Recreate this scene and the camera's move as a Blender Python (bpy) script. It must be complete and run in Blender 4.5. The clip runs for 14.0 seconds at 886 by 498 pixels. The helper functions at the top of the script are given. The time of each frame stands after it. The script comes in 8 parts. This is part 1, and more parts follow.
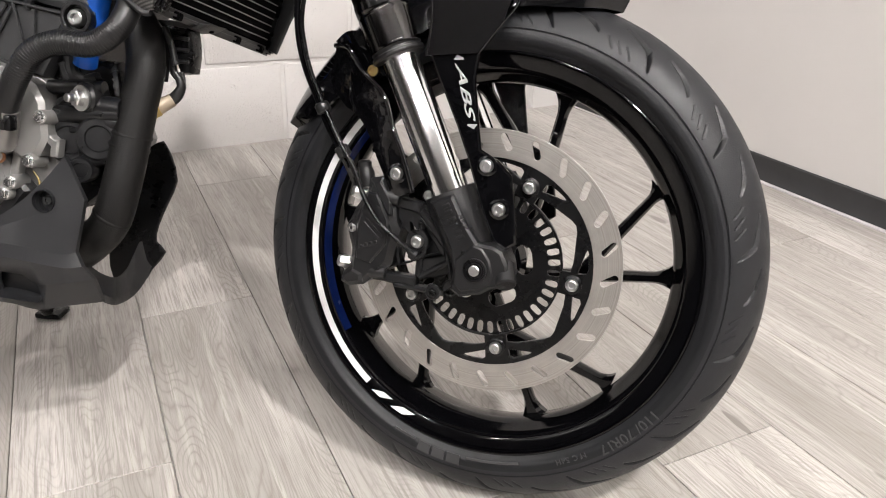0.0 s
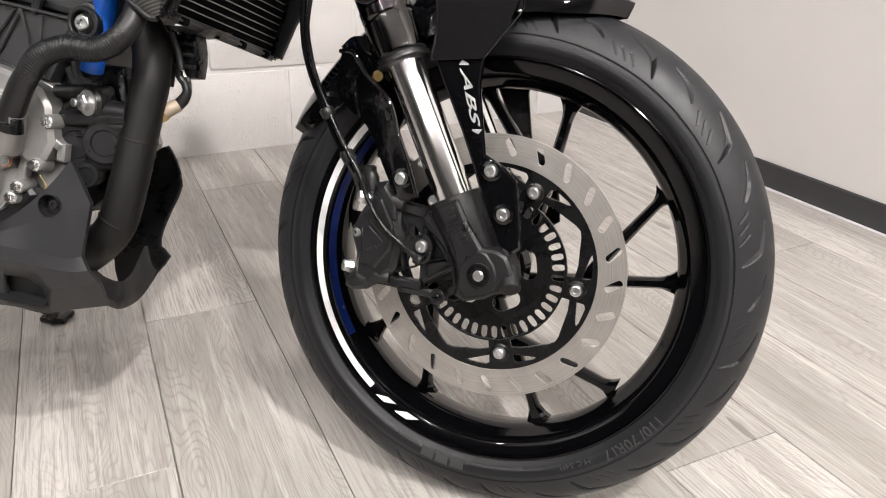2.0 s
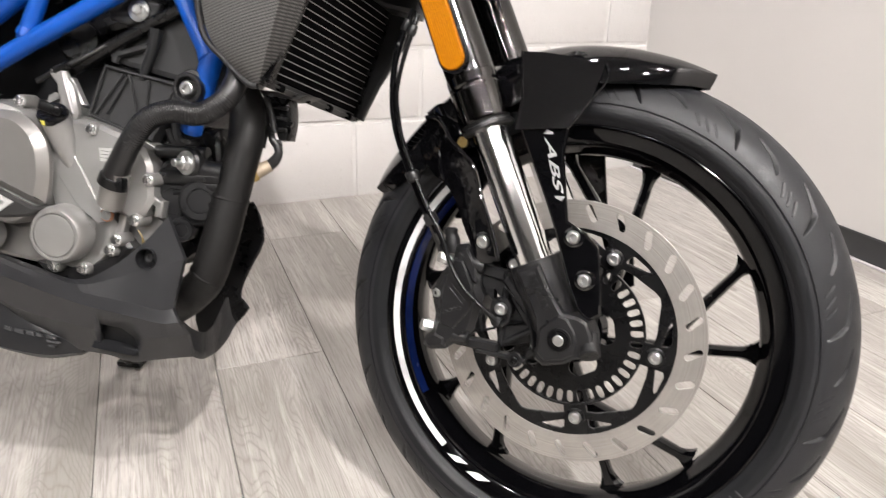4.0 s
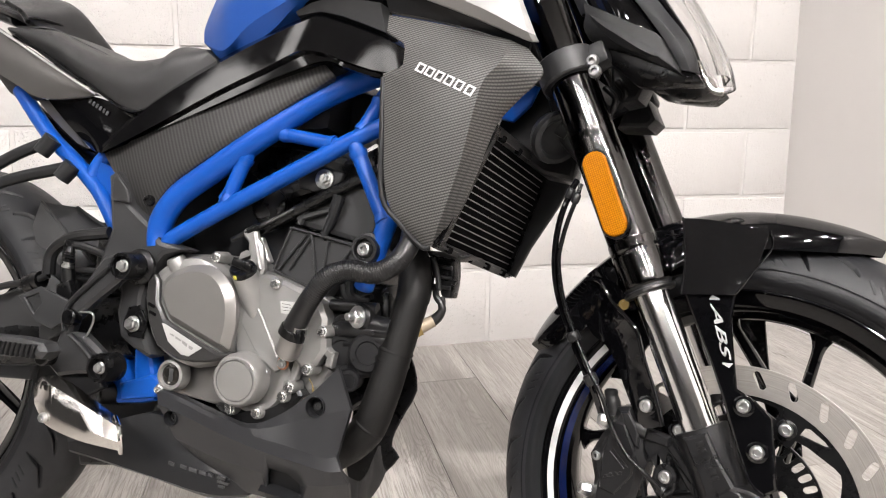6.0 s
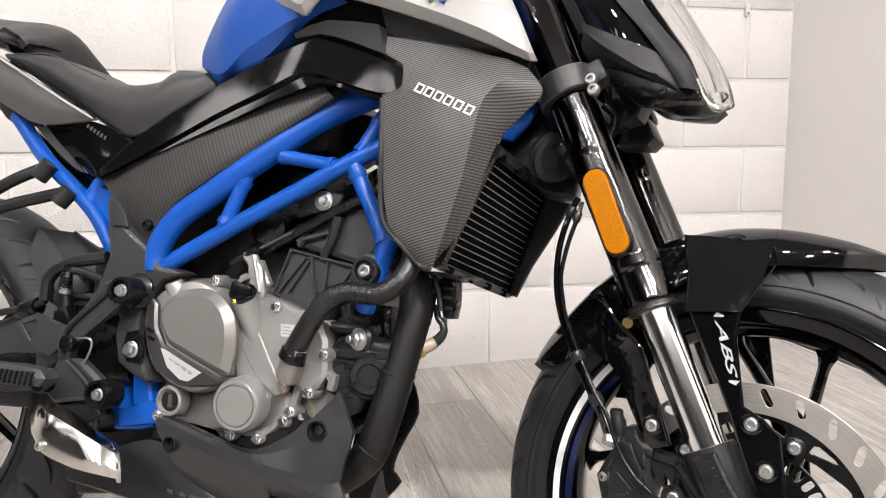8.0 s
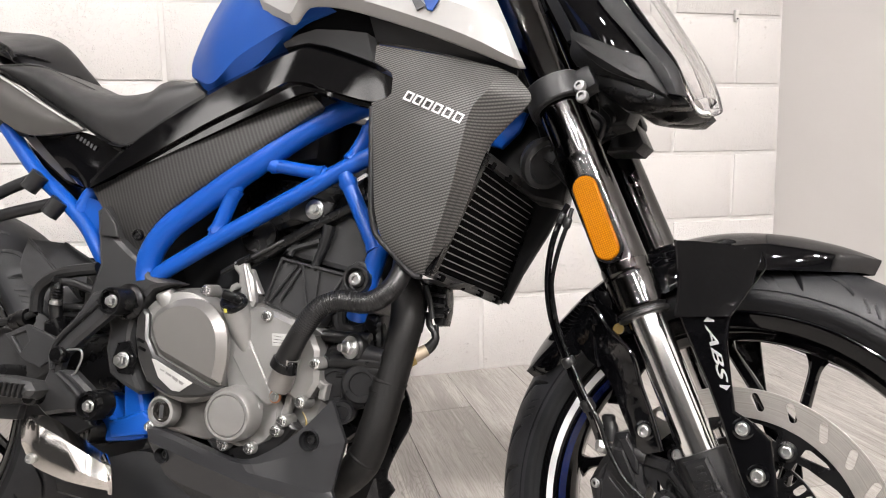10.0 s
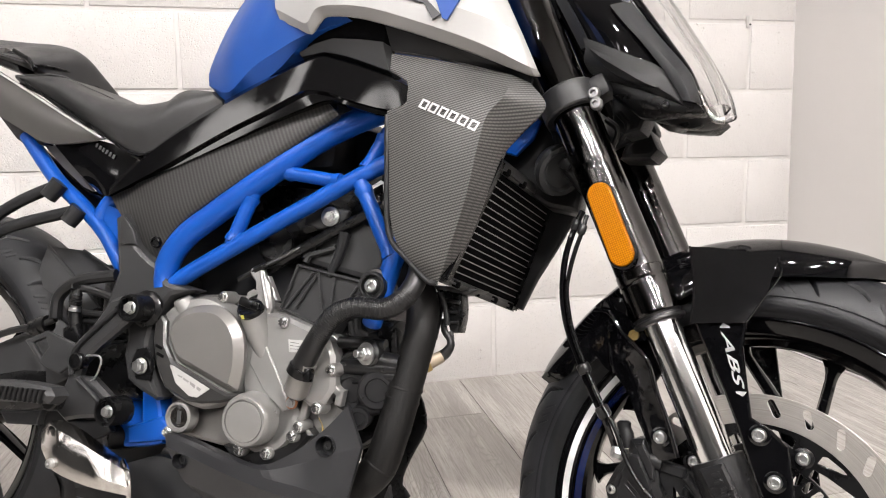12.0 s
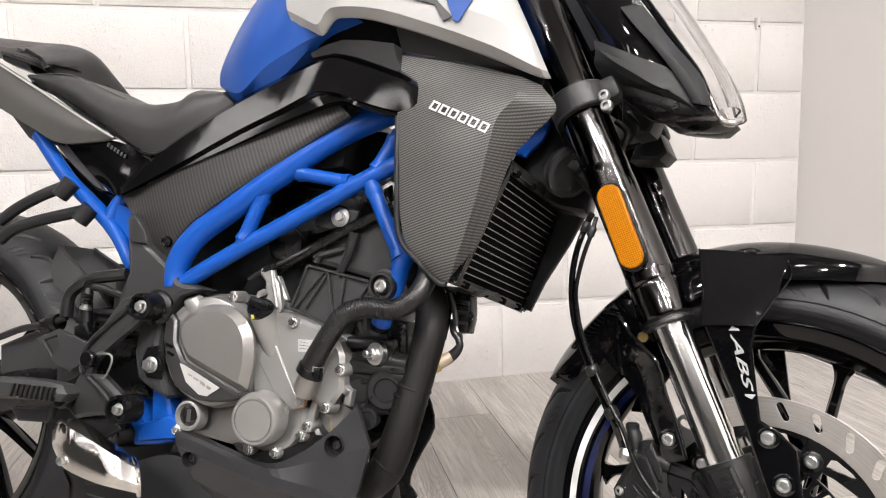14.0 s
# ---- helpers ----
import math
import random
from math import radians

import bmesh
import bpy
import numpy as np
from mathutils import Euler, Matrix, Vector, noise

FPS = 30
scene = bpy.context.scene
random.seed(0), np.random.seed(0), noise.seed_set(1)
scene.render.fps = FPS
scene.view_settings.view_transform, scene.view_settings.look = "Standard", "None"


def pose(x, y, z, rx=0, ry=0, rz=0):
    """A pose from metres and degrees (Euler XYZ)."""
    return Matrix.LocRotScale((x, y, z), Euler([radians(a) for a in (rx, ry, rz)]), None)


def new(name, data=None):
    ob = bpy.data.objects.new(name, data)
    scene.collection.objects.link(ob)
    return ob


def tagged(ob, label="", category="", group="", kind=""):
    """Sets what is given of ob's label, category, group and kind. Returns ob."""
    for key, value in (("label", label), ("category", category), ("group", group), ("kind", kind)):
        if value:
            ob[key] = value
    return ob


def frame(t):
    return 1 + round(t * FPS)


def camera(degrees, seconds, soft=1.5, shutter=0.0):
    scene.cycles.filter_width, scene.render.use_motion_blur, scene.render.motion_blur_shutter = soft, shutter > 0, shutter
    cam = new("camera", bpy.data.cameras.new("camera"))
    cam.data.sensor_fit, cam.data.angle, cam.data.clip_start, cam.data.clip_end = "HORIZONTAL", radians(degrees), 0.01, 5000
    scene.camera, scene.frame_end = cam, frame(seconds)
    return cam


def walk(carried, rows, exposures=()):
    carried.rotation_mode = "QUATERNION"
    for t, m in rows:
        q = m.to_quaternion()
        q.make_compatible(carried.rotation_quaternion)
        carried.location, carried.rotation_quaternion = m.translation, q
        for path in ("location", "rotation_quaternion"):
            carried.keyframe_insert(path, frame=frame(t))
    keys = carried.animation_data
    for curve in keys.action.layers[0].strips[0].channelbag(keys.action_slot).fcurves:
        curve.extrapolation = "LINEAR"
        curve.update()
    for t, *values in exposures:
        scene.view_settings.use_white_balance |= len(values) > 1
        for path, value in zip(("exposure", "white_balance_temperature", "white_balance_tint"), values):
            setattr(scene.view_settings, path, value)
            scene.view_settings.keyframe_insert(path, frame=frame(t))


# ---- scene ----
def aim(x, y, z, yaw, pitch, roll):
    """The pose of an eye that turns yaw to its left, looks pitch up and leans roll to its left."""
    return Matrix.Translation((x, y, z)) @ pose(0, 0, 0, 0, 0, yaw) @ pose(0, 0, 0, 90 + pitch) @ pose(0, 0, 0, 0, 0, roll)


EXPOSURES = [(0.0, -0.03), (2.2, 0.02), (4.5, 0.18), (6.0, 0.18), (8.0, 0.15), (14.0, 0.13)]
cam = camera(60.99, 14.0, 1.1, 0.4)
# seconds, eye x y z, yaw, pitch, roll
ROWS = [
    (0, -0.3645, -0.6458, 0.6711, -25.72, -25.86, 0.56),
    (0.5, -0.3639, -0.6461, 0.6691, -25.70, -25.80, 0.57),
    (1, -0.3641, -0.6430, 0.6709, -25.67, -25.81, 0.62),
    (1.5, -0.3653, -0.6463, 0.6715, -25.55, -25.66, 0.58),
    (2, -0.3663, -0.6465, 0.6706, -25.45, -25.42, 0.58),
    (2.2, -0.3655, -0.6457, 0.6715, -25.40, -25.37, 0.61),
    (4.3, -0.4171, -0.6340, 0.6977, -19.25, -19.95, 0.64),
    (4.5, -0.4283, -0.6298, 0.7030, -17.41, -18.42, 0.65),
    (5, -0.4377, -0.6371, 0.7116, -14.36, -15.12, -0.04),
    (5.5, -0.4538, -0.6439, 0.7187, -12.95, -12.82, -0.32),
    (6, -0.4557, -0.6415, 0.7188, -12.39, -11.27, -0.48),
    (6.5, -0.4576, -0.6383, 0.7175, -12.32, -10.44, -0.60),
    (7, -0.4597, -0.6374, 0.7182, -12.34, -10.01, -0.82),
    (7.5, -0.4631, -0.6360, 0.7179, -12.47, -9.76, -1.04),
    (8, -0.4593, -0.6352, 0.7160, -12.66, -9.61, -1.18),
    (8.5, -0.4576, -0.6353, 0.7160, -12.91, -9.58, -1.30),
    (11, -0.4544, -0.6396, 0.7177, -12.93, -8.75, -1.88),
    (11.5, -0.4558, -0.6411, 0.7178, -12.56, -8.65, -1.90),
    (12, -0.4608, -0.6405, 0.7183, -12.25, -8.60, -1.87),
    (12.5, -0.4658, -0.6410, 0.7197, -12.00, -8.58, -1.79),
    (13, -0.4672, -0.6414, 0.7194, -11.84, -8.54, -1.70),
    (13.5, -0.4671, -0.6413, 0.7199, -11.82, -8.56, -1.66),
    (14, -0.4660, -0.6424, 0.7201, -11.83, -8.59, -1.61),
]
walk(cam, [(t, aim(x, y, z, yaw, pitch, roll)) for t, x, y, z, yaw, pitch, roll in ROWS], EXPOSURES)

# ---- light: a closed showroom lit by ceiling panels ----
world = bpy.data.worlds.new("world")
scene.world = world
world.use_nodes = True
world.node_tree.nodes["Background"].inputs[0].default_value = (1.0, 0.95, 0.9, 1)
world.node_tree.nodes["Background"].inputs[1].default_value = 0.02
LAMP_POWER = 640.0
WALL_Y, WALL_X, ROOM_H = 1.455, 1.128, 3.25


# ---- materials ----
class Nodes:
    """A short way to write a node material."""

    def __init__(self, name):
        self.mat = bpy.data.materials.new(name)
        self.mat.use_nodes = True
        self.tree = self.mat.node_tree
        self.bsdf = self.tree.nodes["Principled BSDF"]

    def add(self, kind, **sets):
        n = self.tree.nodes.new(kind)
        for key, value in sets.items():
            if key in n.inputs.keys():
                n.inputs[key].default_value = value
            else:
                setattr(n, key, value)
        return n

    def link(self, a, b):
        self.tree.links.new(a, b)

    def coords(self, scale=(1, 1, 1), turn=(0, 0, 0)):
        c = self.add("ShaderNodeTexCoord")
        m = self.add("ShaderNodeMapping")
        m.inputs["Scale"].default_value = scale
        m.inputs["Rotation"].default_value = [radians(a) for a in turn]
        self.link(c.outputs["Object"], m.inputs["Vector"])
        return m.outputs["Vector"]

    def noise(self, vec, scale, detail=4.0, rough=0.55):
        n = self.add("ShaderNodeTexNoise", Scale=scale, Detail=detail, Roughness=rough)
        self.link(vec, n.inputs["Vector"])
        return n.outputs["Fac"]

    def ramp(self, fac, stops):
        n = self.add("ShaderNodeValToRGB")
        els = n.color_ramp.elements
        while len(els) < len(stops):
            els.new(0.5)
        for el, (p, c) in zip(els, stops):
            el.position, el.color = p, (*c, 1) if len(c) == 3 else c
        self.link(fac, n.inputs[0])
        return n.outputs[0]

    def spread(self, fac, a, b, c=0.0, d=1.0):
        n = self.add("ShaderNodeMapRange")
        for i, v in zip((1, 2, 3, 4), (a, b, c, d)):
            n.inputs[i].default_value = v
        self.link(fac, n.inputs[0])
        return n.outputs[0]

    def math(self, op, a, b=0.5):
        n = self.add("ShaderNodeMath", operation=op)
        for i, v in enumerate((a, b)):
            if isinstance(v, (int, float)):
                n.inputs[i].default_value = v
            else:
                self.link(v, n.inputs[i])
        return n.outputs[0]

    def mix(self, fac, a, b, blend="MIX"):
        n = self.add("ShaderNodeMix", data_type="RGBA", blend_type=blend)
        for i, v in ((0, fac), (6, a), (7, b)):
            if isinstance(v, (int, float)):
                n.inputs[i].default_value = v
            elif isinstance(v, tuple):
                n.inputs[i].default_value = (*v, 1)
            else:
                self.link(v, n.inputs[i])
        return n.outputs[2]

    def bump(self, height, strength=0.3, distance=0.002):
        n = self.add("ShaderNodeBump", Strength=strength, Distance=distance)
        self.link(height, n.inputs["Height"])
        self.link(n.outputs[0], self.bsdf.inputs["Normal"])

    def set(self, **values):
        for key, v in values.items():
            s = self.bsdf.inputs[key.replace("_", " ")]
            if isinstance(v, (int, float)):
                s.default_value = v
            elif isinstance(v, tuple):
                s.default_value = (*v, 1)
            else:
                self.link(v, s)
        return self


def surface(name, colour, rough=0.5, metal=0.0, grain=0.0, grain_scale=900.0, patch=0.12, patch_scale=14.0, coat=0.0, wear=0.08, spec=0.5, wave=0.0):
    """A painted, moulded or cast surface: fine relief, faint patches in colour, uneven gloss."""
    m = Nodes(name)
    vec = m.coords()
    big = m.noise(vec, patch_scale, 5)
    fine = m.noise(vec, grain_scale, 2)
    dark = tuple(c * (1 - patch) for c in colour)
    light = tuple(min(1, c * (1 + patch)) for c in colour)
    m.set(Base_Color=m.ramp(big, [(0.3, dark), (0.7, light)]), Metallic=metal, Specular_IOR_Level=spec,
          Roughness=m.spread(m.noise(vec, patch_scale * 3.1, 6), 0.3, 0.7, max(0.02, rough - wear), min(1, rough + wear)))
    if coat:
        m.set(Coat_Weight=coat, Coat_Roughness=0.04)
    if grain:
        m.bump(fine, grain, 0.0006)
    if wave:
        m.bump(m.noise(vec, 38.0, 2), wave, 0.004)
    return m.mat


def carbon(name, cell, dark, light, rough, turn):
    """Printed carbon weave: short twill dashes."""
    m = Nodes(name)
    vec = m.coords(turn=turn)
    sep = m.add("ShaderNodeSeparateXYZ")
    m.link(vec, sep.inputs[0])
    u = m.math("DIVIDE", sep.outputs["X"], cell * 1.1)
    v = m.math("DIVIDE", sep.outputs["Z"], cell)
    row = m.math("FLOOR", v)
    shift = m.math("ADD", u, m.math("MULTIPLY", row, 0.36))
    dash = m.math("PINGPONG", shift, 0.5)
    line = m.math("PINGPONG", v, 0.5)
    a = m.spread(line, 0.12, 0.38)
    b = m.spread(dash, 0.04, 0.2, 0.55, 1.0)
    fac = m.math("MULTIPLY", a, b)
    patch = m.noise(m.coords(), 9.0, 3)
    col = m.mix(fac, dark, light)
    col = m.mix(m.spread(patch, 0.35, 0.65, 0.0, 0.25), col, tuple(c * 0.6 for c in dark))
    m.set(Base_Color=col, Roughness=m.spread(fac, 0, 1, rough + 0.12, rough), Metallic=0.1)
    m.bump(fac, 0.12, 0.0004)
    return m.mat


def ribbed(name, pitch, dark, light, turn):
    """Moulded panel with fine upright ribs of a printed weave."""
    m = Nodes(name)
    vec = m.coords(turn=turn)
    sep = m.add("ShaderNodeSeparateXYZ")
    m.link(vec, sep.inputs[0])
    rib = m.math("PINGPONG", m.math("DIVIDE", sep.outputs["X"], pitch), 0.5)
    weave = m.math("PINGPONG", m.math("ADD", m.math("DIVIDE", sep.outputs["Z"], 0.0024), m.math("DIVIDE", sep.outputs["X"], 0.006)), 0.5)
    rib = m.spread(rib, 0.12, 0.4)
    fac = m.math("ADD", m.math("MULTIPLY", rib, 0.8), m.math("MULTIPLY", weave, 0.4))
    m.set(Base_Color=m.mix(fac, dark, light), Roughness=0.42)
    m.bump(fac, 0.12, 0.0005)
    return m.mat


def brushed(name, colour, scale, rough, metal=1.0, strength=0.1):
    m = Nodes(name)
    vec = m.coords(scale=scale)
    g = m.noise(vec, 60.0, 6, 0.7)
    broad = m.noise(m.coords(), 9.0, 3)
    m.set(Base_Color=m.ramp(g, [(0.25, tuple(c * 0.72 for c in colour)), (0.75, colour)]), Metallic=metal,
          Roughness=m.spread(m.math("ADD", g, m.math("MULTIPLY", broad, 0.5)), 0.4, 1.1, rough - 0.1, rough + 0.12))
    m.bump(g, strength, 0.0005)
    return m.mat


def drawn_tube(name, colour, rough, tilt):
    """Polished tube with faint draw lines along its length, which leans by the given tilt."""
    m = Nodes(name)
    c = m.add("ShaderNodeTexCoord")
    mp = m.add("ShaderNodeMapping", vector_type="TEXTURE")
    mp.inputs["Rotation"].default_value = (0, radians(tilt), 0)
    mp.inputs["Scale"].default_value = (1.0, 1.0, 60.0)
    m.link(c.outputs["Object"], mp.inputs["Vector"])
    lines = m.noise(mp.outputs[0], 330.0, 3.0, 0.6)
    m.set(Base_Color=colour, Metallic=1.0, Roughness=m.spread(lines, 0.35, 0.65, rough, rough + 0.08))
    m.bump(lines, 0.28, 0.0006)
    return m.mat


def ground_steel(name, colour):
    """Steel ground on a lathe: fine rings round its own axle, with a few scores."""
    m = Nodes(name)
    vec = m.coords()
    sep = m.add("ShaderNodeSeparateXYZ")
    m.link(vec, sep.inputs[0])
    x, z = sep.outputs["X"], sep.outputs["Z"]
    far = m.math("SQRT", m.math("ADD", m.math("MULTIPLY", x, x), m.math("MULTIPLY", z, z)))
    flat_vec = m.add("ShaderNodeCombineXYZ")
    m.link(far, flat_vec.inputs[0])
    ring = m.noise(flat_vec.outputs[0], 700.0, 6, 0.75)
    score = m.noise(flat_vec.outputs[0], 260.0, 2, 0.5)
    broad = m.noise(vec, 22.0, 4)
    tone = m.math("ADD", m.math("MULTIPLY", ring, 0.7), m.math("MULTIPLY", broad, 0.3))
    col = m.ramp(tone, [(0.34, tuple(c * 0.62 for c in colour)), (0.62, tuple(c * 1.18 for c in colour))])
    col = m.mix(m.spread(score, 0.62, 0.7, 0.0, 0.4), col, tuple(c * 0.5 for c in colour))
    m.set(Base_Color=col, Metallic=0.85, Roughness=m.spread(tone, 0.35, 0.65, 0.42, 0.28))
    m.bump(ring, 0.2, 0.0005)
    return m.mat


def plank_material():
    m = Nodes("grey oak laminate")
    info = m.add("ShaderNodeObjectInfo")
    c = m.add("ShaderNodeTexCoord")
    add = m.add("ShaderNodeVectorMath", operation="ADD")
    scale = m.add("ShaderNodeVectorMath", operation="SCALE")
    mul = m.add("ShaderNodeCombineXYZ")
    for i in range(3):
        m.link(m.math("MULTIPLY", info.outputs["Random"], (31.7, 57.3, 11.1)[i]), mul.inputs[i])
    m.link(c.outputs["Object"], add.inputs[0])
    m.link(mul.outputs[0], add.inputs[1])
    mp = m.add("ShaderNodeMapping")
    mp.inputs["Scale"].default_value = (1.0, 0.15, 1.0)
    m.link(add.outputs[0], mp.inputs["Vector"])
    # cathedral grain: contour lines of a stretched field, closing round knots
    wm = m.add("ShaderNodeMapping")
    wm.inputs["Scale"].default_value = (1.0, 0.19, 1.0)
    m.link(add.outputs[0], wm.inputs["Vector"])
    field = m.noise(wm.outputs[0], 7.5, 2.2, 0.45)
    wobble = m.noise(wm.outputs[0], 60.0, 2.0, 0.5)
    across = m.add("ShaderNodeSeparateXYZ")
    m.link(add.outputs[0], across.inputs[0])
    phase = m.math("ADD", m.math("MULTIPLY", field, 78.0), m.math("ADD", m.math("MULTIPLY", across.outputs["X"], 60.0), m.math("MULTIPLY", wobble, 1.1)))
    ring = m.math("PINGPONG", phase, 0.5)
    line = m.spread(ring, 0.0, 0.3, 1.0, 0.0)
    line = m.math("MULTIPLY", line, line)
    lm = m.add("ShaderNodeMapping")
    lm.inputs["Scale"].default_value = (1.0, 0.035, 1.0)
    m.link(add.outputs[0], lm.inputs["Vector"])
    fibre = m.noise(lm.outputs[0], 330.0, 4.0, 0.6)
    pore = m.noise(lm.outputs[0], 760.0, 2.0, 0.55)
    streak = m.noise(lm.outputs[0], 70.0, 3.0, 0.55)
    cloud = m.noise(mp.outputs[0], 7.0, 3.0, 0.5)
    broad = m.noise(mp.outputs[0], 2.6, 3.0)
    # pale whitewashed ground with grey shadows along the grain
    col = m.ramp(broad, [(0.32, (0.31, 0.29, 0.27)), (0.66, (0.5, 0.473, 0.446))])
    col = m.mix(m.spread(cloud, 0.47, 0.64, 0.0, 0.7), col, (0.215, 0.198, 0.181))
    col = m.mix(m.math("MULTIPLY", line, m.spread(cloud, 0.36, 0.6, 0.15, 0.75)), col, (0.17, 0.153, 0.136))
    col = m.mix(m.spread(streak, 0.5, 0.66, 0.0, 0.4), col, (0.26, 0.242, 0.223))
    col = m.mix(m.spread(streak, 0.3, 0.44, 0.45, 0.0), col, (0.58, 0.552, 0.524))
    col = m.mix(m.spread(fibre, 0.36, 0.52, 0.7, 0.0), col, (0.19, 0.172, 0.154))
    col = m.mix(m.spread(pore, 0.36, 0.45, 0.35, 0.0), col, (0.2, 0.182, 0.163))
    specks = m.spread(m.noise(wm.outputs[0], 38.0, 1.0, 0.3), 0.765, 0.79)
    col = m.mix(m.math("MULTIPLY", specks, 0.7), col, (0.09, 0.078, 0.066))
    tone = m.spread(info.outputs["Random"], 0, 1, 0.0, 0.28)
    col = m.mix(tone, col, (0.27, 0.253, 0.234))
    m.set(Base_Color=col, Roughness=m.spread(fibre, 0.3, 0.7, 0.5, 0.36))
    m.bump(m.math("SUBTRACT", fibre, m.math("MULTIPLY", line, 0.5)), 0.1, 0.0004)
    return m.mat


def block_material():
    """Painted concrete block: an open, pitted face under several coats of white."""
    m = Nodes("white painted concrete block")
    c = m.add("ShaderNodeTexCoord")
    info = m.add("ShaderNodeObjectInfo")
    add = m.add("ShaderNodeVectorMath", operation="ADD")
    off = m.add("ShaderNodeCombineXYZ")
    for i in range(3):
        m.link(m.math("MULTIPLY", info.outputs["Random"], (17.3, 5.1, 29.9)[i]), off.inputs[i])
    m.link(c.outputs["Object"], add.inputs[0])
    m.link(off.outputs[0], add.inputs[1])
    vec = add.outputs[0]
    fine = m.noise(vec, 210.0, 5, 0.6)
    lumps = m.noise(vec, 46.0, 4, 0.55)
    open_face = m.spread(m.noise(vec, 7.0, 3), 0.36, 0.62, 0.25, 1.0)
    dots = []
    for scale, keep in ((210.0, 0.5), (95.0, 0.86)):
        v = m.add("ShaderNodeTexVoronoi", Scale=scale)
        m.link(vec, v.inputs["Vector"])
        few = m.spread(v.outputs["Color"], keep, keep + 0.1)
        dots.append(m.math("MULTIPLY", m.spread(v.outputs["Distance"], 0.2, 0.42, 1.0, 0.0), few))
    pits = m.math("MULTIPLY", dots[0], open_face)
    holes = m.math("MULTIPLY", dots[1], open_face)
    broad = m.noise(vec, 4.0, 4)
    col = m.ramp(broad, [(0.3, (0.53, 0.509, 0.495)), (0.7, (0.575, 0.553, 0.538))])
    col = m.mix(m.spread(info.outputs["Random"], 0, 1, 0, 0.15), col, (0.61, 0.586, 0.568))
    # pits and holes are darkened in colour as well, for the shade inside
    col = m.mix(m.math("MULTIPLY", pits, 0.2), col, (0.5, 0.46, 0.43))
    col = m.mix(m.math("MULTIPLY", holes, 0.3), col, (0.4, 0.35, 0.31))
    m.set(Base_Color=col, Roughness=0.7)
    height = m.math("ADD", m.math("MULTIPLY", fine, 0.35), m.math("MULTIPLY", lumps, 0.7))
    height = m.math("SUBTRACT", height, m.math("ADD", m.math("MULTIPLY", pits, 0.6), m.math("MULTIPLY", holes, 0.8)))
    m.bump(height, 0.8, 0.0042)
    return m.mat


BLACK_GLOSS = surface("gloss black paint", (0.0018, 0.0018, 0.0022), 0.05, wear=0.03, spec=0.5)
STAY_GLOSS = surface("moulded gloss black plastic", (0.0018, 0.0018, 0.0022), 0.06, wear=0.04, spec=0.55, wave=0.3)
RIM_BLACK = surface("gloss black rim paint", (0.0012, 0.0012, 0.0015), 0.07, wear=0.03, spec=0.3)
BLACK_MATTE = surface("matte black plastic", (0.0085, 0.0088, 0.0098), 0.4, grain=0.3, grain_scale=1500, spec=0.33)
COWL_GRAIN = surface("grained black cowl plastic", (0.0055, 0.0056, 0.006), 0.42, grain=0.6, grain_scale=1400, spec=0.3)
PAN_GREY = surface("charcoal moulded plastic", (0.0135, 0.0137, 0.015), 0.36, grain=0.3, grain_scale=1500, spec=0.42)
CAST_BLACK = surface("black cast paint", (0.0056, 0.0056, 0.0062), 0.34, grain=0.35, grain_scale=1200, spec=0.38)
BLACK_SATIN = surface("satin black paint", (0.0022, 0.0022, 0.0025), 0.28, grain=0.1, spec=0.3, wear=0.05)
GREY_CAST = surface("dark grey cast paint", (0.02, 0.0202, 0.021), 0.42, grain=0.4, grain_scale=1100, spec=0.36)
GREY_PLASTIC = surface("dark grey moulded plastic", (0.022, 0.0223, 0.0232), 0.4, grain=0.35, grain_scale=1300, spec=0.38)
# tread paler and side darker, partly to put the fall of light into the colour
RUBBER = surface("scrubbed tread rubber, lit tone", (0.0104, 0.0108, 0.0125), 0.48, grain=0.35, grain_scale=700, patch=0.25, spec=0.35)
DARK_RUBBER = surface("smooth sidewall rubber, shaded tone", (0.0062, 0.0065, 0.0076), 0.42, grain=0.3, grain_scale=600, patch=0.25, spec=0.26)
HOSE = surface("hose rubber", (0.0062, 0.0062, 0.0066), 0.38, grain=0.2, spec=0.38)
SEAT = surface("black vinyl", (0.018, 0.018, 0.0185), 0.46, grain=0.6, grain_scale=1300)
BLUE = surface("satin blue frame paint", (0.0012, 0.052, 0.285), 0.4, grain=0.12, patch=0.04, spec=0.28)
BLUE_TANK = surface("matte blue tank paint", (0.003, 0.045, 0.225), 0.46, patch=0.02, wear=0.02, spec=0.4)
SILVER = surface("silver white paint", (0.3, 0.296, 0.29), 0.46, metal=0.1, patch=0.01, wear=0.02, coat=0.05)
TAIL_GREY = surface("metallic grey paint", (0.1, 0.096, 0.092), 0.36, metal=0.5, patch=0.05)
WHITE = surface("white decal", (0.52, 0.52, 0.52), 0.4)
# raised tyre marks, paler than the sidewall
MOULD_MARK = surface("paler raised rubber", (0.026, 0.0262, 0.0275), 0.5, grain=0.2, grain_scale=600)
GREY_INK = surface("grey print", (0.034, 0.034, 0.036), 0.5)
CASE = surface("bare grey engine case", (0.265, 0.26, 0.254), 0.39, metal=0.6, grain=0.3, grain_scale=900, patch=0.07)
CASE_DARK = surface("warm grey clutch cover", (0.225, 0.216, 0.208), 0.36, metal=0.65, grain=0.05, patch=0.04, wear=0.03)
NAMEPLATE = surface("pale metal plate", (0.43, 0.425, 0.415), 0.35, metal=0.25)
BAND = surface("dark satin band", (0.02, 0.0197, 0.0195), 0.38)
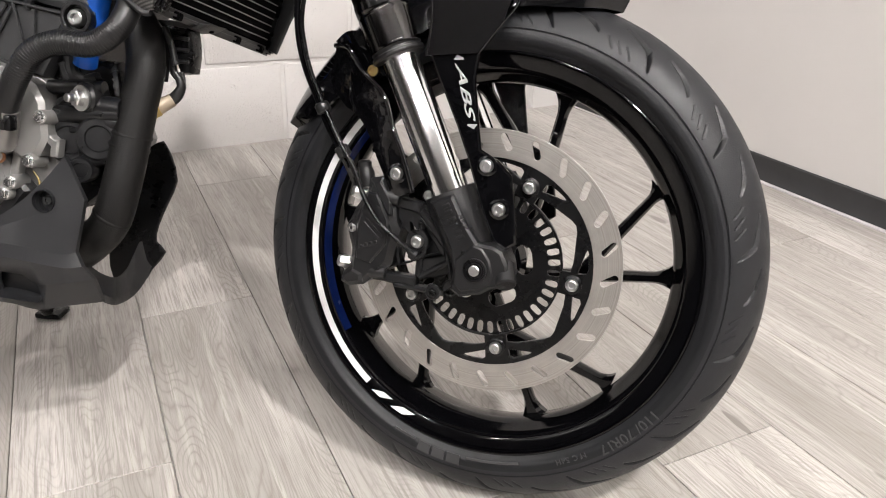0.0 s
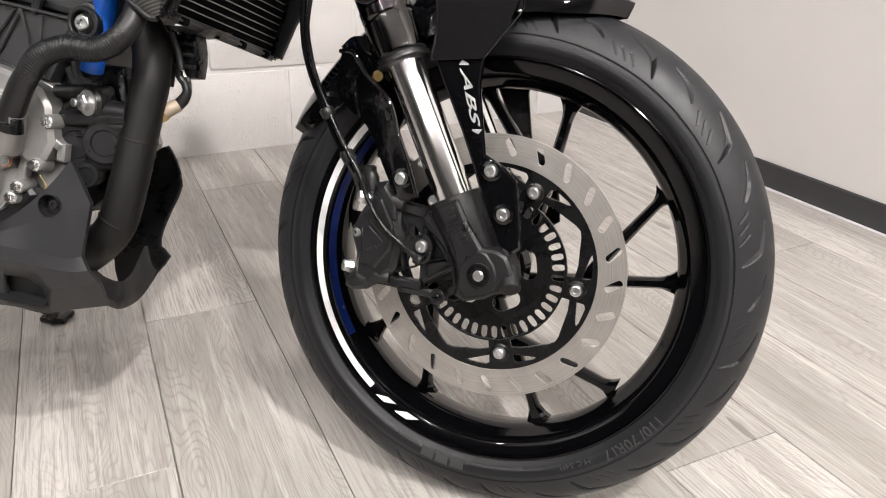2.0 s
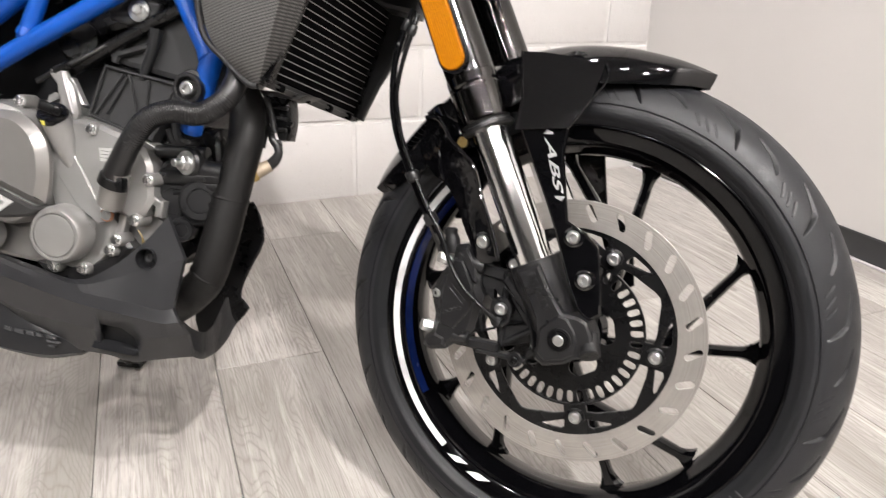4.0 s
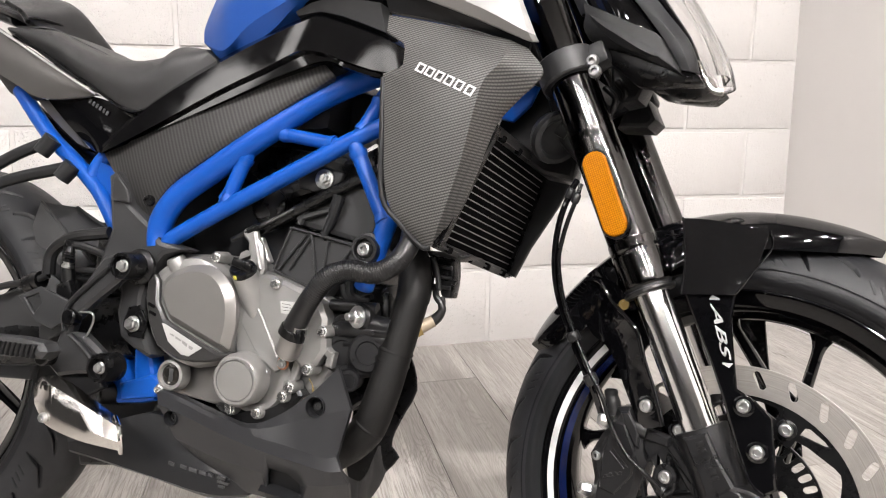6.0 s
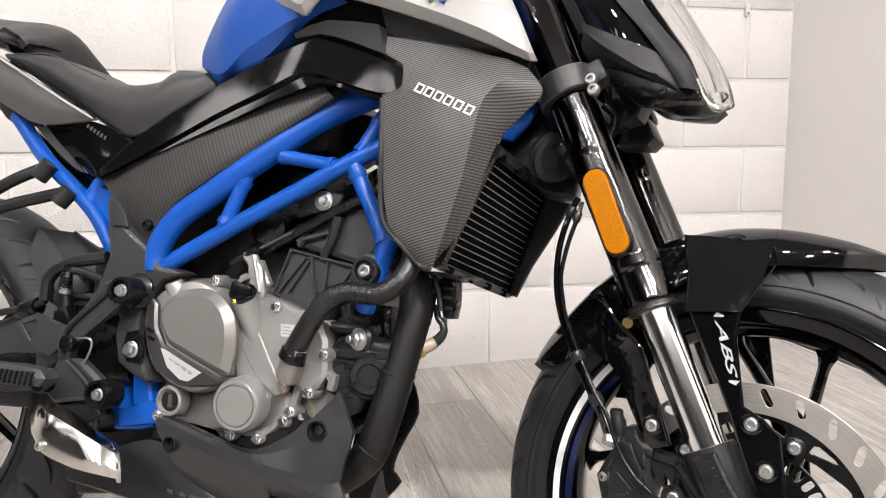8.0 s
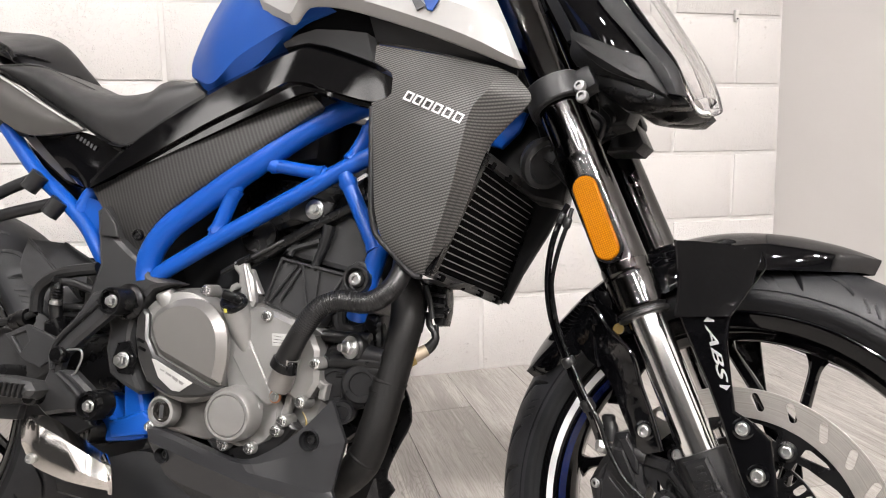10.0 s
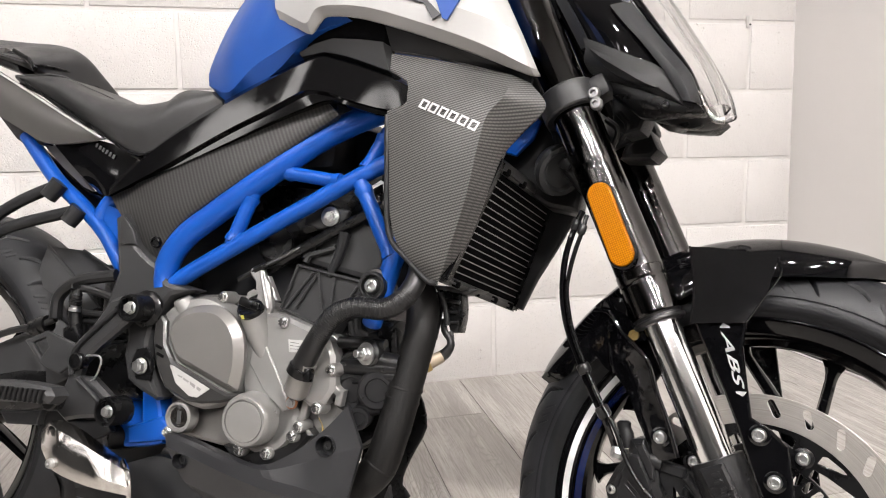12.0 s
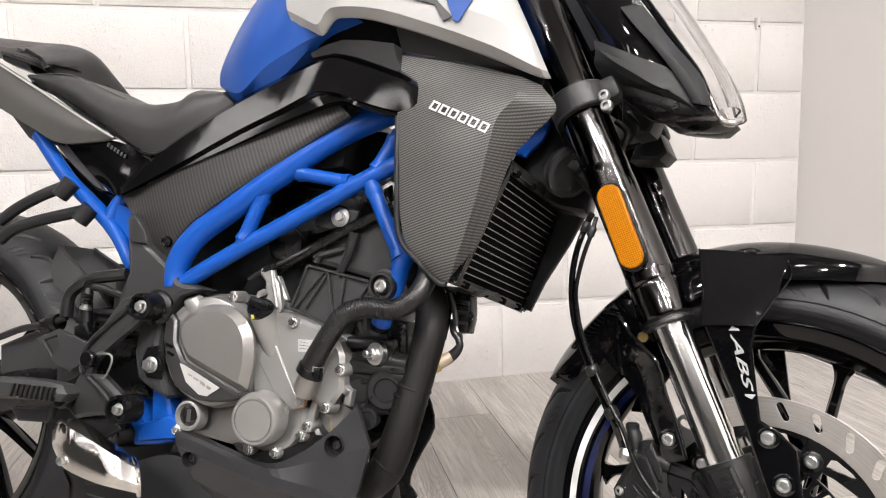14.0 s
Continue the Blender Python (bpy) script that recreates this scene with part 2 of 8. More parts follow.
ALU = brushed("brushed aluminium", (0.72, 0.71, 0.68), (4, 1, 4), 0.28)
ZINC = surface("zinc plated steel", (0.52, 0.525, 0.52), 0.34, metal=1.0, patch=0.06, patch_scale=90)
DULL_STEEL = surface("dull grey steel", (0.3, 0.3, 0.3), 0.5, metal=1.0, patch=0.06, patch_scale=90)
BRIGHT_ZINC = surface("bright zinc plated steel", (0.78, 0.785, 0.78), 0.22, metal=1.0, patch=0.06, patch_scale=90)
CHROME = surface("chrome", (0.56, 0.54, 0.515), 0.13, metal=1.0, patch=0.02, wear=0.03)
FORK_CHROME = drawn_tube("hard chrome", (0.78, 0.777, 0.775), 0.08, -27.4)
EXHAUST = surface("black heat paint", (0.0028, 0.0026, 0.0025), 0.52, grain=0.45, patch=0.4, patch_scale=30, spec=0.28)
DISC = ground_steel("ground steel", (0.43, 0.408, 0.38))
CARBON = carbon("carbon weave print", 0.0029, (0.022, 0.0218, 0.0216), (0.135, 0.133, 0.13), 0.4, (0, 14, 0))
RIBBED = ribbed("ribbed weave print", 0.0052, (0.0075, 0.0074, 0.0073), (0.036, 0.0352, 0.0345), (0, 26, 0))
COPPER = surface("copper washer", (0.6, 0.28, 0.16), 0.35, metal=1.0)
BRASS = surface("brass", (0.3, 0.22, 0.09), 0.35, metal=1.0)
DECAL = surface("satin silver decal", (0.3, 0.3, 0.303), 0.35)
GLASS_DARK = surface("dark window glass", (0.012, 0.011, 0.01), 0.05, spec=0.5, wear=0.02)
YELLOW = surface("yellow paint", (0.55, 0.5, 0.08), 0.5)
TAN = surface("tan heat sleeve", (0.3, 0.245, 0.18), 0.5, metal=0.3)
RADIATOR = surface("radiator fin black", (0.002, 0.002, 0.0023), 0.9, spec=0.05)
FIN_EDGE = surface("bare fin edge", (0.17, 0.168, 0.165), 0.45, metal=0.3)
RAD_FRAME = surface("satin grey radiator frame", (0.03, 0.03, 0.0305), 0.4, grain=0.2, spec=0.4)
BOWL = surface("silvered lamp bowl", (0.42, 0.4, 0.375), 0.3, metal=0.6, patch=0.12, patch_scale=30)
RIM_BLUE = surface("blue rim decal", (0.003, 0.009, 0.055), 0.2)
WALL_PAINT = surface("white wall paint", (0.525, 0.505, 0.489), 0.6, grain=0.25, grain_scale=350, patch=0.02, patch_scale=3)
TOE_SHEEN = surface("pale grey toe sheen", (0.5, 0.48, 0.49), 0.35)
BASE_VINYL = surface("black vinyl base", (0.02, 0.02, 0.0212), 0.42, grain=0.1)
PLANK = plank_material()
BLOCK = block_material()
MORTAR = surface("painted mortar", (0.56, 0.54, 0.525), 0.8, grain=0.6, grain_scale=260, patch=0.06)
GREY_PAINT = surface("dark grey wall paint", (0.08, 0.081, 0.083), 0.6, grain=0.2, grain_scale=300, patch=0.04, patch_scale=2)
CEILING = surface("grey ceiling paint", (0.22, 0.216, 0.21), 0.8, grain=0.3, grain_scale=200)


def amber_material():
    m = Nodes("amber reflector")
    vec = m.coords(turn=(0, 26, 0))
    v = m.add("ShaderNodeTexVoronoi", Scale=420.0, Randomness=0.12)
    m.link(vec, v.inputs["Vector"])
    m.set(Base_Color=m.ramp(v.outputs["Distance"], [(0.0, (0.46, 0.19, 0.003)), (0.35, (0.34, 0.12, 0.002)), (0.75, (0.16, 0.05, 0.001))]), Roughness=0.25, Specular_IOR_Level=0.08)
    m.bump(v.outputs["Distance"], 0.4, 0.0008)
    return m.mat


def clear_material():
    m = Nodes("clear lens")
    m.set(Base_Color=(0.95, 0.95, 0.95), Roughness=0.03, IOR=1.45, Transmission_Weight=1.0)
    return m.mat


AMBER, CLEAR = amber_material(), clear_material()


def glow_material(name, strength):
    m = Nodes(name)
    m.set(Base_Color=(0.9, 0.9, 0.9), Emission_Color=(1.0, 0.957, 0.935), Emission_Strength=strength)
    return m.mat


PANEL_GLOW = glow_material("lit diffuser", LAMP_POWER)
KEY_GLOW = glow_material("bright lit diffuser", LAMP_POWER * 4.2)
FILL_GLOW = glow_material("fill lamp diffuser", LAMP_POWER * 0.6)
STRIP_GLOW = glow_material("lit strip diffuser", 5.5)


# ---- mesh helpers ----
def part(name, data, material, parent=None, label="", at=None):
    """Links a bmesh or a mesh as ONE object, under a thing or a part."""
    if isinstance(data, bmesh.types.BMesh):
        me = bpy.data.meshes.new(name)
        data.normal_update()
        data.edges.index_update()
        hard = [e.index for e in data.edges if not e.smooth]
        data.to_mesh(me)
        data.free()
        me.polygons.foreach_set("use_smooth", [True] * len(me.polygons))
        me.set_sharp_from_angle(angle=radians(32))
        for i in hard:
            me.edges[i].use_edge_sharp = True
    else:
        me = data
    if not me.materials:
        me.materials.append(material)
    ob = new(name, me)
    ob.parent = parent
    if at is not None:
        ob.matrix_basis = at
    if label:
        tagged(ob, label)
    return ob


def smooth_line(pts, n=6):
    """A Catmull-Rom line through pts."""
    p = [Vector(q) for q in pts]
    p = [2 * p[0] - p[1]] + p + [2 * p[-1] - p[-2]]
    out = []
    for i in range(1, len(p) - 2):
        for k in range(n):
            t = k / n
            out.append(0.5 * (2 * p[i] + (p[i + 1] - p[i - 1]) * t + (2 * p[i - 1] - 5 * p[i] + 4 * p[i + 1] - p[i + 2]) * t * t
                              + (3 * p[i] - p[i - 1] - 3 * p[i + 1] + p[i + 2]) * t ** 3))
    out.append(p[-2])
    return out


def tube(pts, radius, segs=14, smooth=6, bm=None, flat=1.0):
    """A round bar swept along pts; radius may be a list, one for each point."""
    bm = bm or bmesh.new()
    n = len(pts)
    radii = [radius] * n if isinstance(radius, (int, float)) else list(radius)
    if smooth > 1 and n > 2:
        line = smooth_line(pts, smooth)
        radii = [radii[min(i // smooth, n - 2)] * (1 - (i % smooth) / smooth) + radii[min(i // smooth + 1, n - 1)] * ((i % smooth) / smooth) for i in range(len(line) - 1)] + [radii[-1]]
    else:
        line = [Vector(p) for p in pts]
    side = None
    rings = []
    for i, p in enumerate(line):
        d = (line[min(i + 1, len(line) - 1)] - line[max(i - 1, 0)]).normalized()
        if side is None:
            side = d.cross(Vector((0, 1, 0)) if abs(d.y) < 0.9 else Vector((1, 0, 0))).normalized()
        side = (side - d * side.dot(d)).normalized()
        up = d.cross(side)
        rings.append([bm.verts.new(p + radii[i] * (math.cos(a) * side + flat * math.sin(a) * up)) for a in (2 * math.pi * k / segs for k in range(segs))])
    for a, b in zip(rings, rings[1:]):
        for k in range(segs):
            bm.faces.new((a[k], a[(k + 1) % segs], b[(k + 1) % segs], b[k]))
    bm.faces.new(rings[0][::-1])
    bm.faces.new(rings[-1])
    bmesh.ops.recalc_face_normals(bm, faces=bm.faces)
    return bm


def lathe(profile, origin=(0, 0, 0), axis=(0, -1, 0), segs=32, bm=None):
    """Turns (along, radius) pairs round an axis; open ends are closed by a cap."""
    bm = bm or bmesh.new()
    o, d = Vector(origin), Vector(axis).normalized()
    u = d.cross(Vector((0, 0, 1)) if abs(d.z) < 0.9 else Vector((1, 0, 0))).normalized()
    v = d.cross(u)
    rings = []
    for along, r in profile:
        rings.append([bm.verts.new(o + d * along + r * (math.cos(a) * u + math.sin(a) * v)) for a in (2 * math.pi * k / segs for k in range(segs))])
    for a, b in zip(rings, rings[1:]):
        for k in range(segs):
            bm.faces.new((a[k], a[(k + 1) % segs], b[(k + 1) % segs], b[k]))
    bm.faces.new(rings[0][::-1])
    bm.faces.new(rings[-1])
    bmesh.ops.recalc_face_normals(bm, faces=bm.faces)
    return bm


def ring_of(profile, origin=(0, 0, 0), axis=(0, -1, 0), segs=96, start=0.0, sweep=360.0):
    """Turns a closed (along, radius) outline round an axis, all the way or over an arc."""
    bm = bmesh.new()
    o, d = Vector(origin), Vector(axis).normalized()
    u, v = (Vector((1, 0, 0)), Vector((0, 0, 1))) if abs(d.z) < 0.9 else (Vector((1, 0, 0)), Vector((0, 1, 0)))
    whole = sweep >= 359.9
    count = segs if whole else segs + 1
    rings = []
    for k in range(count):
        a = radians(start + sweep * k / segs)
        rings.append([bm.verts.new(o + d * along + r * (math.cos(a) * u + math.sin(a) * v)) for along, r in profile])
    n = len(profile)
    for k in range(segs):
        a, b = rings[k], rings[(k + 1) % count]
        for i in range(n):
            bm.faces.new((a[i], a[(i + 1) % n], b[(i + 1) % n], b[i]))
    if not whole:
        bm.faces.new(rings[0])
        bm.faces.new(rings[-1][::-1])
    bmesh.ops.recalc_face_normals(bm, faces=bm.faces)
    return bm


def box(size, centre=(0, 0, 0), bevel=0.0, turn=None, bm=None, segments=2):
    """A block with rounded edges."""
    made = bmesh.new()
    bmesh.ops.create_cube(made, size=1.0)
    for v in made.verts:
        v.co = Vector((v.co.x * size[0], v.co.y * size[1], v.co.z * size[2]))
    if bevel:
        bmesh.ops.bevel(made, geom=list(made.edges), offset=bevel, segments=segments, affect="EDGES", profile=0.5)
    m = Matrix.Translation(centre) @ (turn.to_4x4() if turn else Matrix())
    bmesh.ops.transform(made, matrix=m, verts=made.verts)
    return made if bm is None else merge(bm, made)


def merge(bm, other):
    """Adds the faces of other to bm."""
    me = bpy.data.meshes.new("tmp")
    other.to_mesh(me)
    other.free()
    bm.from_mesh(me)
    bpy.data.meshes.remove(me)
    return bm


def plate(outline, thick, bevel=0.002, holes=(), y=None, round_to=0, res=1):
    """A plate with rounded rims, cut out of the x-z plane. outline: (x, y, z) points; y: its outer face (towards -y)."""
    pts = [(p[0], p[-1]) for p in outline]
    if y is None:
        y = sum(p[1] for p in outline) / len(outline)
    cu = bpy.data.curves.new("plate", "CURVE")
    cu.dimensions, cu.fill_mode = "2D", "BOTH"
    cu.extrude, cu.bevel_depth, cu.bevel_resolution = max(thick / 2 - bevel, 0.0002), bevel, res
    cu.offset = -bevel
    for loop in [pts, *holes]:
        loop = [(q[0], q[-1]) for q in loop]
        if round_to:
            loop = [(v.x, v.z) for v in smooth_line([(a, 0, b) for a, b in loop] + [(loop[0][0], 0, loop[0][1])], round_to)][:-1]
        s = cu.splines.new("POLY")
        s.points.add(len(loop) - 1)
        s.use_cyclic_u = True
        for sp, (a, b) in zip(s.points, loop):
            sp.co = (a, b, 0, 1)
    ob = bpy.data.objects.new("plate", cu)
    me = bpy.data.meshes.new_from_object(ob)
    bpy.data.objects.remove(ob)
    bpy.data.curves.remove(cu)
    bm = bmesh.new()
    bm.from_mesh(me)
    bpy.data.meshes.remove(me)
    for v in bm.verts:
        v.co = Vector((v.co.x, y + thick / 2 - v.co.z, v.co.y))
    bmesh.ops.remove_doubles(bm, verts=bm.verts, dist=0.00005)
    bmesh.ops.recalc_face_normals(bm, faces=bm.faces)
    bm.normal_update()
    for e in bm.edges:
        caps = [abs(f.normal.y) > 0.9995 for f in e.link_faces]
        e.smooth = not (any(caps) and not all(caps))
    return bm


def sheet(rows, thick=0.003, nu=5, nv=5, fold=False):
    """A curved moulding through rows of points, with a thickness towards +y and closed edges; its last strip may be a straight flank."""
    rows = [[Vector(p) for p in r] for r in rows]
    dense = [(smooth_line(r[:-1], nu) + [r[-2].lerp(r[-1], 0.5), r[-1]] if fold else smooth_line(r, nu)) for r in rows] if nu > 1 else rows
    cols = [smooth_line([r[i] for r in dense], nv) if nv > 1 else [r[i] for r in dense] for i in range(len(dense[0]))]
    w, h = len(cols), len(cols[0])
    bm = bmesh.new()
    grids = []
    for back in (0, 1):
        g = []
        for i in range(w):
            col = []
            for j in range(h):
                p = cols[i][j].copy()
                p.y += thick * back
                col.append(bm.verts.new(p))
            g.append(col)
        grids.append(g)
    f, b = grids
    for i in range(w - 1):
        for j in range(h - 1):
            bm.faces.new((f[i][j], f[i + 1][j], f[i + 1][j + 1], f[i][j + 1]))
            bm.faces.new((b[i][j], b[i][j + 1], b[i + 1][j + 1], b[i + 1][j]))
    loop = [(i, 0) for i in range(w)] + [(w - 1, j) for j in range(1, h)] + [(i, h - 1) for i in range(w - 2, -1, -1)] + [(0, j) for j in range(h - 2, 0, -1)]
    for (i, j), (k, l) in zip(loop, loop[1:] + loop[:1]):
        bm.faces.new((f[i][j], b[i][j], b[k][l], f[k][l]))
    bmesh.ops.recalc_face_normals(bm, faces=bm.faces)
    return bm


def lettering(text, size, depth=0.0004, spacing=1.0, shear=0.0, heavy=0.0):
    """Raised characters in the x-z plane, facing -y."""
    cu = bpy.data.curves.new("text", "FONT")
    cu.body, cu.size, cu.extrude, cu.space_character, cu.shear, cu.bevel_depth, cu.bevel_resolution = text, size, depth, spacing, shear, heavy, 0
    ob = bpy.data.objects.new("text", cu)
    me = bpy.data.meshes.new_from_object(ob)
    bpy.data.objects.remove(ob)
    bpy.data.curves.remove(cu)
    bm = bmesh.new()
    bm.from_mesh(me)
    bpy.data.meshes.remove(me)
    for v in bm.verts:
        v.co = Vector((v.co.x, -v.co.z, v.co.y))
    bmesh.ops.recalc_face_normals(bm, faces=bm.faces)
    return bm


def cut(ob, bm):
    """Cuts the solid bm, given in the object's own axes, out of the object's mesh."""
    me = bpy.data.meshes.new("cutter")
    bm.to_mesh(me)
    bm.free()
    tool = new("cutter", me)
    bpy.context.view_layer.update()
    tool.matrix_world = ob.matrix_world.copy()
    mod = ob.modifiers.new("cut", "BOOLEAN")
    mod.object, mod.solver = tool, "EXACT"
    bpy.context.view_layer.update()
    made = bpy.data.meshes.new_from_object(ob.evaluated_get(bpy.context.evaluated_depsgraph_get()))
    ob.modifiers.clear()
    ob.data = made
    bpy.data.objects.remove(tool)


def bar(a, b, wide, deep, y, wide_b=None, chamfer=0.0015):
    """A straight cast rib between two places, its outer face at y."""
    a, b = Vector((a[0], 0, a[2])), Vector((b[0], 0, b[2]))
    d = (b - a).normalized()
    n = Vector((-d.z, 0, d.x))
    w2 = wide if wide_b is None else wide_b
    return plate([a + n * wide / 2, a - n * wide / 2, b - n * w2 / 2, b + n * w2 / 2], deep, chamfer, y=y, res=0)


BOLTS = {}


def bolt(parent, at, r=0.006, name="bolt", head="socket", axis=(0, -1, 0), material=None, label=""):
    """A flanged screw whose head lies at the given place and faces along axis."""
    material = material or ZINC
    key = (round(r, 4), head, material.name)
    if key not in BOLTS:
        if head == "hex":
            bm = lathe([(0, r * 1.25), (r * 0.2, r * 1.25), (r * 0.3, r * 1.12)], axis=(0, 0, 1), segs=20)
            bm = lathe([(r * 0.2, r), (r * 0.95, r), (r * 1.1, r * 0.85)], axis=(0, 0, 1), segs=6, bm=bm)
            bm = lathe([(r * 1.1, r * 0.5), (r * 1.2, r * 0.45)], axis=(0, 0, 1), segs=12, bm=bm)
        else:
            bm = lathe([(0, r * 1.05), (r * 0.25, r * 1.05), (r * 0.75, r * 0.88), (r * 0.85, r * 0.72), (r * 0.85, r * 0.46), (r * 0.35, r * 0.44)], axis=(0, 0, 1), segs=18)
        me = bpy.data.meshes.new(name)
        bm.to_mesh(me)
        bm.free()
        me.polygons.foreach_set("use_smooth", [True] * len(me.polygons))
        me.set_sharp_from_angle(angle=radians(30))
        me.materials.append(material)
        BOLTS[key] = me
    d = Vector(axis).normalized()
    m = Matrix.Translation(at) @ d.to_track_quat("Z", "Y").to_matrix().to_4x4()
    return part(name, BOLTS[key], material, parent, label, m)


def outer_y(ob, x, z):
    """How far out the near face of a moulding lies at x, z."""
    near = sorted(ob.data.vertices, key=lambda v: (v.co.x - x) ** 2 + (v.co.z - z) ** 2)[:6]
    return min(v.co.y for v in near)


def flat(pts):
    return [(p[0], p[-1]) for p in pts]


def circle(cx, cz, r, n=24, start=0.0):
    return [(cx + r * math.cos(radians(start) + 2 * math.pi * k / n), cz + r * math.sin(radians(start) + 2 * math.pi * k / n)) for k in range(n)]


def slot(cx, cz, length, width, turn, n=6):
    """A rounded slot: (x, z) points."""
    c, s = math.cos(radians(turn)), math.sin(radians(turn))
    out = []
    for end, a0 in ((1, -90), (-1, 90)):
        for k in range(n + 1):
            a = radians(a0 + 180 * k / n)
            u, v = end * (length - width) / 2 + width / 2 * math.cos(a), width / 2 * math.sin(a)
            out.append((cx + u * c - v * s, cz + u * s + v * c))
    return out


# ---- the room ----
def slab(name, size, centre, material, label, bevel=0.0):
    return tagged(part(name, box(size, centre, bevel), material), label, name.split("_")[0], kind="structure")


def build_room():
    left, front, right = -10.5, -6.0, WALL_X
    mid_x, mid_y = (left + right) / 2, (front + WALL_Y) / 2
    floor = slab("floor", (right - left + 0.6, WALL_Y - front + 0.6, 0.1), (mid_x, mid_y, -0.058), MORTAR, "grey oak laminate plank floor")
    ceiling = slab("ceiling", (right - left + 0.6, WALL_Y - front + 0.6, 0.1), (mid_x, mid_y, ROOM_H + 0.05), CEILING, "plain grey painted showroom ceiling")
    slab("wall_west", (0.12, WALL_Y - front + 0.2, ROOM_H), (left - 0.06, mid_y, ROOM_H / 2), GREY_PAINT, "plain grey painted side wall")
    slab("wall_south", (right - left + 0.4, 0.12, ROOM_H), (mid_x, front - 0.06, ROOM_H / 2), GREY_PAINT, "plain grey painted wall opposite the blocks")
    east = slab("wall_east", (0.12, WALL_Y - front + 0.1, ROOM_H), (0, 0, 0), WALL_PAINT, "smooth white painted wall with a black base")
    turn = pose(0, 0, 0, 0, 0, 1.9)
    place = Matrix.Translation((right, WALL_Y, 0)) @ turn @ Matrix.Translation((0.06, -(WALL_Y - front) / 2, ROOM_H / 2))
    east.matrix_basis = place
    bm = bmesh.new()
    length, prof = WALL_Y - front, [(0.0, 0.006), (0.0, 0.058), (-0.003, 0.062), (-0.006, 0.058), (-0.006, 0.014), (-0.014, 0.0), (0.0, 0.0)]
    ends = [[bm.verts.new((x, y, z)) for x, z in prof] for y in (-0.003, -length)]
    for i in range(len(prof)):
        j = (i + 1) % len(prof)
        bm.faces.new((ends[0][i], ends[0][j], ends[1][j], ends[1][i]))
    bm.faces.new(ends[0]), bm.faces.new(ends[1][::-1])
    bmesh.ops.recalc_face_normals(bm, faces=bm.faces)
    base = part("baseboard", bm, BASE_VINYL, None, "", Matrix.Translation((right - 0.001, WALL_Y, 0.001)) @ turn)
    tagged(base, "low black vinyl base along the white wall", "baseboard", kind="structure")
    # the sheen on the base's toe is put in as a pale strip
    toe = part("trim", box((0.012, length - 0.004, 0.004), (-0.021, -length / 2, 0.002), 0.0012), TOE_SHEEN, None, "", Matrix.Translation((right - 0.001, WALL_Y, 0.0)) @ turn)
    tagged(toe, "thin pale strip for the sheen along the black base's foot", "trim", kind="structure")
    back = slab("wall_north", (right - left + 0.3, 0.18, ROOM_H), (mid_x, WALL_Y + 0.0048 + 0.09, ROOM_H / 2), MORTAR, "white painted concrete block wall")
    return floor, back, ceiling


floor, wall_north, ceiling = build_room()


def ceiling_light(x, y, glow):
    """A round lit down lamp in a metal ring under the ceiling."""
    root = part("ceiling_light", ring_of([(0, 0.085), (0.03, 0.085), (0.03, 0.105), (0, 0.105)], axis=(0, 0, 1), segs=32), WALL_PAINT, None, "")
    root.matrix_basis = Matrix.Translation((x, y, ROOM_H - 0.04))
    tagged(root, "unseen round white ceiling down lamp, switched on", "ceiling light", "ceiling lights")
    part("diffuser", lathe([(0.0, 0.084), (0.004, 0.084)], (0, 0, 0.0), (0, 0, 1), 32), glow, root, "glowing diffuser")


def linear_light(y, x0, x1):
    """A long lit strip fitting under the ceiling."""
    root = part("strip_light", box((x1 - x0 + 0.03, 0.2, 0.06), (0, 0, 0.031), 0.006), WALL_PAINT, None, "", Matrix.Translation(((x0 + x1) / 2, y, ROOM_H - 0.064)))
    tagged(root, "long white ceiling strip light, switched on", "ceiling light", "ceiling strip lights")
    part("diffuser", box((x1 - x0, 0.18, 0.008), (0, 0, -0.004), 0.002), STRIP_GLOW, root, "glowing diffuser")


# all out of view: some fit the floor shadows, others are added as fill
for lx, ly in ((-0.85, -1.9), (0.55, -3.05), (-0.75, -3.3), (-2.0, -2.0), (-2.9, -1.0), (-2.9, -2.6), (-2.9, -4.0)):
    ceiling_light(lx, ly, PANEL_GLOW)
ceiling_light(0.25, -2.0, KEY_GLOW)
# unseen weak lamps, added to fill in the floor and wall behind
for lx, ly in ((0.1, 0.8), (-1.75, -0.4)):
    ceiling_light(lx, ly, FILL_GLOW)
for ly in (-0.35, -1.15, -1.95):
    linear_light(ly, -9.6, -3.6)


# ---- the motorcycle, leaning on its side stand ----
HUB = Vector((0.0407, 0.0413, 0.2804))
HEADING, FRONT_HEADING, LEAN = 32.37, 44.51, 15.12
GROUND = Vector((HUB.x, HUB.y, 0))


def leaning(heading):
    """From the machine's x ahead, y left, z up to the room's axes."""
    th, ph = radians(heading), radians(LEAN)
    ahead = Vector((math.cos(th), -math.sin(th), 0))
    left = Vector((math.sin(th), math.cos(th), 0))
    up = Vector((0, 0, 1))
    y = left * math.cos(ph) - up * math.sin(ph)
    z = up * math.cos(ph) + left * math.sin(ph)
    m = Matrix((ahead, y, z)).transposed().to_4x4()
    return Matrix.Translation(HUB - GROUND) @ m


BODY, FRONT = leaning(HEADING), leaning(FRONT_HEADING)
bike = new("motorcycle")
bike.location = GROUND
tagged(bike, "blue black and silver naked motorcycle leaning on its stand", "motorcycle")


def body(name, data, material, label=""):
    return part(name, data, material, bike, label, BODY)


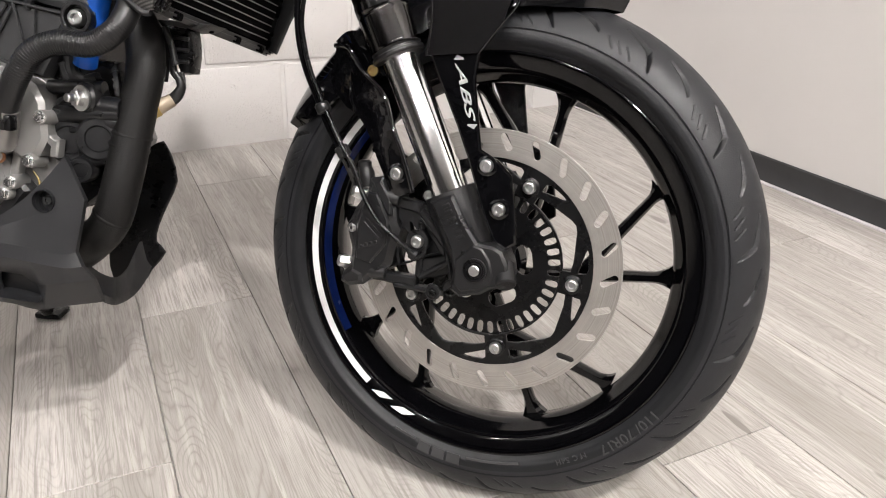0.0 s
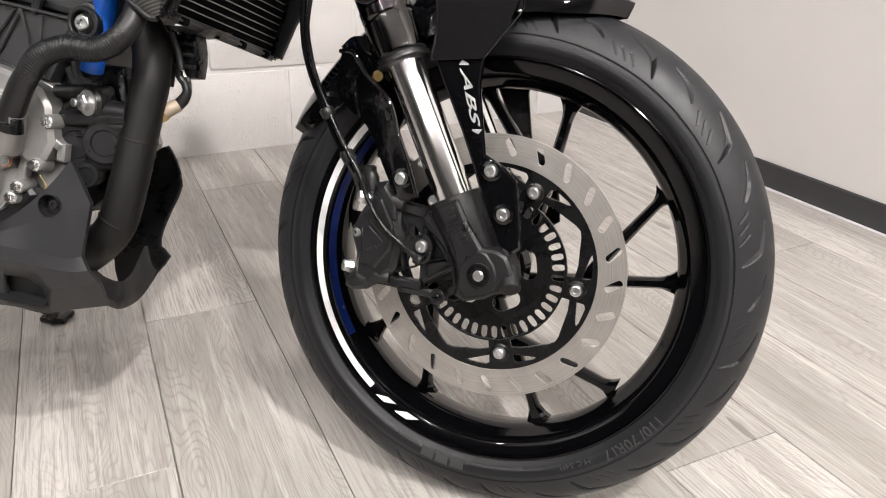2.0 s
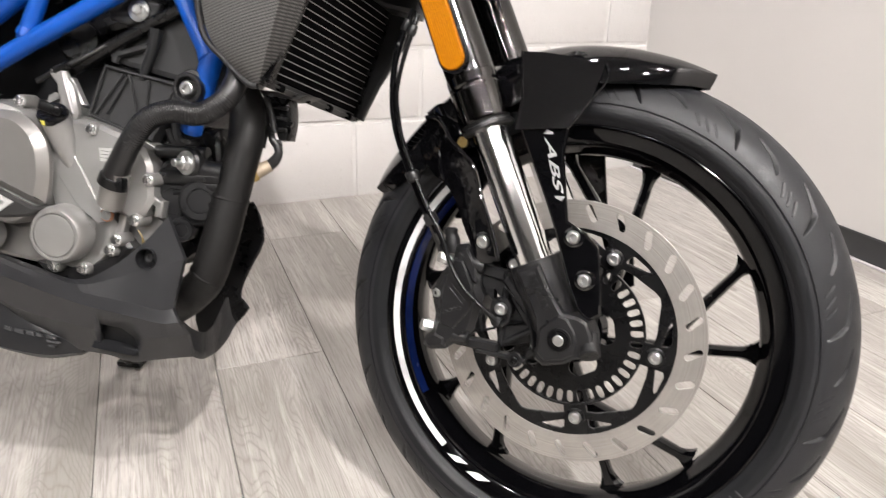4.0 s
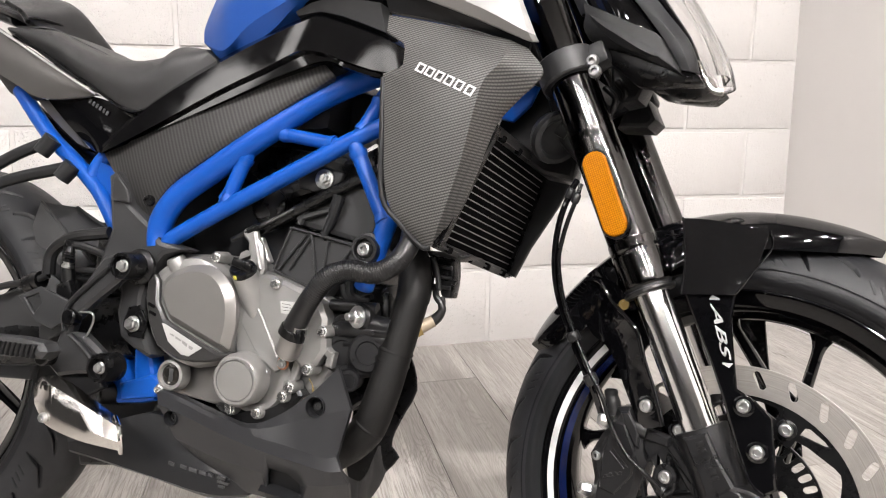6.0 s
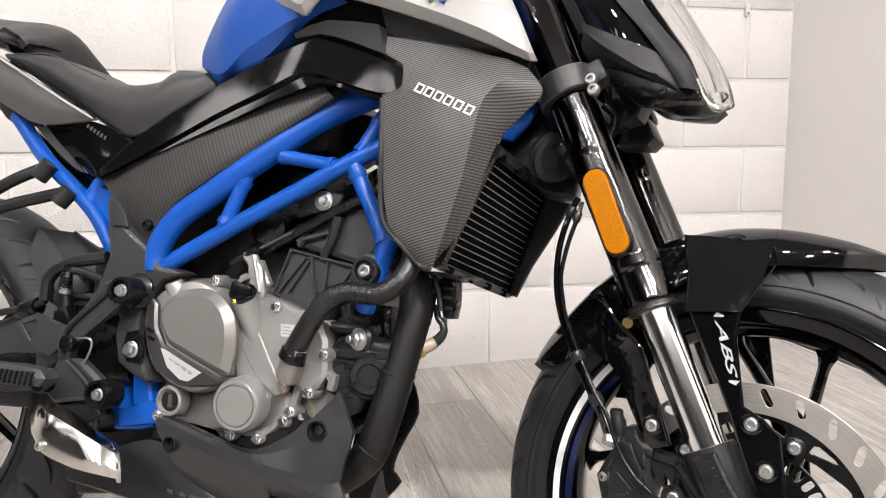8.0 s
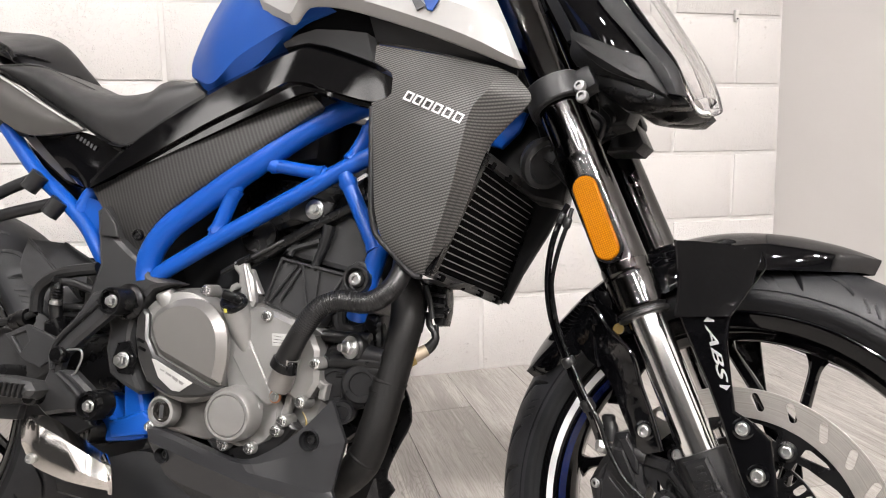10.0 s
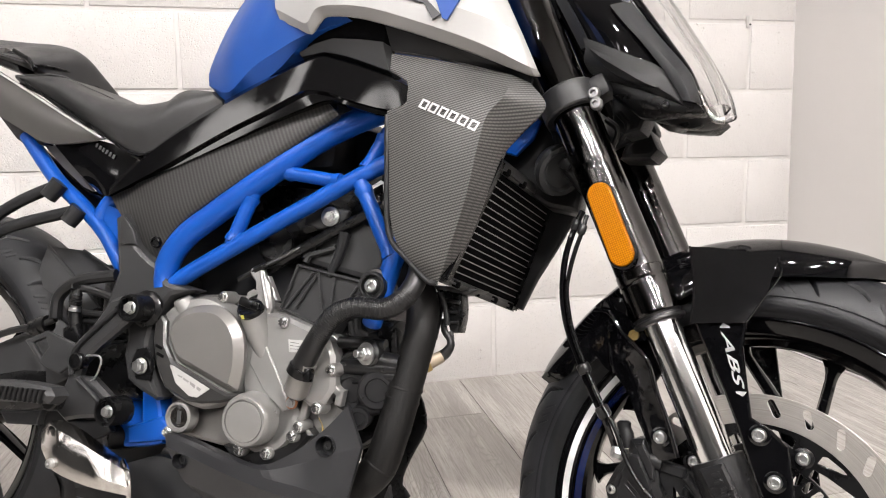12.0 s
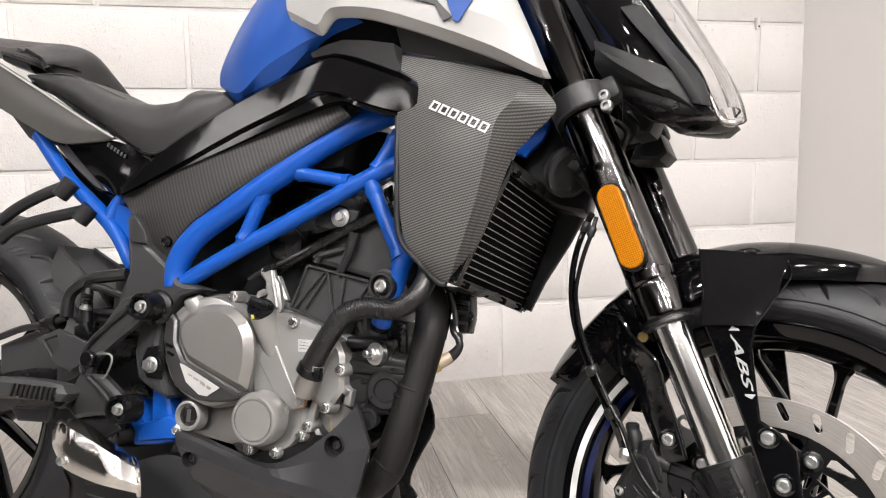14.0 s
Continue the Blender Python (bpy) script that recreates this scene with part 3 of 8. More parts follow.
def front(name, data, material, label=""):
    return part(name, data, material, bike, label, FRONT)


# ---- front wheel ----
TREAD = (((1.0, 33, 1.2), (-5.4, 46, 3.0), (-6.6, 55, 2.8), (-8.1, 68, 1.0)), ((-10.3, 37, 1.0), (-14.4, 43, 2.2), (-16.2, 48, 2.4), (-18.8, 59, 1.0)),
         ((3.6, 56, 0.8), (1.6, 67, 0.8)), ((1.2, 57, 0.8), (-0.8, 68, 0.8)), ((-1.2, 58, 0.8), (-3.2, 69, 0.8)))


def tyre(radius, half, bead, steps, start, twist=1):
    """A road tyre with hooked grooves and short sipes sunk into the tread."""
    degs = [-128 + 3 * k for k in range(14)] + [-86 + 1.05 * k for k in range(62)] + [-20 + 5 * k for k in range(9)] + [24 + 2.6 * k for k in range(24)] + [87 + 4.1 * k for k in range(11)]
    a = np.radians(np.array(degs))
    over = np.maximum(0, np.abs(a) - math.pi / 2)
    y = half * 0.98 * np.where(over > 0, (1 - 0.30 * over) * np.sign(a), np.sin(a))
    core = radius - half * 0.95
    r = np.where(over > 0, core - (core - bead) * np.minimum(1, -np.cos(a) / -math.cos(radians(128))), core + half * 0.95 * np.cos(a))
    r = r - np.where((np.abs(np.degrees(a)) > 87) & (np.abs(np.degrees(a)) < 90), 0.0008, 0) + np.where((np.abs(np.degrees(a)) > 99) & (np.abs(np.degrees(a)) < 103), 0.0006, 0)
    th = 2 * math.pi * np.arange(steps) / steps
    period = 24.0
    depth = np.zeros((steps, len(degs)))
    for side in (-1, 1):
        pick = np.where((a * side > radians(20)) & (np.abs(a) < radians(86)))[0]
        u = (np.degrees(th) * twist - start - (0 if side < 0 else 11)) % period
        u = np.where(u > 6, u - period, u)[:, None] * radius * math.pi / 180
        v = (np.abs(np.degrees(a[pick])) * half * math.pi / 180)[None, :]
        best = np.zeros((steps, len(pick)))
        for line in TREAD:
            for (u0, s0, w0), (u1, s1, w1) in zip(line, line[1:]):
                ax, ay = u0 * radius * math.pi / 180, s0 * half * math.pi / 180
                bx, by = u1 * radius * math.pi / 180 - ax, s1 * half * math.pi / 180 - ay
                f = np.clip(((u - ax) * bx + (v - ay) * by) / (bx * bx + by * by), 0, 1)
                wide = (w0 + (w1 - w0) * f) * 0.00105
                away = np.hypot(u - ax - f * bx, v - ay - f * by)
                best = np.maximum(best, np.clip(2.6 * (1 - away / wide), 0, 1) * np.minimum(0.007, wide * 2.8))
        depth[:, pick] = best
    rr = r[None, :] - depth
    co = np.stack([rr * np.cos(th)[:, None], np.broadcast_to(y[None, :], rr.shape), rr * np.sin(th)[:, None]], -1).reshape(-1, 3)
    n = len(degs)
    i, k = np.meshgrid(np.arange(steps), np.arange(n - 1), indexing="ij")
    j = (i + 1) % steps
    quads = np.stack([i * n + k, i * n + k + 1, j * n + k + 1, j * n + k], -1).reshape(-1, 4)
    me = bpy.data.meshes.new("tyre")
    me.from_pydata(co.tolist(), [], quads.tolist())
    me.polygons.foreach_set("use_smooth", [True] * len(me.polygons))
    me.materials.append(RUBBER)
    me.materials.append(DARK_RUBBER)
    side_face = (np.abs(a[:-1] + a[1:]) / 2 > radians(82))[k.reshape(-1)]
    # grooves take the darker rubber, which puts their shade into the colour
    groove = (depth[i, k] + depth[i, k + 1] + depth[j, k] + depth[j, k + 1]).reshape(-1) > 0.004
    me.polygons.foreach_set("material_index", (side_face | groove).astype(int).tolist())
    me.update()
    return me


front_tyre = front("tyre", tyre(0.293, 0.057, 0.222, 2300, 65.0), RUBBER, "black road tyre with curved grooves")


def round_the_wheel(text, r, angle, size, y, spacing=1.1):
    """Characters set one by one along the tyre's side, their feet towards the hub."""
    bm = bmesh.new()
    step = math.degrees(size * 0.66 * spacing / r)
    for i, ch in enumerate(text):
        if ch == " ":
            continue
        g = lettering(ch, size, 0.0006)
        a = angle - step * i
        m = Matrix.Rotation(-radians(a - 90), 4, "Y")
        bmesh.ops.transform(g, matrix=Matrix.Translation((r * math.cos(radians(a)), y, r * math.sin(radians(a)))) @ m @ Matrix.Translation((-size * 0.3, 0, -size * 0.35)), verts=g.verts)
        merge(bm, g)
    return bm


part("size_mark", round_the_wheel("110/70R17", 0.2425, -34.5, 0.0165, -0.0562, 0.8), MOULD_MARK, front_tyre, "raised size marking")
part("load_mark", round_the_wheel("M/C 54H", 0.2395, -56.3, 0.0085, -0.0562, 0.9), MOULD_MARK, front_tyre, "raised load marking")


def arc_bars(r0, r1, angles, y, bm=None):
    """Flat arc pieces on a wheel's side: (start, sweep) pairs in degrees."""
    bm = bm or bmesh.new()
    for a, s in angles:
        merge(bm, ring_of([(0, r0), (0.0008, r0), (0.0008, r1), (0, r1)], (0, y, 0), segs=max(2, int(abs(s) / 2)), start=a, sweep=s))
    return bm


part("maker_mark", arc_bars(0.2345, 0.247, [(-104.6, 3.6), (-100.2, 3.6), (-95.8, 3.8)], -0.0554), MOULD_MARK, front_tyre, "raised maker marking")
for a, w in ((-112.5, 6.5), (-90.0, 15.0)):
    part("maker_underline", arc_bars(0.2345, 0.2375, [(a, w)], -0.0553), MOULD_MARK, front_tyre)
part("sidewall_ridge", ring_of([(0, 0.2512), (0.0007, 0.2514), (0.0007, 0.2522), (0, 0.2524)], (0, -0.0553, 0), segs=160), DARK_RUBBER, front_tyre)

RIM_PROFILE = [(0.0475, 0.2285), (0.0500, 0.2288), (0.0512, 0.2276), (0.0514, 0.2262), (0.0502, 0.2252), (0.0488, 0.2246), (0.0462, 0.2118), (0.0452, 0.2102), (0.0436, 0.2098), (0.0424, 0.2086), (0.0402, 0.2064), (0.0345, 0.2042), (0.026, 0.1990), (0.019, 0.1960), (0.010, 0.1965), (-0.006, 0.2005),
               (-0.026, 0.205), (-0.040, 0.211), (-0.044, 0.2195), (-0.0505, 0.2215), (-0.050, 0.2275), (-0.047, 0.2275), (-0.038, 0.2185), (0.038, 0.2185)]


def spoke(tip, slant, r0, r1, wide, deep):
    """One cast spoke that ends at a place on the rim, given by its angle, and runs inwards along its own slant, widening where it meets the rim."""
    bm = bmesh.new()
    rings = []
    for k in range(21):
        f = 1 - (1 - k / 20) ** 1.5
        r = r0 + (r1 - r0) * f
        w = wide * (0.95 - 0.25 * f) + wide * 1.25 * max(0.0, (f - 0.86) / 0.14) ** 2.2
        d = deep * (1.0 - 0.25 * f)
        y0 = 0.004 * math.sin(math.pi * f)
        ring = []
        for u, v in ((-1, -0.5), (-0.55, -1), (0.55, -1), (1, -0.5), (1, 0.5), (0.55, 1), (-0.55, 1), (-1, 0.5)):
            ring.append(bm.verts.new((r, y0 + v * d, u * w)))
        rings.append(ring)
    for a, b in zip(rings, rings[1:]):
        for k in range(8):
            bm.faces.new((a[k], a[(k + 1) % 8], b[(k + 1) % 8], b[k]))
    bm.faces.new(rings[0][::-1]), bm.faces.new(rings[-1])
    at = (r1 * math.cos(radians(tip)), 0, r1 * math.sin(radians(tip)))
    bmesh.ops.transform(bm, matrix=Matrix.Translation(at) @ Matrix.Rotation(-radians(slant), 4, "Y") @ Matrix.Translation((-r1, 0, 0)), verts=bm.verts)
    bmesh.ops.recalc_face_normals(bm, faces=bm.faces)
    return bm


front_rim = front("rim", ring_of(RIM_PROFILE, segs=160), RIM_BLACK, "gloss black cast rim")
for k in range(5):
    mid_a = 15.8 + 72 * k
    part("spoke", spoke(mid_a + 14.2, mid_a + 39.0, 0.070, 0.198, 0.0078, 0.0115), RIM_BLACK, front_rim)
    part("spoke", spoke(mid_a - 14.8, mid_a - 8.0, 0.020, 0.198, 0.0078, 0.0125), RIM_BLACK, front_rim)
part("hub", lathe([(-0.062, 0.016), (-0.062, 0.024), (-0.04, 0.026), (-0.03, 0.028), (-0.012, 0.032), (0.012, 0.036), (0.03, 0.036), (0.036, 0.04), (0.05, 0.036), (0.05, 0.018)], segs=48), BLACK_GLOSS, front_rim)
part("white_stripe", ring_of([(0.0464, 0.2132), (0.0472, 0.2128), (0.0488, 0.2202), (0.048, 0.2204)], segs=60, start=128, sweep=104), WHITE, front_rim, "white stripe decal")


def slanted_dash(a0, a1, slant):
    """A short decal on the rim's outer face, cut on a slant at both ends."""
    bm = bmesh.new()
    rows = []
    for k in range(7):
        a = a0 + (a1 - a0) * k / 6
        rows.append([bm.verts.new((r * math.cos(radians(a + d)), -y, r * math.sin(radians(a + d)))) for y, r, d in ((0.0472, 0.2134, slant), (0.0491, 0.2212, 0.0), (0.0483, 0.2214, 0.0), (0.0464, 0.2136, slant))])
    for p, q in zip(rows, rows[1:]):
        for k in range(4):
            bm.faces.new((p[k], p[(k + 1) % 4], q[(k + 1) % 4], q[k]))
    bm.faces.new(rows[0]), bm.faces.new(rows[-1][::-1])
    bmesh.ops.recalc_face_normals(bm, faces=bm.faces)
    return bm


for a0, a1 in ((234.6, 238.2), (242.4, 247.0)):
    part("white_dash", slanted_dash(a0, a1, 3.6), WHITE, front_rim, "white dash decal")
part("blue_decal", ring_of([(0.0325, 0.2024), (0.033, 0.2018), (0.0428, 0.2064), (0.0425, 0.2072)], segs=50, start=138, sweep=76), RIM_BLUE, front_rim, "dark blue rim decal")

# ---- front brake disc ----
DISC_Y, BOLT_R, BOLT_A = -0.058, 0.0963, 66.6


def polar(r, a):
    return (r * math.cos(radians(a)), r * math.sin(radians(a)))


disc = front("brake_disc", plate([(x, 0, z) for x, z in circle(0, 0, 0.147, 120)], 0.0045, 0.0004,
             [circle(0, 0, 0.1165, 110)] + [slot(*polar(0.1338, 0.4 + 14.4 * k), 0.0205, 0.0076, 0.4 + 14.4 * k + 33) for k in range(25)], y=DISC_Y - 0.002), DISC, "ground steel disc with slanted slots")
windows = []
for k in range(5):
    a = BOLT_A + 72 * k
    bow = [polar(0.0838, a + 8.5 + 5.5 * i) for i in range(11)]
    windows.append(bow + [polar(0.0922, a + 64.0), polar(0.0955, a + 57), polar(0.1048, a + 40), polar(0.1068, a + 36), polar(0.1048, a + 32), polar(0.0955, a + 15), polar(0.0922, a + 8.0)])
    for side in (-1, 1):
        windows.append([polar(0.1002, a + side * 7.6), polar(0.1012, a + side * 9.5), polar(0.1062, a + side * 16.5), polar(0.1095, a + side * 20.0), polar(0.1117, a + side * 21.2), polar(0.1122, a + side * 18.5), polar(0.1112, a + side * 9.5), polar(0.1085, a + side * 7.4)])
part("disc_carrier", plate([(x, 0, z) for x, z in circle(0, 0, 0.1175, 110)], 0.0055, 0.0007,
               [circle(0, 0, 0.0812, 90)] + windows, y=DISC_Y - 0.0012), BLACK_SATIN, disc, "black disc carrier")
hub_holes = [slot(*polar(0.041, 12 + 72 * k), 0.033, 0.019, 12 + 72 * k + 90) for k in range(5)]
part("abs_ring", plate([(x, 0, z) for x, z in circle(0, 0, 0.0836, 110)], 0.0026, 0.0004,
     [circle(0, 0, 0.022, 32)] + hub_holes + [slot(*polar(0.0742, 8.5 + 9 * k), 0.0142, 0.0068, 8.5 + 9 * k, 4) for k in range(40)], y=DISC_Y + 0.0018), BLACK_SATIN, disc, "black slotted speed ring")
for k in range(5):
    x, z = polar(BOLT_R, BOLT_A - 72 * k)
    part("boss", lathe([(0, 0.0105), (0.002, 0.0105), (0.0026, 0.0095)], (x, DISC_Y - 0.001, z), segs=24), BLACK_SATIN, disc)
    bolt(disc, (x, DISC_Y - 0.0034, z), 0.0068)

# ---- fork ----
RAKE = Vector((-0.46, 0, 0.888)).normalized()
FOOT = Vector((-0.030, 0, 0.062))


def on_fork(h, y):
    """A place on a fork leg's axis, h up along the leg from the foot."""
    p = FOOT + RAKE * h
    return Vector((p.x, y, p.z))


def fork_leg(y, label):
    leg = front("fork_leg", tube([on_fork(0.0, y), on_fork(0.215, y)], 0.0205, 32, 1), FORK_CHROME, label)
    lower = lathe([(-0.062, 0.02), (-0.052, 0.0255), (0.0, 0.0275), (0.0172, 0.0275), (0.0182, 0.0265), (0.0182, 0.0208)], on_fork(0, y), RAKE, 40)
    part("fork_foot", lower, CAST_BLACK, leg, "black cast foot")
    part("outer_tube", lathe([(0.176, 0.0235), (0.176, 0.0268), (0.1765, 0.0274), (0.178, 0.0277), (0.1795, 0.0277), (0.2115, 0.0277), (0.213, 0.0277), (0.2138, 0.0272), (0.2146, 0.0272), (0.2165, 0.0272), (0.2173, 0.0277), (0.2188, 0.0277), (0.2262, 0.0277), (0.2277, 0.0277), (0.2284, 0.0269), (0.2295, 0.02675), (0.24, 0.02675),
                               (0.352, 0.02675), (0.36, 0.02675), (0.3615, 0.0271), (0.364, 0.0271), (0.546, 0.0271), (0.55, 0.0271), (0.5515, 0.0264), (0.555, 0.0263), (0.735, 0.0263), (0.74, 0.026)], on_fork(0, y), RAKE, 44), GUN, leg, "polished dark fork tube")
    part("dust_seal", lathe([(0.165, 0.0212), (0.166, 0.0272), (0.168, 0.0286), (0.171, 0.0282), (0.172, 0.0254), (0.174, 0.0254), (0.176, 0.027), (0.176, 0.0235)], on_fork(0, y), RAKE, 40), HOSE, leg, "black rubber seal")
    return leg


GUN = drawn_tube("polished dark tube", (0.064, 0.062, 0.061), 0.07, -27.4)
right_leg = fork_leg(-0.098, "chrome fork leg in a polished dark tube")
fork_leg(0.098, "chrome fork leg, the farther of two")

# the cast axle lug of the right foot, with its pinch bolt and caliper arms
lug = [(-0.049, -0.126, 0.068), (-0.026, -0.126, 0.079), (-0.010, -0.126, 0.052), (0.005, -0.126, 0.033), (0.022, -0.126, 0.032), (0.031, -0.126, 0.028), (0.038, -0.126, 0.015), (0.041, -0.126, 0.001), (0.037, -0.126, -0.008), (0.023, -0.126, -0.012), (0.013, -0.126, -0.019), (-0.009, -0.126, -0.025), (-0.019, -0.126, -0.019), (-0.018, -0.126, 0.000), (-0.023, -0.126, 0.023), (-0.035, -0.126, 0.045)]
axle_lug = part("axle_lug", plate(lug, 0.044, 0.0028, y=-0.1295, res=0), CAST_BLACK, right_leg, "black cast axle lug")
face = [(-0.016, -0.128, 0.014), (0.001, -0.128, 0.031), (0.011, -0.128, 0.029), (0.020, -0.128, 0.018), (0.025, -0.128, 0.003), (0.023, -0.128, -0.007), (0.012, -0.128, -0.014), (-0.007, -0.128, -0.019), (-0.016, -0.128, -0.012)]
part("lug_face", plate(face, 0.005, 0.0018, y=-0.1313, res=0), CAST_BLACK, axle_lug)
axle_at = (0.006, -0.132, 0.006)
part("axle_nut", lathe([(-0.003, 0.0125), (0.0015, 0.0125), (0.0022, 0.0118), (0.0022, 0.0105), (0.0006, 0.0098), (0.0006, 0.008), (0.0022, 0.0075), (0.0022, 0.0065)], axle_at, segs=32), BLACK_SATIN, right_leg)
part("axle_end", lathe([(0, 0.0058), (0.0035, 0.0056), (0.0042, 0.0046)], axle_at, segs=24), ZINC, right_leg, "bare steel axle end")
part("axle", lathe([(-0.12, 0.009), (0.118, 0.009)], segs=20), BLACK_SATIN, right_leg)
part("pinch_boss", lathe([(-0.012, 0.011), (0.010, 0.011), (0.012, 0.0095)], [(0.035, -0.120, 0.003)][0], (0.3, -0.6, -0.75), 24), CAST_BLACK, axle_lug)
letters = [(-0.031, -0.129, 0.067), (-0.028, -0.129, 0.061), (-0.023, -0.129, 0.054), (-0.020, -0.129, 0.048), (-0.016, -0.129, 0.042), (-0.013, -0.129, 0.037)]
d = Vector(letters[-1]) - Vector(letters[0])
for p in letters:
    part("mark_bar", box((0.0042, 0.0011, 0.0082), (p[0], -0.1299, p[2]), 0.0004, Matrix.Rotation(-math.atan2(d.z, d.x), 3, "Y")), CAST_BLACK, axle_lug)

# amber reflector
r0, r1 = [(-0.176, -0.128, 0.343), (-0.146, -0.128, 0.281)]
mid, along = (Vector(r0) + Vector(r1)) / 2, Vector(r1) - Vector(r0)
turn_r = math.degrees(math.atan2(along.z, along.x))
refl = part("reflector_base", plate([(x, 0, z) for x, z in slot(mid.x, mid.z, along.length + 0.036, 0.033, turn_r, 10)], 0.008, 0.001, y=mid.y - 0.003), BLACK_SATIN, right_leg)
part("reflector", plate([(x, 0, z) for x, z in slot(mid.x, mid.z, along.length + 0.031, 0.028, turn_r, 12)], 0.008, 0.002, y=mid.y - 0.007), AMBER, refl, "amber reflector")


# clamps: lower triple tree with two bolts
def clamp_round(h0, h1, y):
    return lathe([(h0, 0.028), (h0, 0.035), (h0 + 0.002, 0.0368), (h1 - 0.002, 0.0368), (h1, 0.035), (h1, 0.028)], on_fork(0, y), RAKE, 40)


yoke = front("lower_yoke", clamp_round(0.432, 0.463, -0.098), GREY_CAST, "dark grey lower fork yoke")
part("clamp", clamp_round(0.432, 0.463, 0.098), BLACK_MATTE, yoke)
across = on_fork(0.446, 0)
part("bridge", box((0.05, 0.16, 0.042), across + Vector((-0.022, 0, 0)), 0.008, Matrix.Rotation(-math.atan2(0.46, 0.888), 3, "Y")), BLACK_MATTE, yoke)
ear0 = [(-0.196, -0.126, 0.462), (-0.192, -0.126, 0.450)]
ahead = Vector((0.888, 0, 0.46))
for y in (-0.098, 0.098):
    e = on_fork(0.446, y) + ahead * 0.04
    part("ear", box((0.034, 0.03, 0.03), e - ahead * 0.004, 0.007, Matrix.Rotation(-math.atan2(0.46, 0.888), 3, "Y")), BLACK_MATTE, yoke)
for p in ear0:
    bolt(yoke, (p[0], p[1], p[2]), 0.0072, material=DULL_STEEL)
part("steering_stem", tube([on_fork(0.40, 0) + Vector((-0.03, 0, 0)), on_fork(0.70, 0) + Vector((-0.03, 0, 0))], 0.03, 24, 1), BLACK_SATIN, yoke)
top_yoke = front("top_yoke", clamp_round(0.66, 0.69, -0.098), BLACK_MATTE, "black top fork yoke")
part("clamp", clamp_round(0.66, 0.69, 0.098), BLACK_MATTE, top_yoke)
part("bridge", box((0.06, 0.16, 0.026), on_fork(0.675, 0) + Vector((-0.02, 0, 0)), 0.006, Matrix.Rotation(-math.atan2(0.46, 0.888), 3, "Y")), BLACK_MATTE, top_yoke)

# ---- mudguard ----
def mudguard():
    rows = []
    for a, r, w, droop in ((69.5, 0.3155, 0.003, 0.002), (73, 0.316, 0.026, 0.009), (78, 0.3165, 0.045, 0.019), (86, 0.3175, 0.058, 0.028), (95, 0.319, 0.066, 0.035), (104, 0.3195, 0.07, 0.04), (114, 0.319, 0.073, 0.05), (124, 0.314, 0.073, 0.05), (134, 0.309, 0.07, 0.045), (144, 0.306, 0.062, 0.036), (151, 0.305, 0.05, 0.022), (155, 0.304, 0.03, 0.008)):
        row = []
        for u in (-1.0, -0.93, -0.72, -0.4, 0, 0.4, 0.72, 0.93, 1.0):
            rr = r - droop * (abs(u) ** 2.6) - (0.012 * (abs(u) > 0.99))
            row.append((rr * math.cos(radians(a)), w * u, rr * math.sin(radians(a))))
        rows.append(row)
    bm = bmesh.new()
    grid = [[Vector(p) for p in smooth_line(r, 3)] for r in rows]
    cols = [smooth_line([g[i] for g in grid], 4) for i in range(len(grid[0]))]
    outer = [[bm.verts.new(p) for p in c] for c in cols]
    inner = [[bm.verts.new(p - Vector((p.x, 0, p.z)).normalized() * 0.0032) for p in c] for c in cols]
    w, h = len(outer), len(outer[0])
    for i in range(w - 1):
        for j in range(h - 1):
            bm.faces.new((outer[i][j], outer[i + 1][j], outer[i + 1][j + 1], outer[i][j + 1]))
            bm.faces.new((inner[i][j], inner[i][j + 1], inner[i + 1][j + 1], inner[i + 1][j]))
    for i in range(w - 1):
        for j in (0, h - 1):
            bm.faces.new((outer[i][j], outer[i + 1][j], inner[i + 1][j], inner[i][j]))
    for j in range(h - 1):
        for i in (0, w - 1):
            bm.faces.new((outer[i][j], outer[i][j + 1], inner[i][j + 1], inner[i][j]))
    bmesh.ops.recalc_face_normals(bm, faces=bm.faces)
    return bm


guard = front("mudguard", mudguard(), BLACK_GLOSS, "gloss black front mudguard")
skirt = [(-0.088, -0.074, 0.298), (-0.052, -0.070, 0.298), (0.001, -0.060, 0.292), (0.006, -0.066, 0.275), (-0.004, -0.094, 0.248), (-0.016, -0.1195, 0.219), (-0.070, -0.1195, 0.213), (-0.073, -0.104, 0.247)]
skirt_rows = [[skirt[0], skirt[1], skirt[2]], [skirt[7], tuple((Vector(skirt[4]) + Vector(skirt[7])) / 2), skirt[4]], [skirt[6], tuple((Vector(skirt[5]) + Vector(skirt[6])) / 2), skirt[5]]]
part("side_skirt", sheet(skirt_rows, 0.004, 4, 4), STAY_GLOSS, guard, "gloss black skirt")
for edge in ((skirt[0], skirt[7], skirt[6]), (skirt[2], skirt[3], skirt[4], skirt[5])):
    part("skirt_bead", tube([(x, y - 0.0008, z) for x, y, z in edge], 0.0011, 8, 4), BLACK_GLOSS, guard)
arm = [(-0.068, -0.118, 0.215), (-0.016, -0.118, 0.221), (-0.018, -0.118, 0.194), (-0.011, -0.118, 0.156), (-0.005, -0.118, 0.126), (0.014, -0.118, 0.117), (0.030, -0.118, 0.103), (0.037, -0.118, 0.067), (0.042, -0.118, 0.036), (0.028, -0.118, 0.025), (0.016, -0.118, 0.038), (0.003, -0.118, 0.064), (-0.010, -0.118, 0.095), (-0.018, -0.118, 0.115), (-0.033, -0.118, 0.147), (-0.055, -0.118, 0.189)]
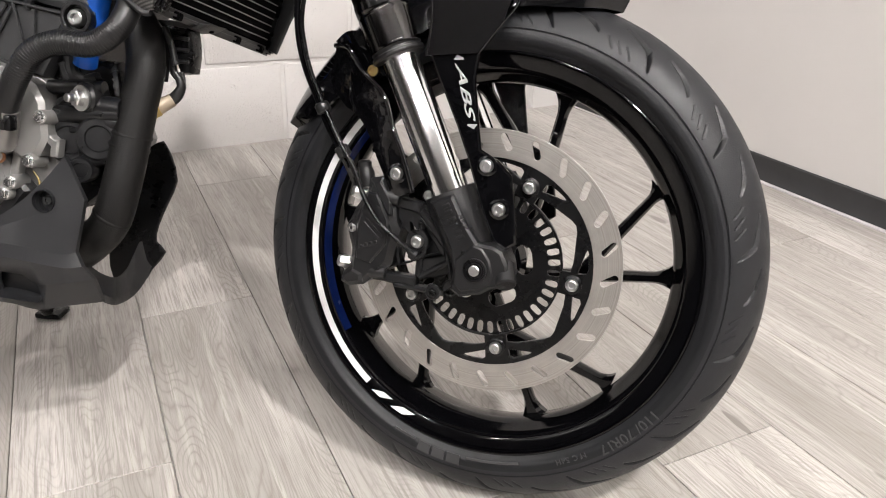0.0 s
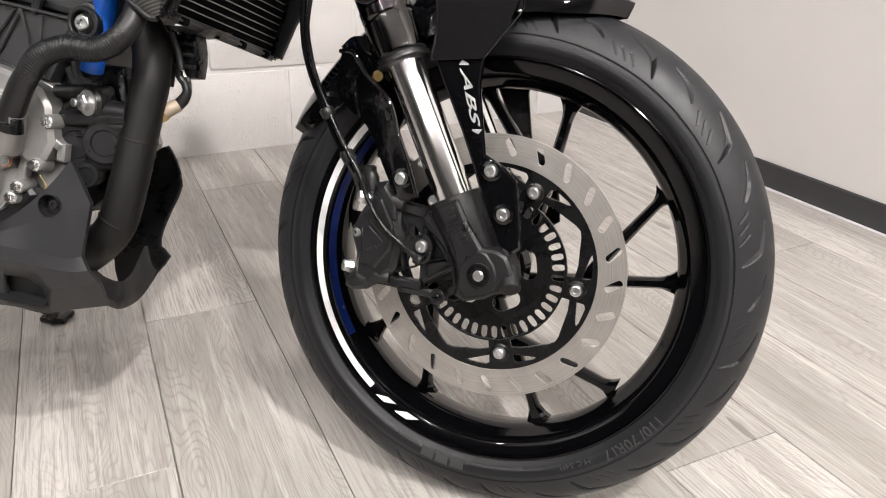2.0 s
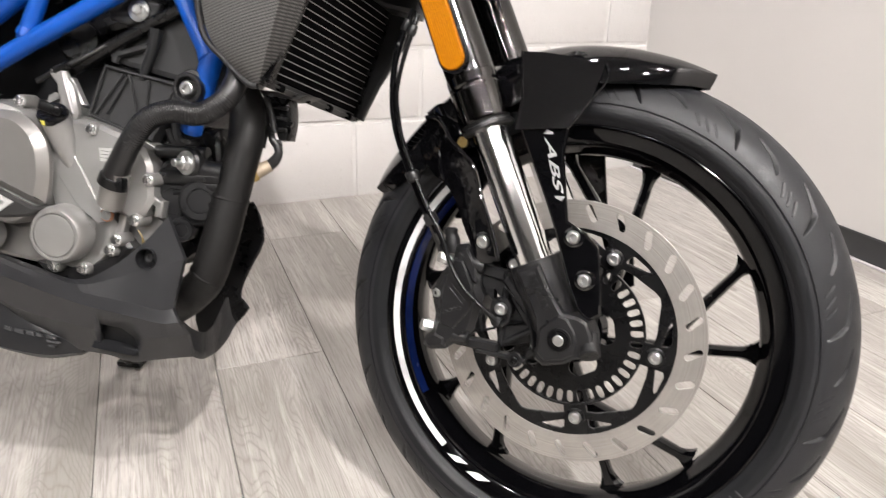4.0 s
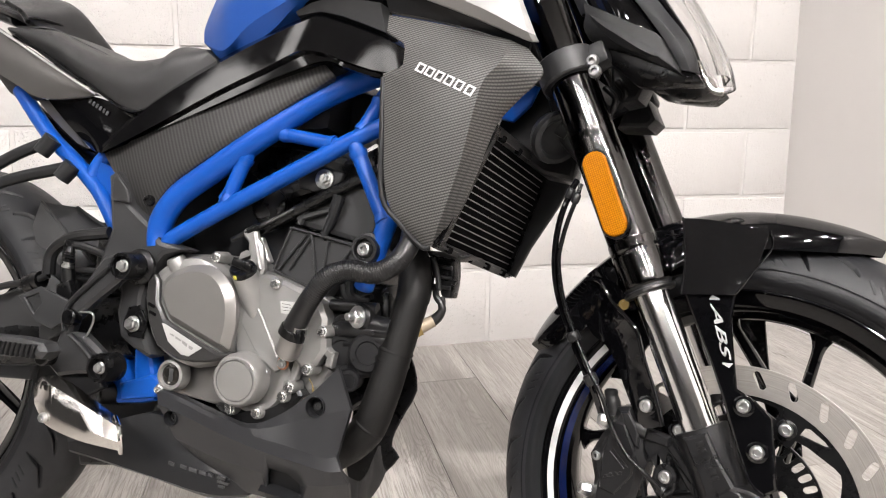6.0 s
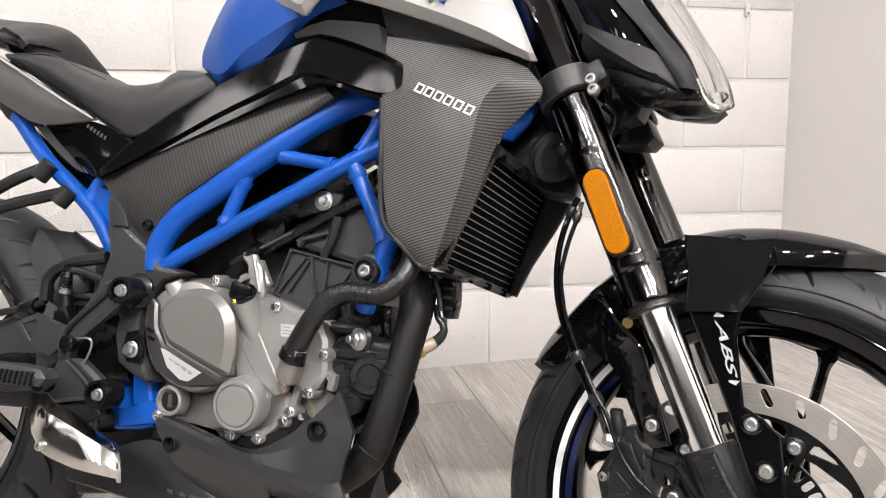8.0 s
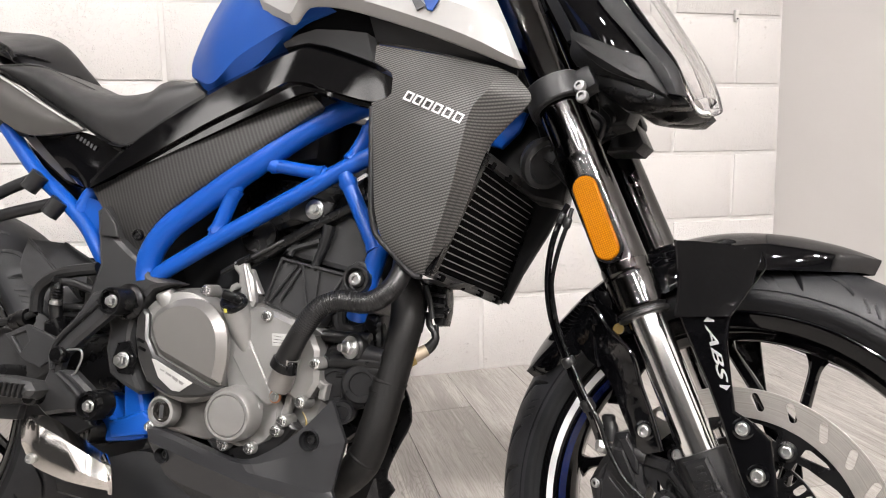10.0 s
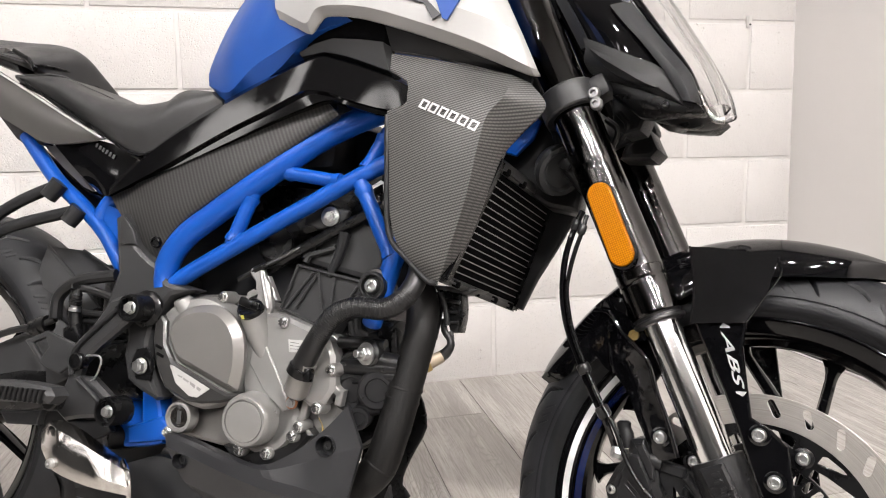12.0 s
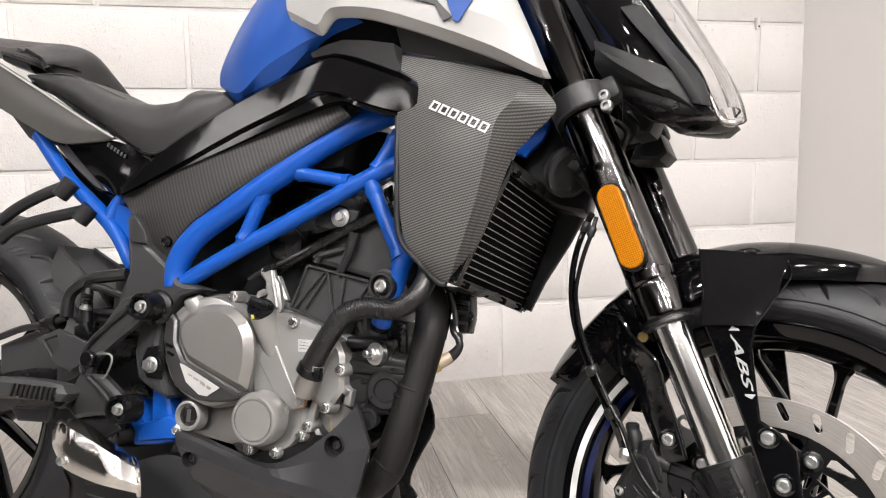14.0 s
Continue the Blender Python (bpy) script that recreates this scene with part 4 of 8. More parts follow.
stay = part("front_stay", plate(arm, 0.007, 0.0025, y=-0.1155), STAY_GLOSS, guard, "gloss black stay arm")
part("far_stay", plate(arm, 0.007, 0.0025, y=0.1155), STAY_GLOSS, guard, "gloss black stay arm on the far side")
for p in [(0.004, -0.117, 0.111), (0.021, -0.117, 0.069)]:
    part("washer", lathe([(0, 0.0105), (0.0018, 0.0105), (0.0022, 0.0094)], p, segs=24), BLACK_GLOSS, stay)
    bolt(stay, (p[0], p[1] - 0.0022, p[2]), 0.0068)
back_rows = [[(-0.183, -0.092, 0.215), (-0.172, -0.100, 0.215), (-0.161, -0.108, 0.214)], [(-0.188, -0.088, 0.180), (-0.168, -0.100, 0.194), (-0.144, -0.112, 0.193)], [(-0.169, -0.092, 0.156), (-0.149, -0.104, 0.172), (-0.122, -0.116, 0.176)], [(-0.152, -0.096, 0.147), (-0.132, -0.108, 0.158), (-0.110, -0.118, 0.164)],
             [(-0.135, -0.102, 0.130), (-0.119, -0.112, 0.139), (-0.099, -0.120, 0.136)], [(-0.120, -0.108, 0.105), (-0.107, -0.115, 0.112), (-0.087, -0.120, 0.112)], [(-0.105, -0.112, 0.081), (-0.094, -0.117, 0.084), (-0.076, -0.120, 0.085)], [(-0.098, -0.113, 0.068), (-0.086, -0.117, 0.069), (-0.072, -0.120, 0.074)]]
rear_stay = part("rear_stay", sheet(back_rows, 0.006, 4, 4), STAY_GLOSS, guard, "gloss black rear stay arm")
part("stay_flange", tube([(-0.183, -0.094, 0.217), (-0.160, -0.109, 0.215), (-0.143, -0.113, 0.195), (-0.121, -0.117, 0.178), (-0.109, -0.119, 0.165), (-0.098, -0.121, 0.137), (-0.086, -0.121, 0.112), (-0.075, -0.121, 0.085), (-0.072, -0.120, 0.075)], 0.0026, 10, 4), STAY_GLOSS, rear_stay)
part("stay_rib", tube([(-0.166, -0.0975, 0.197), (-0.160, -0.099, 0.180), (-0.157, -0.1, 0.163), (-0.152, -0.0985, 0.150)], 0.0022, 10, 4), STAY_GLOSS, rear_stay)
p = (-0.091, -0.1175, 0.092)
part("washer", lathe([(-0.004, 0.0105), (0.0018, 0.0105), (0.0022, 0.0094)], p, segs=24), BLACK_GLOSS, rear_stay)
bolt(rear_stay, (p[0], p[1] - 0.0022, p[2]), 0.0068)
part("stay_gusset", sheet([[(-0.186, -0.088, 0.222), (-0.169, -0.095, 0.233), (-0.144, -0.100, 0.233)], [(-0.170, -0.090, 0.208), (-0.157, -0.098, 0.214), (-0.142, -0.103, 0.214)], [(-0.150, -0.096, 0.194), (-0.141, -0.102, 0.200), (-0.127, -0.105, 0.202)], [(-0.132, -0.100, 0.183), (-0.125, -0.104, 0.188), (-0.116, -0.106, 0.191)]], 0.005, 4, 4), STAY_GLOSS, guard, "gloss black gusset between the stays")
part("grommet", lathe([(0, 0.0058), (0.0026, 0.0058), (0.0026, 0.0038), (0.001, 0.0038)], (-0.132, -0.105, 0.194), segs=18), BRASS, guard, "brass grommet")
inner = [(-0.205, -0.090, 0.174), (-0.171, -0.090, 0.219), (-0.148, -0.090, 0.226), (-0.119, -0.090, 0.187), (-0.102, -0.090, 0.159), (-0.115, -0.090, 0.134), (-0.136, -0.090, 0.150), (-0.151, -0.090, 0.179), (-0.177, -0.090, 0.164), (-0.190, -0.090, 0.151)]
part("inner_bracket", plate(inner, 0.006, 0.002, y=-0.088), STAY_GLOSS, guard)
# the word on the stay, between two pale pointed ends
w0, w1 = Vector((-0.0367, 0, 0.2116)), Vector((-0.0162, 0, 0.1503))
d = w1 - w0
L = d.length
on_stay = Matrix.Translation((w0.x, -0.1158, w0.z)) @ Matrix.Rotation(-math.atan2(d.z, d.x), 4, "Y")
word = lettering("ABS", 0.0122, 0.0002, 1.0, 0.42, 0.0002)
lo_x, hi_x = min(v.co.x for v in word.verts), max(v.co.x for v in word.verts)
bmesh.ops.transform(word, matrix=on_stay @ Matrix.Translation((0.03 * L, -0.0003, -0.0043)) @ Matrix.Diagonal((0.94 * L / (hi_x - lo_x), 1, 1, 1)) @ Matrix.Translation((-lo_x, 0, 0)), verts=word.verts)
part("abs_lettering", word, DECAL, stay, "slanted silver letters")
half = 5.2
for quad in (((-0.08, -0.4), (-0.02, -half), (0.02, half), (-0.01, half)), ((1.08, 0.4), (1.02, half), (0.98, -half), (1.01, -half))):
    bm = plate([(u * L, 0, v / 1000) for u, v in quad], 0.0005, 0.0001, y=-0.0003)
    bmesh.ops.transform(bm, matrix=on_stay, verts=bm.verts)
    part("decal_tip", bm, DECAL, stay)

# ---- caliper, its bracket and lines ----
bracket = [(-0.105, -0.100, 0.066), (-0.088, -0.100, 0.065), (-0.058, -0.100, 0.062), (-0.046, -0.100, 0.057), (-0.032, -0.100, 0.024), (-0.023, -0.100, -0.005), (-0.025, -0.100, -0.023), (-0.033, -0.100, -0.032), (-0.046, -0.100, -0.037), (-0.060, -0.100, -0.034), (-0.090, -0.100, -0.031), (-0.114, -0.100, -0.029), (-0.117, -0.100, -0.019), (-0.098, -0.100, -0.011), (-0.088, -0.100, -0.005), (-0.094, -0.100, 0.021), (-0.087, -0.100, 0.034), (-0.097, -0.100, 0.050)]
cal_bracket = front("caliper_bracket", plate(bracket, 0.012, 0.002, [flat([(-0.090, -0.100, 0.005), (-0.088, -0.100, 0.032), (-0.080, -0.100, 0.039), (-0.078, -0.100, 0.026), (-0.083, -0.100, 0.010), (-0.074, -0.100, -0.002), (-0.086, -0.100, -0.007)]), flat([(-0.062, -0.100, 0.037), (-0.043, -0.100, 0.012), (-0.059, -0.100, 0.006), (-0.058, -0.100, 0.021)]), flat([(-0.061, -0.100, -0.000), (-0.037, -0.100, 0.006), (-0.037, -0.100, -0.002), (-0.062, -0.100, -0.014)]), circle(*flat([(-0.027, -0.100, -0.025)])[0], 0.0092, 20)], y=-0.102, res=0), CAST_BLACK, "cast black caliper bracket")
part("web", plate([(-0.070, -0.094, 0.055), (-0.046, -0.094, 0.052), (-0.030, -0.094, 0.018), (-0.027, -0.094, -0.010), (-0.060, -0.094, -0.022), (-0.068, -0.094, 0.0), (-0.066, -0.094, 0.03)], 0.004, 0.001, y=-0.095, res=0), CAST_BLACK, cal_bracket)
for (a, b), w in zip(([(-0.115, -0.100, -0.023), (-0.065, -0.100, -0.023)], [(-0.100, -0.100, 0.061), (-0.066, -0.100, 0.057)], [(-0.066, -0.100, 0.055), (-0.036, -0.100, 0.022)], [(-0.064, -0.100, 0.043), (-0.063, -0.100, -0.017)], [(-0.063, -0.100, -0.018), (-0.029, -0.100, 0.005)], [(-0.090, -0.100, -0.030), (-0.033, -0.100, -0.031)], [(-0.066, -0.100, 0.046), (-0.033, -0.100, 0.019)], [(-0.036, -0.100, 0.023), (-0.024, -0.100, -0.018)]), (0.011, 0.012, 0.009, 0.007, 0.007, 0.006, 0.004, 0.006)):
    part("rib", bar(a, b, w, 0.014, -0.107, chamfer=0.0022), CAST_BLACK, cal_bracket)
part("pin_boot", lathe([(-0.012, 0.0085), (-0.006, 0.0098), (0.0, 0.0085), (0.006, 0.0098), (0.014, 0.0078)], [(-0.103, -0.107, 0.066)][0], Vector([(-0.082, -0.107, 0.062)][0]) - Vector([(-0.103, -0.107, 0.066)][0]), 20), HOSE, cal_bracket, "rubber pin boot")
part("pin_boot", lathe([(-0.01, 0.0075), (-0.004, 0.009), (0.002, 0.0078), (0.01, 0.0072)], [(-0.109, -0.107, -0.018)][0], Vector([(-0.075, -0.107, -0.019)][0]) - Vector([(-0.109, -0.107, -0.018)][0]), 20), HOSE, cal_bracket, "rubber pin boot")
part("bolt_boss", lathe([(-0.02, 0.0125), (0.0, 0.0125), (0.001, 0.0118)], [(-0.066, -0.108, 0.022)][0], segs=26), CAST_BLACK, cal_bracket)
part("wire_loop", tube([(-0.073, -0.112, 0.010), (-0.063, -0.112, 0.005), (-0.056, -0.112, 0.011), (-0.055, -0.112, 0.019)], 0.0022, 8, 4), HOSE, cal_bracket)
part("wire_collar", lathe([(-0.004, 0.0062), (0.004, 0.0062)], [(-0.067, -0.112, 0.008)][0], (0.9, 0, -0.3), 14), CAST_BLACK, cal_bracket)
bolt(cal_bracket, [(-0.065, -0.110, 0.022)][0], 0.0068)
p = [(-0.044, -0.104, -0.031)][0]
part("bolt_boss", lathe([(0, 0.0085), (0.003, 0.0085), (0.004, 0.0075)], p, segs=22), CAST_BLACK, cal_bracket)
bolt(cal_bracket, (p[0], p[1] - 0.004, p[2]), 0.0045, material=BLACK_SATIN)
p = [(-0.059, -0.100, 0.071)][0]
part("bolt_boss", lathe([(-0.004, 0.009), (0.001, 0.009), (0.002, 0.0075)], p, segs=22), BLACK_SATIN, cal_bracket)
bolt(cal_bracket, (p[0], p[1] - 0.002, p[2]), 0.006)
cal = [(-0.124, -0.112, 0.083), (-0.110, -0.112, 0.086), (-0.102, -0.112, 0.075), (-0.094, -0.112, 0.064), (-0.091, -0.112, 0.040), (-0.086, -0.112, 0.031), (-0.089, -0.112, 0.016), (-0.093, -0.112, -0.007), (-0.103, -0.112, -0.020), (-0.114, -0.112, -0.026), (-0.124, -0.112, -0.035), (-0.142, -0.112, -0.039), (-0.151, -0.112, -0.035), (-0.149, -0.112, -0.024), (-0.141, -0.112, -0.016), (-0.140, -0.112, 0.003), (-0.148, -0.112, 0.027), (-0.138, -0.112, 0.050), (-0.127, -0.112, 0.067)]
caliper = front("brake_caliper", plate(cal, 0.052, 0.0065, y=-0.115, res=0), CAST_BLACK, "black cast brake caliper")
part("cover_plate", plate([(-0.123, -0.116, 0.069), (-0.112, -0.116, 0.068), (-0.097, -0.116, 0.040), (-0.098, -0.116, 0.015), (-0.115, -0.116, -0.009), (-0.132, -0.116, -0.006), (-0.133, -0.116, 0.030), (-0.129, -0.116, 0.051)], 0.006, 0.002, y=-0.1178, res=0), CAST_BLACK, caliper)
part("top_facet", plate([(-0.119, -0.116, 0.079), (-0.110, -0.116, 0.082), (-0.097, -0.116, 0.064), (-0.094, -0.116, 0.045), (-0.100, -0.116, 0.047), (-0.112, -0.116, 0.066)], 0.006, 0.002, y=-0.1168, res=0), CAST_BLACK, caliper)
part("end_lug", plate([(-0.146, -0.116, -0.025), (-0.136, -0.116, -0.017), (-0.124, -0.116, -0.021), (-0.123, -0.116, -0.031), (-0.139, -0.116, -0.036), (-0.147, -0.116, -0.033)], 0.008, 0.003, y=-0.1175, res=0), CAST_BLACK, caliper)
for a, b in ([(-0.122, -0.117, 0.040), (-0.103, -0.117, 0.024)], [(-0.124, -0.117, 0.036), (-0.107, -0.117, 0.021)], [(-0.128, -0.117, 0.006), (-0.109, -0.117, 0.015)]):
    part("rib", bar(a, b, 0.0016, 0.002, -0.1185, chamfer=0.0004), CAST_BLACK, caliper)
for p in [(-0.125, -0.118, 0.009), (-0.120, -0.118, 0.012), (-0.115, -0.118, 0.014), (-0.110, -0.118, 0.016)]:
    part("mark_bar", box((0.0035, 0.001, 0.0035), p, 0.0003), CAST_BLACK, caliper)
for p in [(-0.153, -0.104, -0.014), (-0.141, -0.104, 0.065)]:
    part("slide_pin", lathe([(-0.016, 0.0078), (-0.002, 0.0078), (0.0, 0.0068), (0.004, 0.0066), (0.005, 0.005)], p, (-0.75, -0.6, 0.15), 6), ZINC, caliper, "zinc plated slide pin")
part("bleed_nipple", tube([(-0.130, -0.100, 0.072), (-0.133, -0.100, 0.086), (-0.137, -0.100, 0.097)], [0.0085, 0.0085, 0.006], 14, 1), CAST_BLACK, caliper)
part("nipple_cap", lathe([(-0.002, 0.0075), (0.004, 0.0075), (0.006, 0.005)], [(-0.136, -0.100, 0.094)][0], (-0.1, 0, 1), 16), HOSE, caliper)
p = [(-0.139, -0.112, 0.027)][0]
part("bolt_boss", lathe([(-0.02, 0.009), (0.0, 0.009), (0.001, 0.008)], p, (-0.4, -0.9, 0), 22), CAST_BLACK, caliper)
bolt(caliper, p, 0.0052, axis=(-0.4, -0.9, 0))
line = [(-0.190, -0.130, 0.321), (-0.192, -0.134, 0.303), (-0.198, -0.134, 0.281), (-0.203, -0.132, 0.259), (-0.206, -0.129, 0.237), (-0.203, -0.127, 0.216), (-0.196, -0.125, 0.191), (-0.182, -0.122, 0.160)]
line = line + [(-0.166, -0.122, 0.132), (-0.152, -0.123, 0.111), (-0.143, -0.124, 0.100), (-0.135, -0.124, 0.087), (-0.128, -0.124, 0.071), (-0.117, -0.124, 0.053), (-0.103, -0.124, 0.037), (-0.085, -0.122, 0.024), (-0.067, -0.116, 0.009)]
front("sensor_wire", tube(line, 0.0026, 10, 6), BLACK_SATIN, "thin black speed sensor wire")
line2 = [(-0.197, -0.125, 0.326), (-0.201, -0.128, 0.314), (-0.208, -0.130, 0.288), (-0.212, -0.128, 0.265), (-0.213, -0.125, 0.240), (-0.210, -0.123, 0.215), (-0.203, -0.119, 0.189), (-0.189, -0.116, 0.159), (-0.174, -0.114, 0.130), (-0.160, -0.112, 0.107), (-0.153, -0.108, 0.093), (-0.148, -0.102, 0.079), (-0.141, -0.097, 0.060)]
front("brake_hose", tube(line2, 0.0036, 10, 6), BLACK_GLOSS, "black brake hose")
# clips round the hoses: collars with rounded rims
for a, b in ([(-0.2005, -0.1275, 0.3165), (-0.2045, -0.129, 0.303)], [(-0.1915, -0.132, 0.3105), (-0.194, -0.134, 0.298)], [(-0.184, -0.119, 0.156), (-0.178, -0.118, 0.146)], [(-0.159, -0.117, 0.113), (-0.152, -0.115, 0.102)]):
    a, b = Vector(a), Vector(b)
    wide = 0.0046 if a.z > 0.2 else 0.0078
    front("hose_clip", lathe([(0.0, wide - 0.002), (0.001, wide - 0.0006), (0.002, wide), ((b - a).length - 0.002, wide), ((b - a).length - 0.001, wide - 0.0006), ((b - a).length, wide - 0.002)], a, (b - a).normalized(), 16), HOSE, "black hose clip")


# ---- rear wheel ----
REAR = Vector((-1.228, 0, 0.03))


def moved(bm, m):
    bmesh.ops.transform(bm, matrix=m, verts=bm.verts)
    return bm


def moved_mesh(me, m):
    me.transform(m)
    return me


to_rear = Matrix.Translation(REAR)
body("tyre", moved_mesh(tyre(0.312, 0.070, 0.228, 1100, 10, -1), to_rear), RUBBER, "wide black rear tyre")
rear_rim = body("rim", moved(ring_of([(a * 1.15, r + 0.002) for a, r in RIM_PROFILE], segs=120), to_rear), RIM_BLACK, "gloss black rear rim")
for k in range(5):
    for half_gap in (-15.3, 15.3):
        part("spoke", moved(spoke(30 + 72 * k + half_gap, 30 + 72 * k + half_gap, 0.03, 0.198, 0.0085, 0.014), to_rear), RIM_BLACK, rear_rim)
part("hub", moved(lathe([(-0.07, 0.02), (-0.07, 0.045), (-0.03, 0.06), (0.03, 0.06), (0.07, 0.045), (0.07, 0.02)], segs=36), to_rear), BLACK_SATIN, rear_rim)

# ---- swingarm ----
pivot = [(-0.761, -0.125, 0.124)][0]
swing = body("swingarm", tube([(pivot[0] - 0.01, -0.105, pivot[2] - 0.005), (-0.95, -0.112, 0.09), (-1.1, -0.118, 0.05), (-1.25, -0.122, 0.006)], [0.042, 0.042, 0.034, 0.026], 14, 5, flat=0.6), BLACK_SATIN, "black box swingarm")
part("far_arm", tube([(pivot[0] - 0.01, 0.105, pivot[2]), (-1.1, 0.118, 0.05), (-1.25, 0.122, 0.006)], [0.04, 0.034, 0.026], 12, 4, flat=0.6), BLACK_SATIN, swing)
part("cross_brace", tube([(-0.9, -0.1, 0.1), (-0.9, 0.1, 0.1)], 0.03, 12, 1), BLACK_SATIN, swing)
arm_face = [(-1.022, -0.135, 0.132), (-0.961, -0.135, 0.156), (-0.898, -0.135, 0.148), (-0.865, -0.135, 0.129), (-0.862, -0.135, 0.105), (-0.908, -0.135, 0.079), (-0.968, -0.135, 0.064), (-1.009, -0.135, 0.058)]
part("arm_cover", plate(arm_face, 0.012, 0.004, y=-0.135), GREY_PLASTIC, swing)
hugger = [[(-0.994, -0.075, 0.283), (-0.943, -0.060, 0.279), (-0.873, -0.060, 0.245)], [(-0.946, -0.088, 0.253), (-0.904, -0.078, 0.252), (-0.858, -0.075, 0.232)], [(-0.900, -0.098, 0.225), (-0.869, -0.095, 0.214), (-0.840, -0.090, 0.206)]]
rear_hugger = body("rear_hugger", sheet(hugger, 0.004, 1, 1), GREY_PLASTIC, "matte black rear tyre hugger")
part("hugger_lip", tube([(-0.941, -0.062, 0.279), (-0.910, -0.062, 0.264), (-0.877, -0.062, 0.249)], 0.0024, 8, 3), GREY_PLASTIC, rear_hugger)
part("hugger_edge", tube([(-0.991, -0.080, 0.283), (-0.941, -0.093, 0.253), (-0.897, -0.103, 0.225)], 0.002, 8, 3), GREY_PLASTIC, rear_hugger)
body("hugger_flap", sheet([[(-0.992, -0.080, 0.283), (-0.941, -0.093, 0.253), (-0.897, -0.103, 0.225), (-0.861, -0.105, 0.196)], [(-0.986, -0.092, 0.263), (-0.948, -0.106, 0.236), (-0.907, -0.112, 0.212), (-0.881, -0.110, 0.187)], [(-0.984, -0.098, 0.245), (-0.958, -0.112, 0.221), (-0.922, -0.116, 0.205), (-0.898, -0.112, 0.180)]], 0.005, 1, 1), GREY_PLASTIC)

# ---- blue trellis frame ----
upper = [(-0.731, -0.128, 0.227), (-0.733, -0.128, 0.247), (-0.725, -0.128, 0.271), (-0.704, -0.127, 0.298), (-0.666, -0.124, 0.326), (-0.621, -0.120, 0.359), (-0.577, -0.114, 0.391), (-0.536, -0.105, 0.422), (-0.495, -0.095, 0.446), (-0.456, -0.080, 0.466), (-0.392, -0.050, 0.497)]
trellis = body("trellis_frame", tube(upper, 0.0158, 20, 5), BLUE, "satin blue tubular trellis frame")
part("lower_tube", tube([(-0.723, -0.130, 0.225), (-0.703, -0.128, 0.243), (-0.629, -0.122, 0.287), (-0.539, -0.115, 0.337), (-0.481, -0.110, 0.370), (-0.427, -0.100, 0.400), (-0.385, -0.060, 0.442)], 0.0108, 16, 5), BLUE, trellis)


def strut(name, a, b, r, weld=True):
    """A short tube with a weld bead at each end."""
    s = part(name, tube([a, b], r, 14, 1), BLUE, trellis)
    if weld:
        va, vb = Vector(a), Vector(b)
        d = (vb - va).normalized()
        for p, k in ((va, 1), (vb, -1)):
            pts = [p + d * k * (0.0145 if p is va else 0.0098)]
            q = pts[0]
            part("weld", lathe([(-0.005 * k, r * 1.22), (-0.001 * k, r * 1.17), (0.0015 * k, r * 1.1), (0.0045 * k, r)], q, d, 18), BLUE, s)
    return s


strut("strut", *[(-0.613, -0.119, 0.357), (-0.639, -0.122, 0.287)], 0.0098)
strut("strut", *[(-0.577, -0.113, 0.382), (-0.492, -0.111, 0.368)], 0.0088)
strut("strut", *[(-0.442, -0.095, 0.435), (-0.465, -0.108, 0.381)], 0.009)
strut("strut", *[(-0.469, -0.110, 0.368), (-0.418, -0.112, 0.273)], 0.0098)
part("down_tube", tube([(-0.392, -0.100, 0.328), (-0.414, -0.108, 0.287), (-0.424, -0.110, 0.253), (-0.437, -0.106, 0.217), (-0.446, -0.100, 0.196)], 0.0122, 16, 5), BLUE, trellis)
part("gusset", plate([(-0.433, -0.100, 0.430), (-0.401, -0.100, 0.457), (-0.350, -0.100, 0.462), (-0.341, -0.100, 0.427), (-0.397, -0.100, 0.394)], 0.006, 0.002, y=-0.06), BLUE, trellis)
# far side of the trellis
far_line = [(p[0], -p[1], p[2]) for p in upper[:-3]]
part("far_upper_tube", tube(far_line, 0.0158, 14, 4), BLUE, trellis)
low = [(-0.703, -0.128, 0.243), (-0.629, -0.122, 0.287), (-0.539, -0.115, 0.337), (-0.481, -0.110, 0.370), (-0.427, -0.100, 0.400)]
part("far_lower_tube", tube([(p[0], -p[1], p[2]) for p in low], 0.0108, 12, 4), BLUE, trellis)
# drawn black to keep the neck dark, though the frame is blue
part("head_tube", tube([on_fork(0.47, 0) + Vector((-0.035, 0.0, -0.005)), on_fork(0.655, 0) + Vector((-0.035, 0, 0))], 0.031, 24, 1), CAST_BLACK, trellis, "steering head, drawn black")
# rear subframe
part("subframe_rail", tube([(-1.034, -0.100, 0.446), (-0.965, -0.103, 0.379), (-0.909, -0.106, 0.340), (-0.858, -0.110, 0.301), (-0.824, -0.112, 0.260), (-0.800, -0.100, 0.215)], 0.0112, 14, 4), BLUE, trellis)
part("far_rail", tube([(p[0], -p[1], p[2]) for p in [(-1.034, -0.100, 0.446), (-0.965, -0.103, 0.379), (-0.909, -0.106, 0.340), (-0.858, -0.110, 0.301), (-0.824, -0.112, 0.260), (-0.800, -0.100, 0.215)]], 0.0112, 12, 4), BLUE, trellis)
part("subframe_brace", tube([(-0.873, -0.106, 0.316), (-0.857, -0.100, 0.349), (-0.794, -0.090, 0.393)], 0.0125, 14, 4), BLUE, trellis)
part("plate_gusset", plate([(-0.875, -0.110, 0.315), (-0.856, -0.110, 0.339), (-0.832, -0.110, 0.332), (-0.827, -0.110, 0.270), (-0.845, -0.110, 0.277)], 0.004, 0.001, y=-0.112), BLUE, trellis)
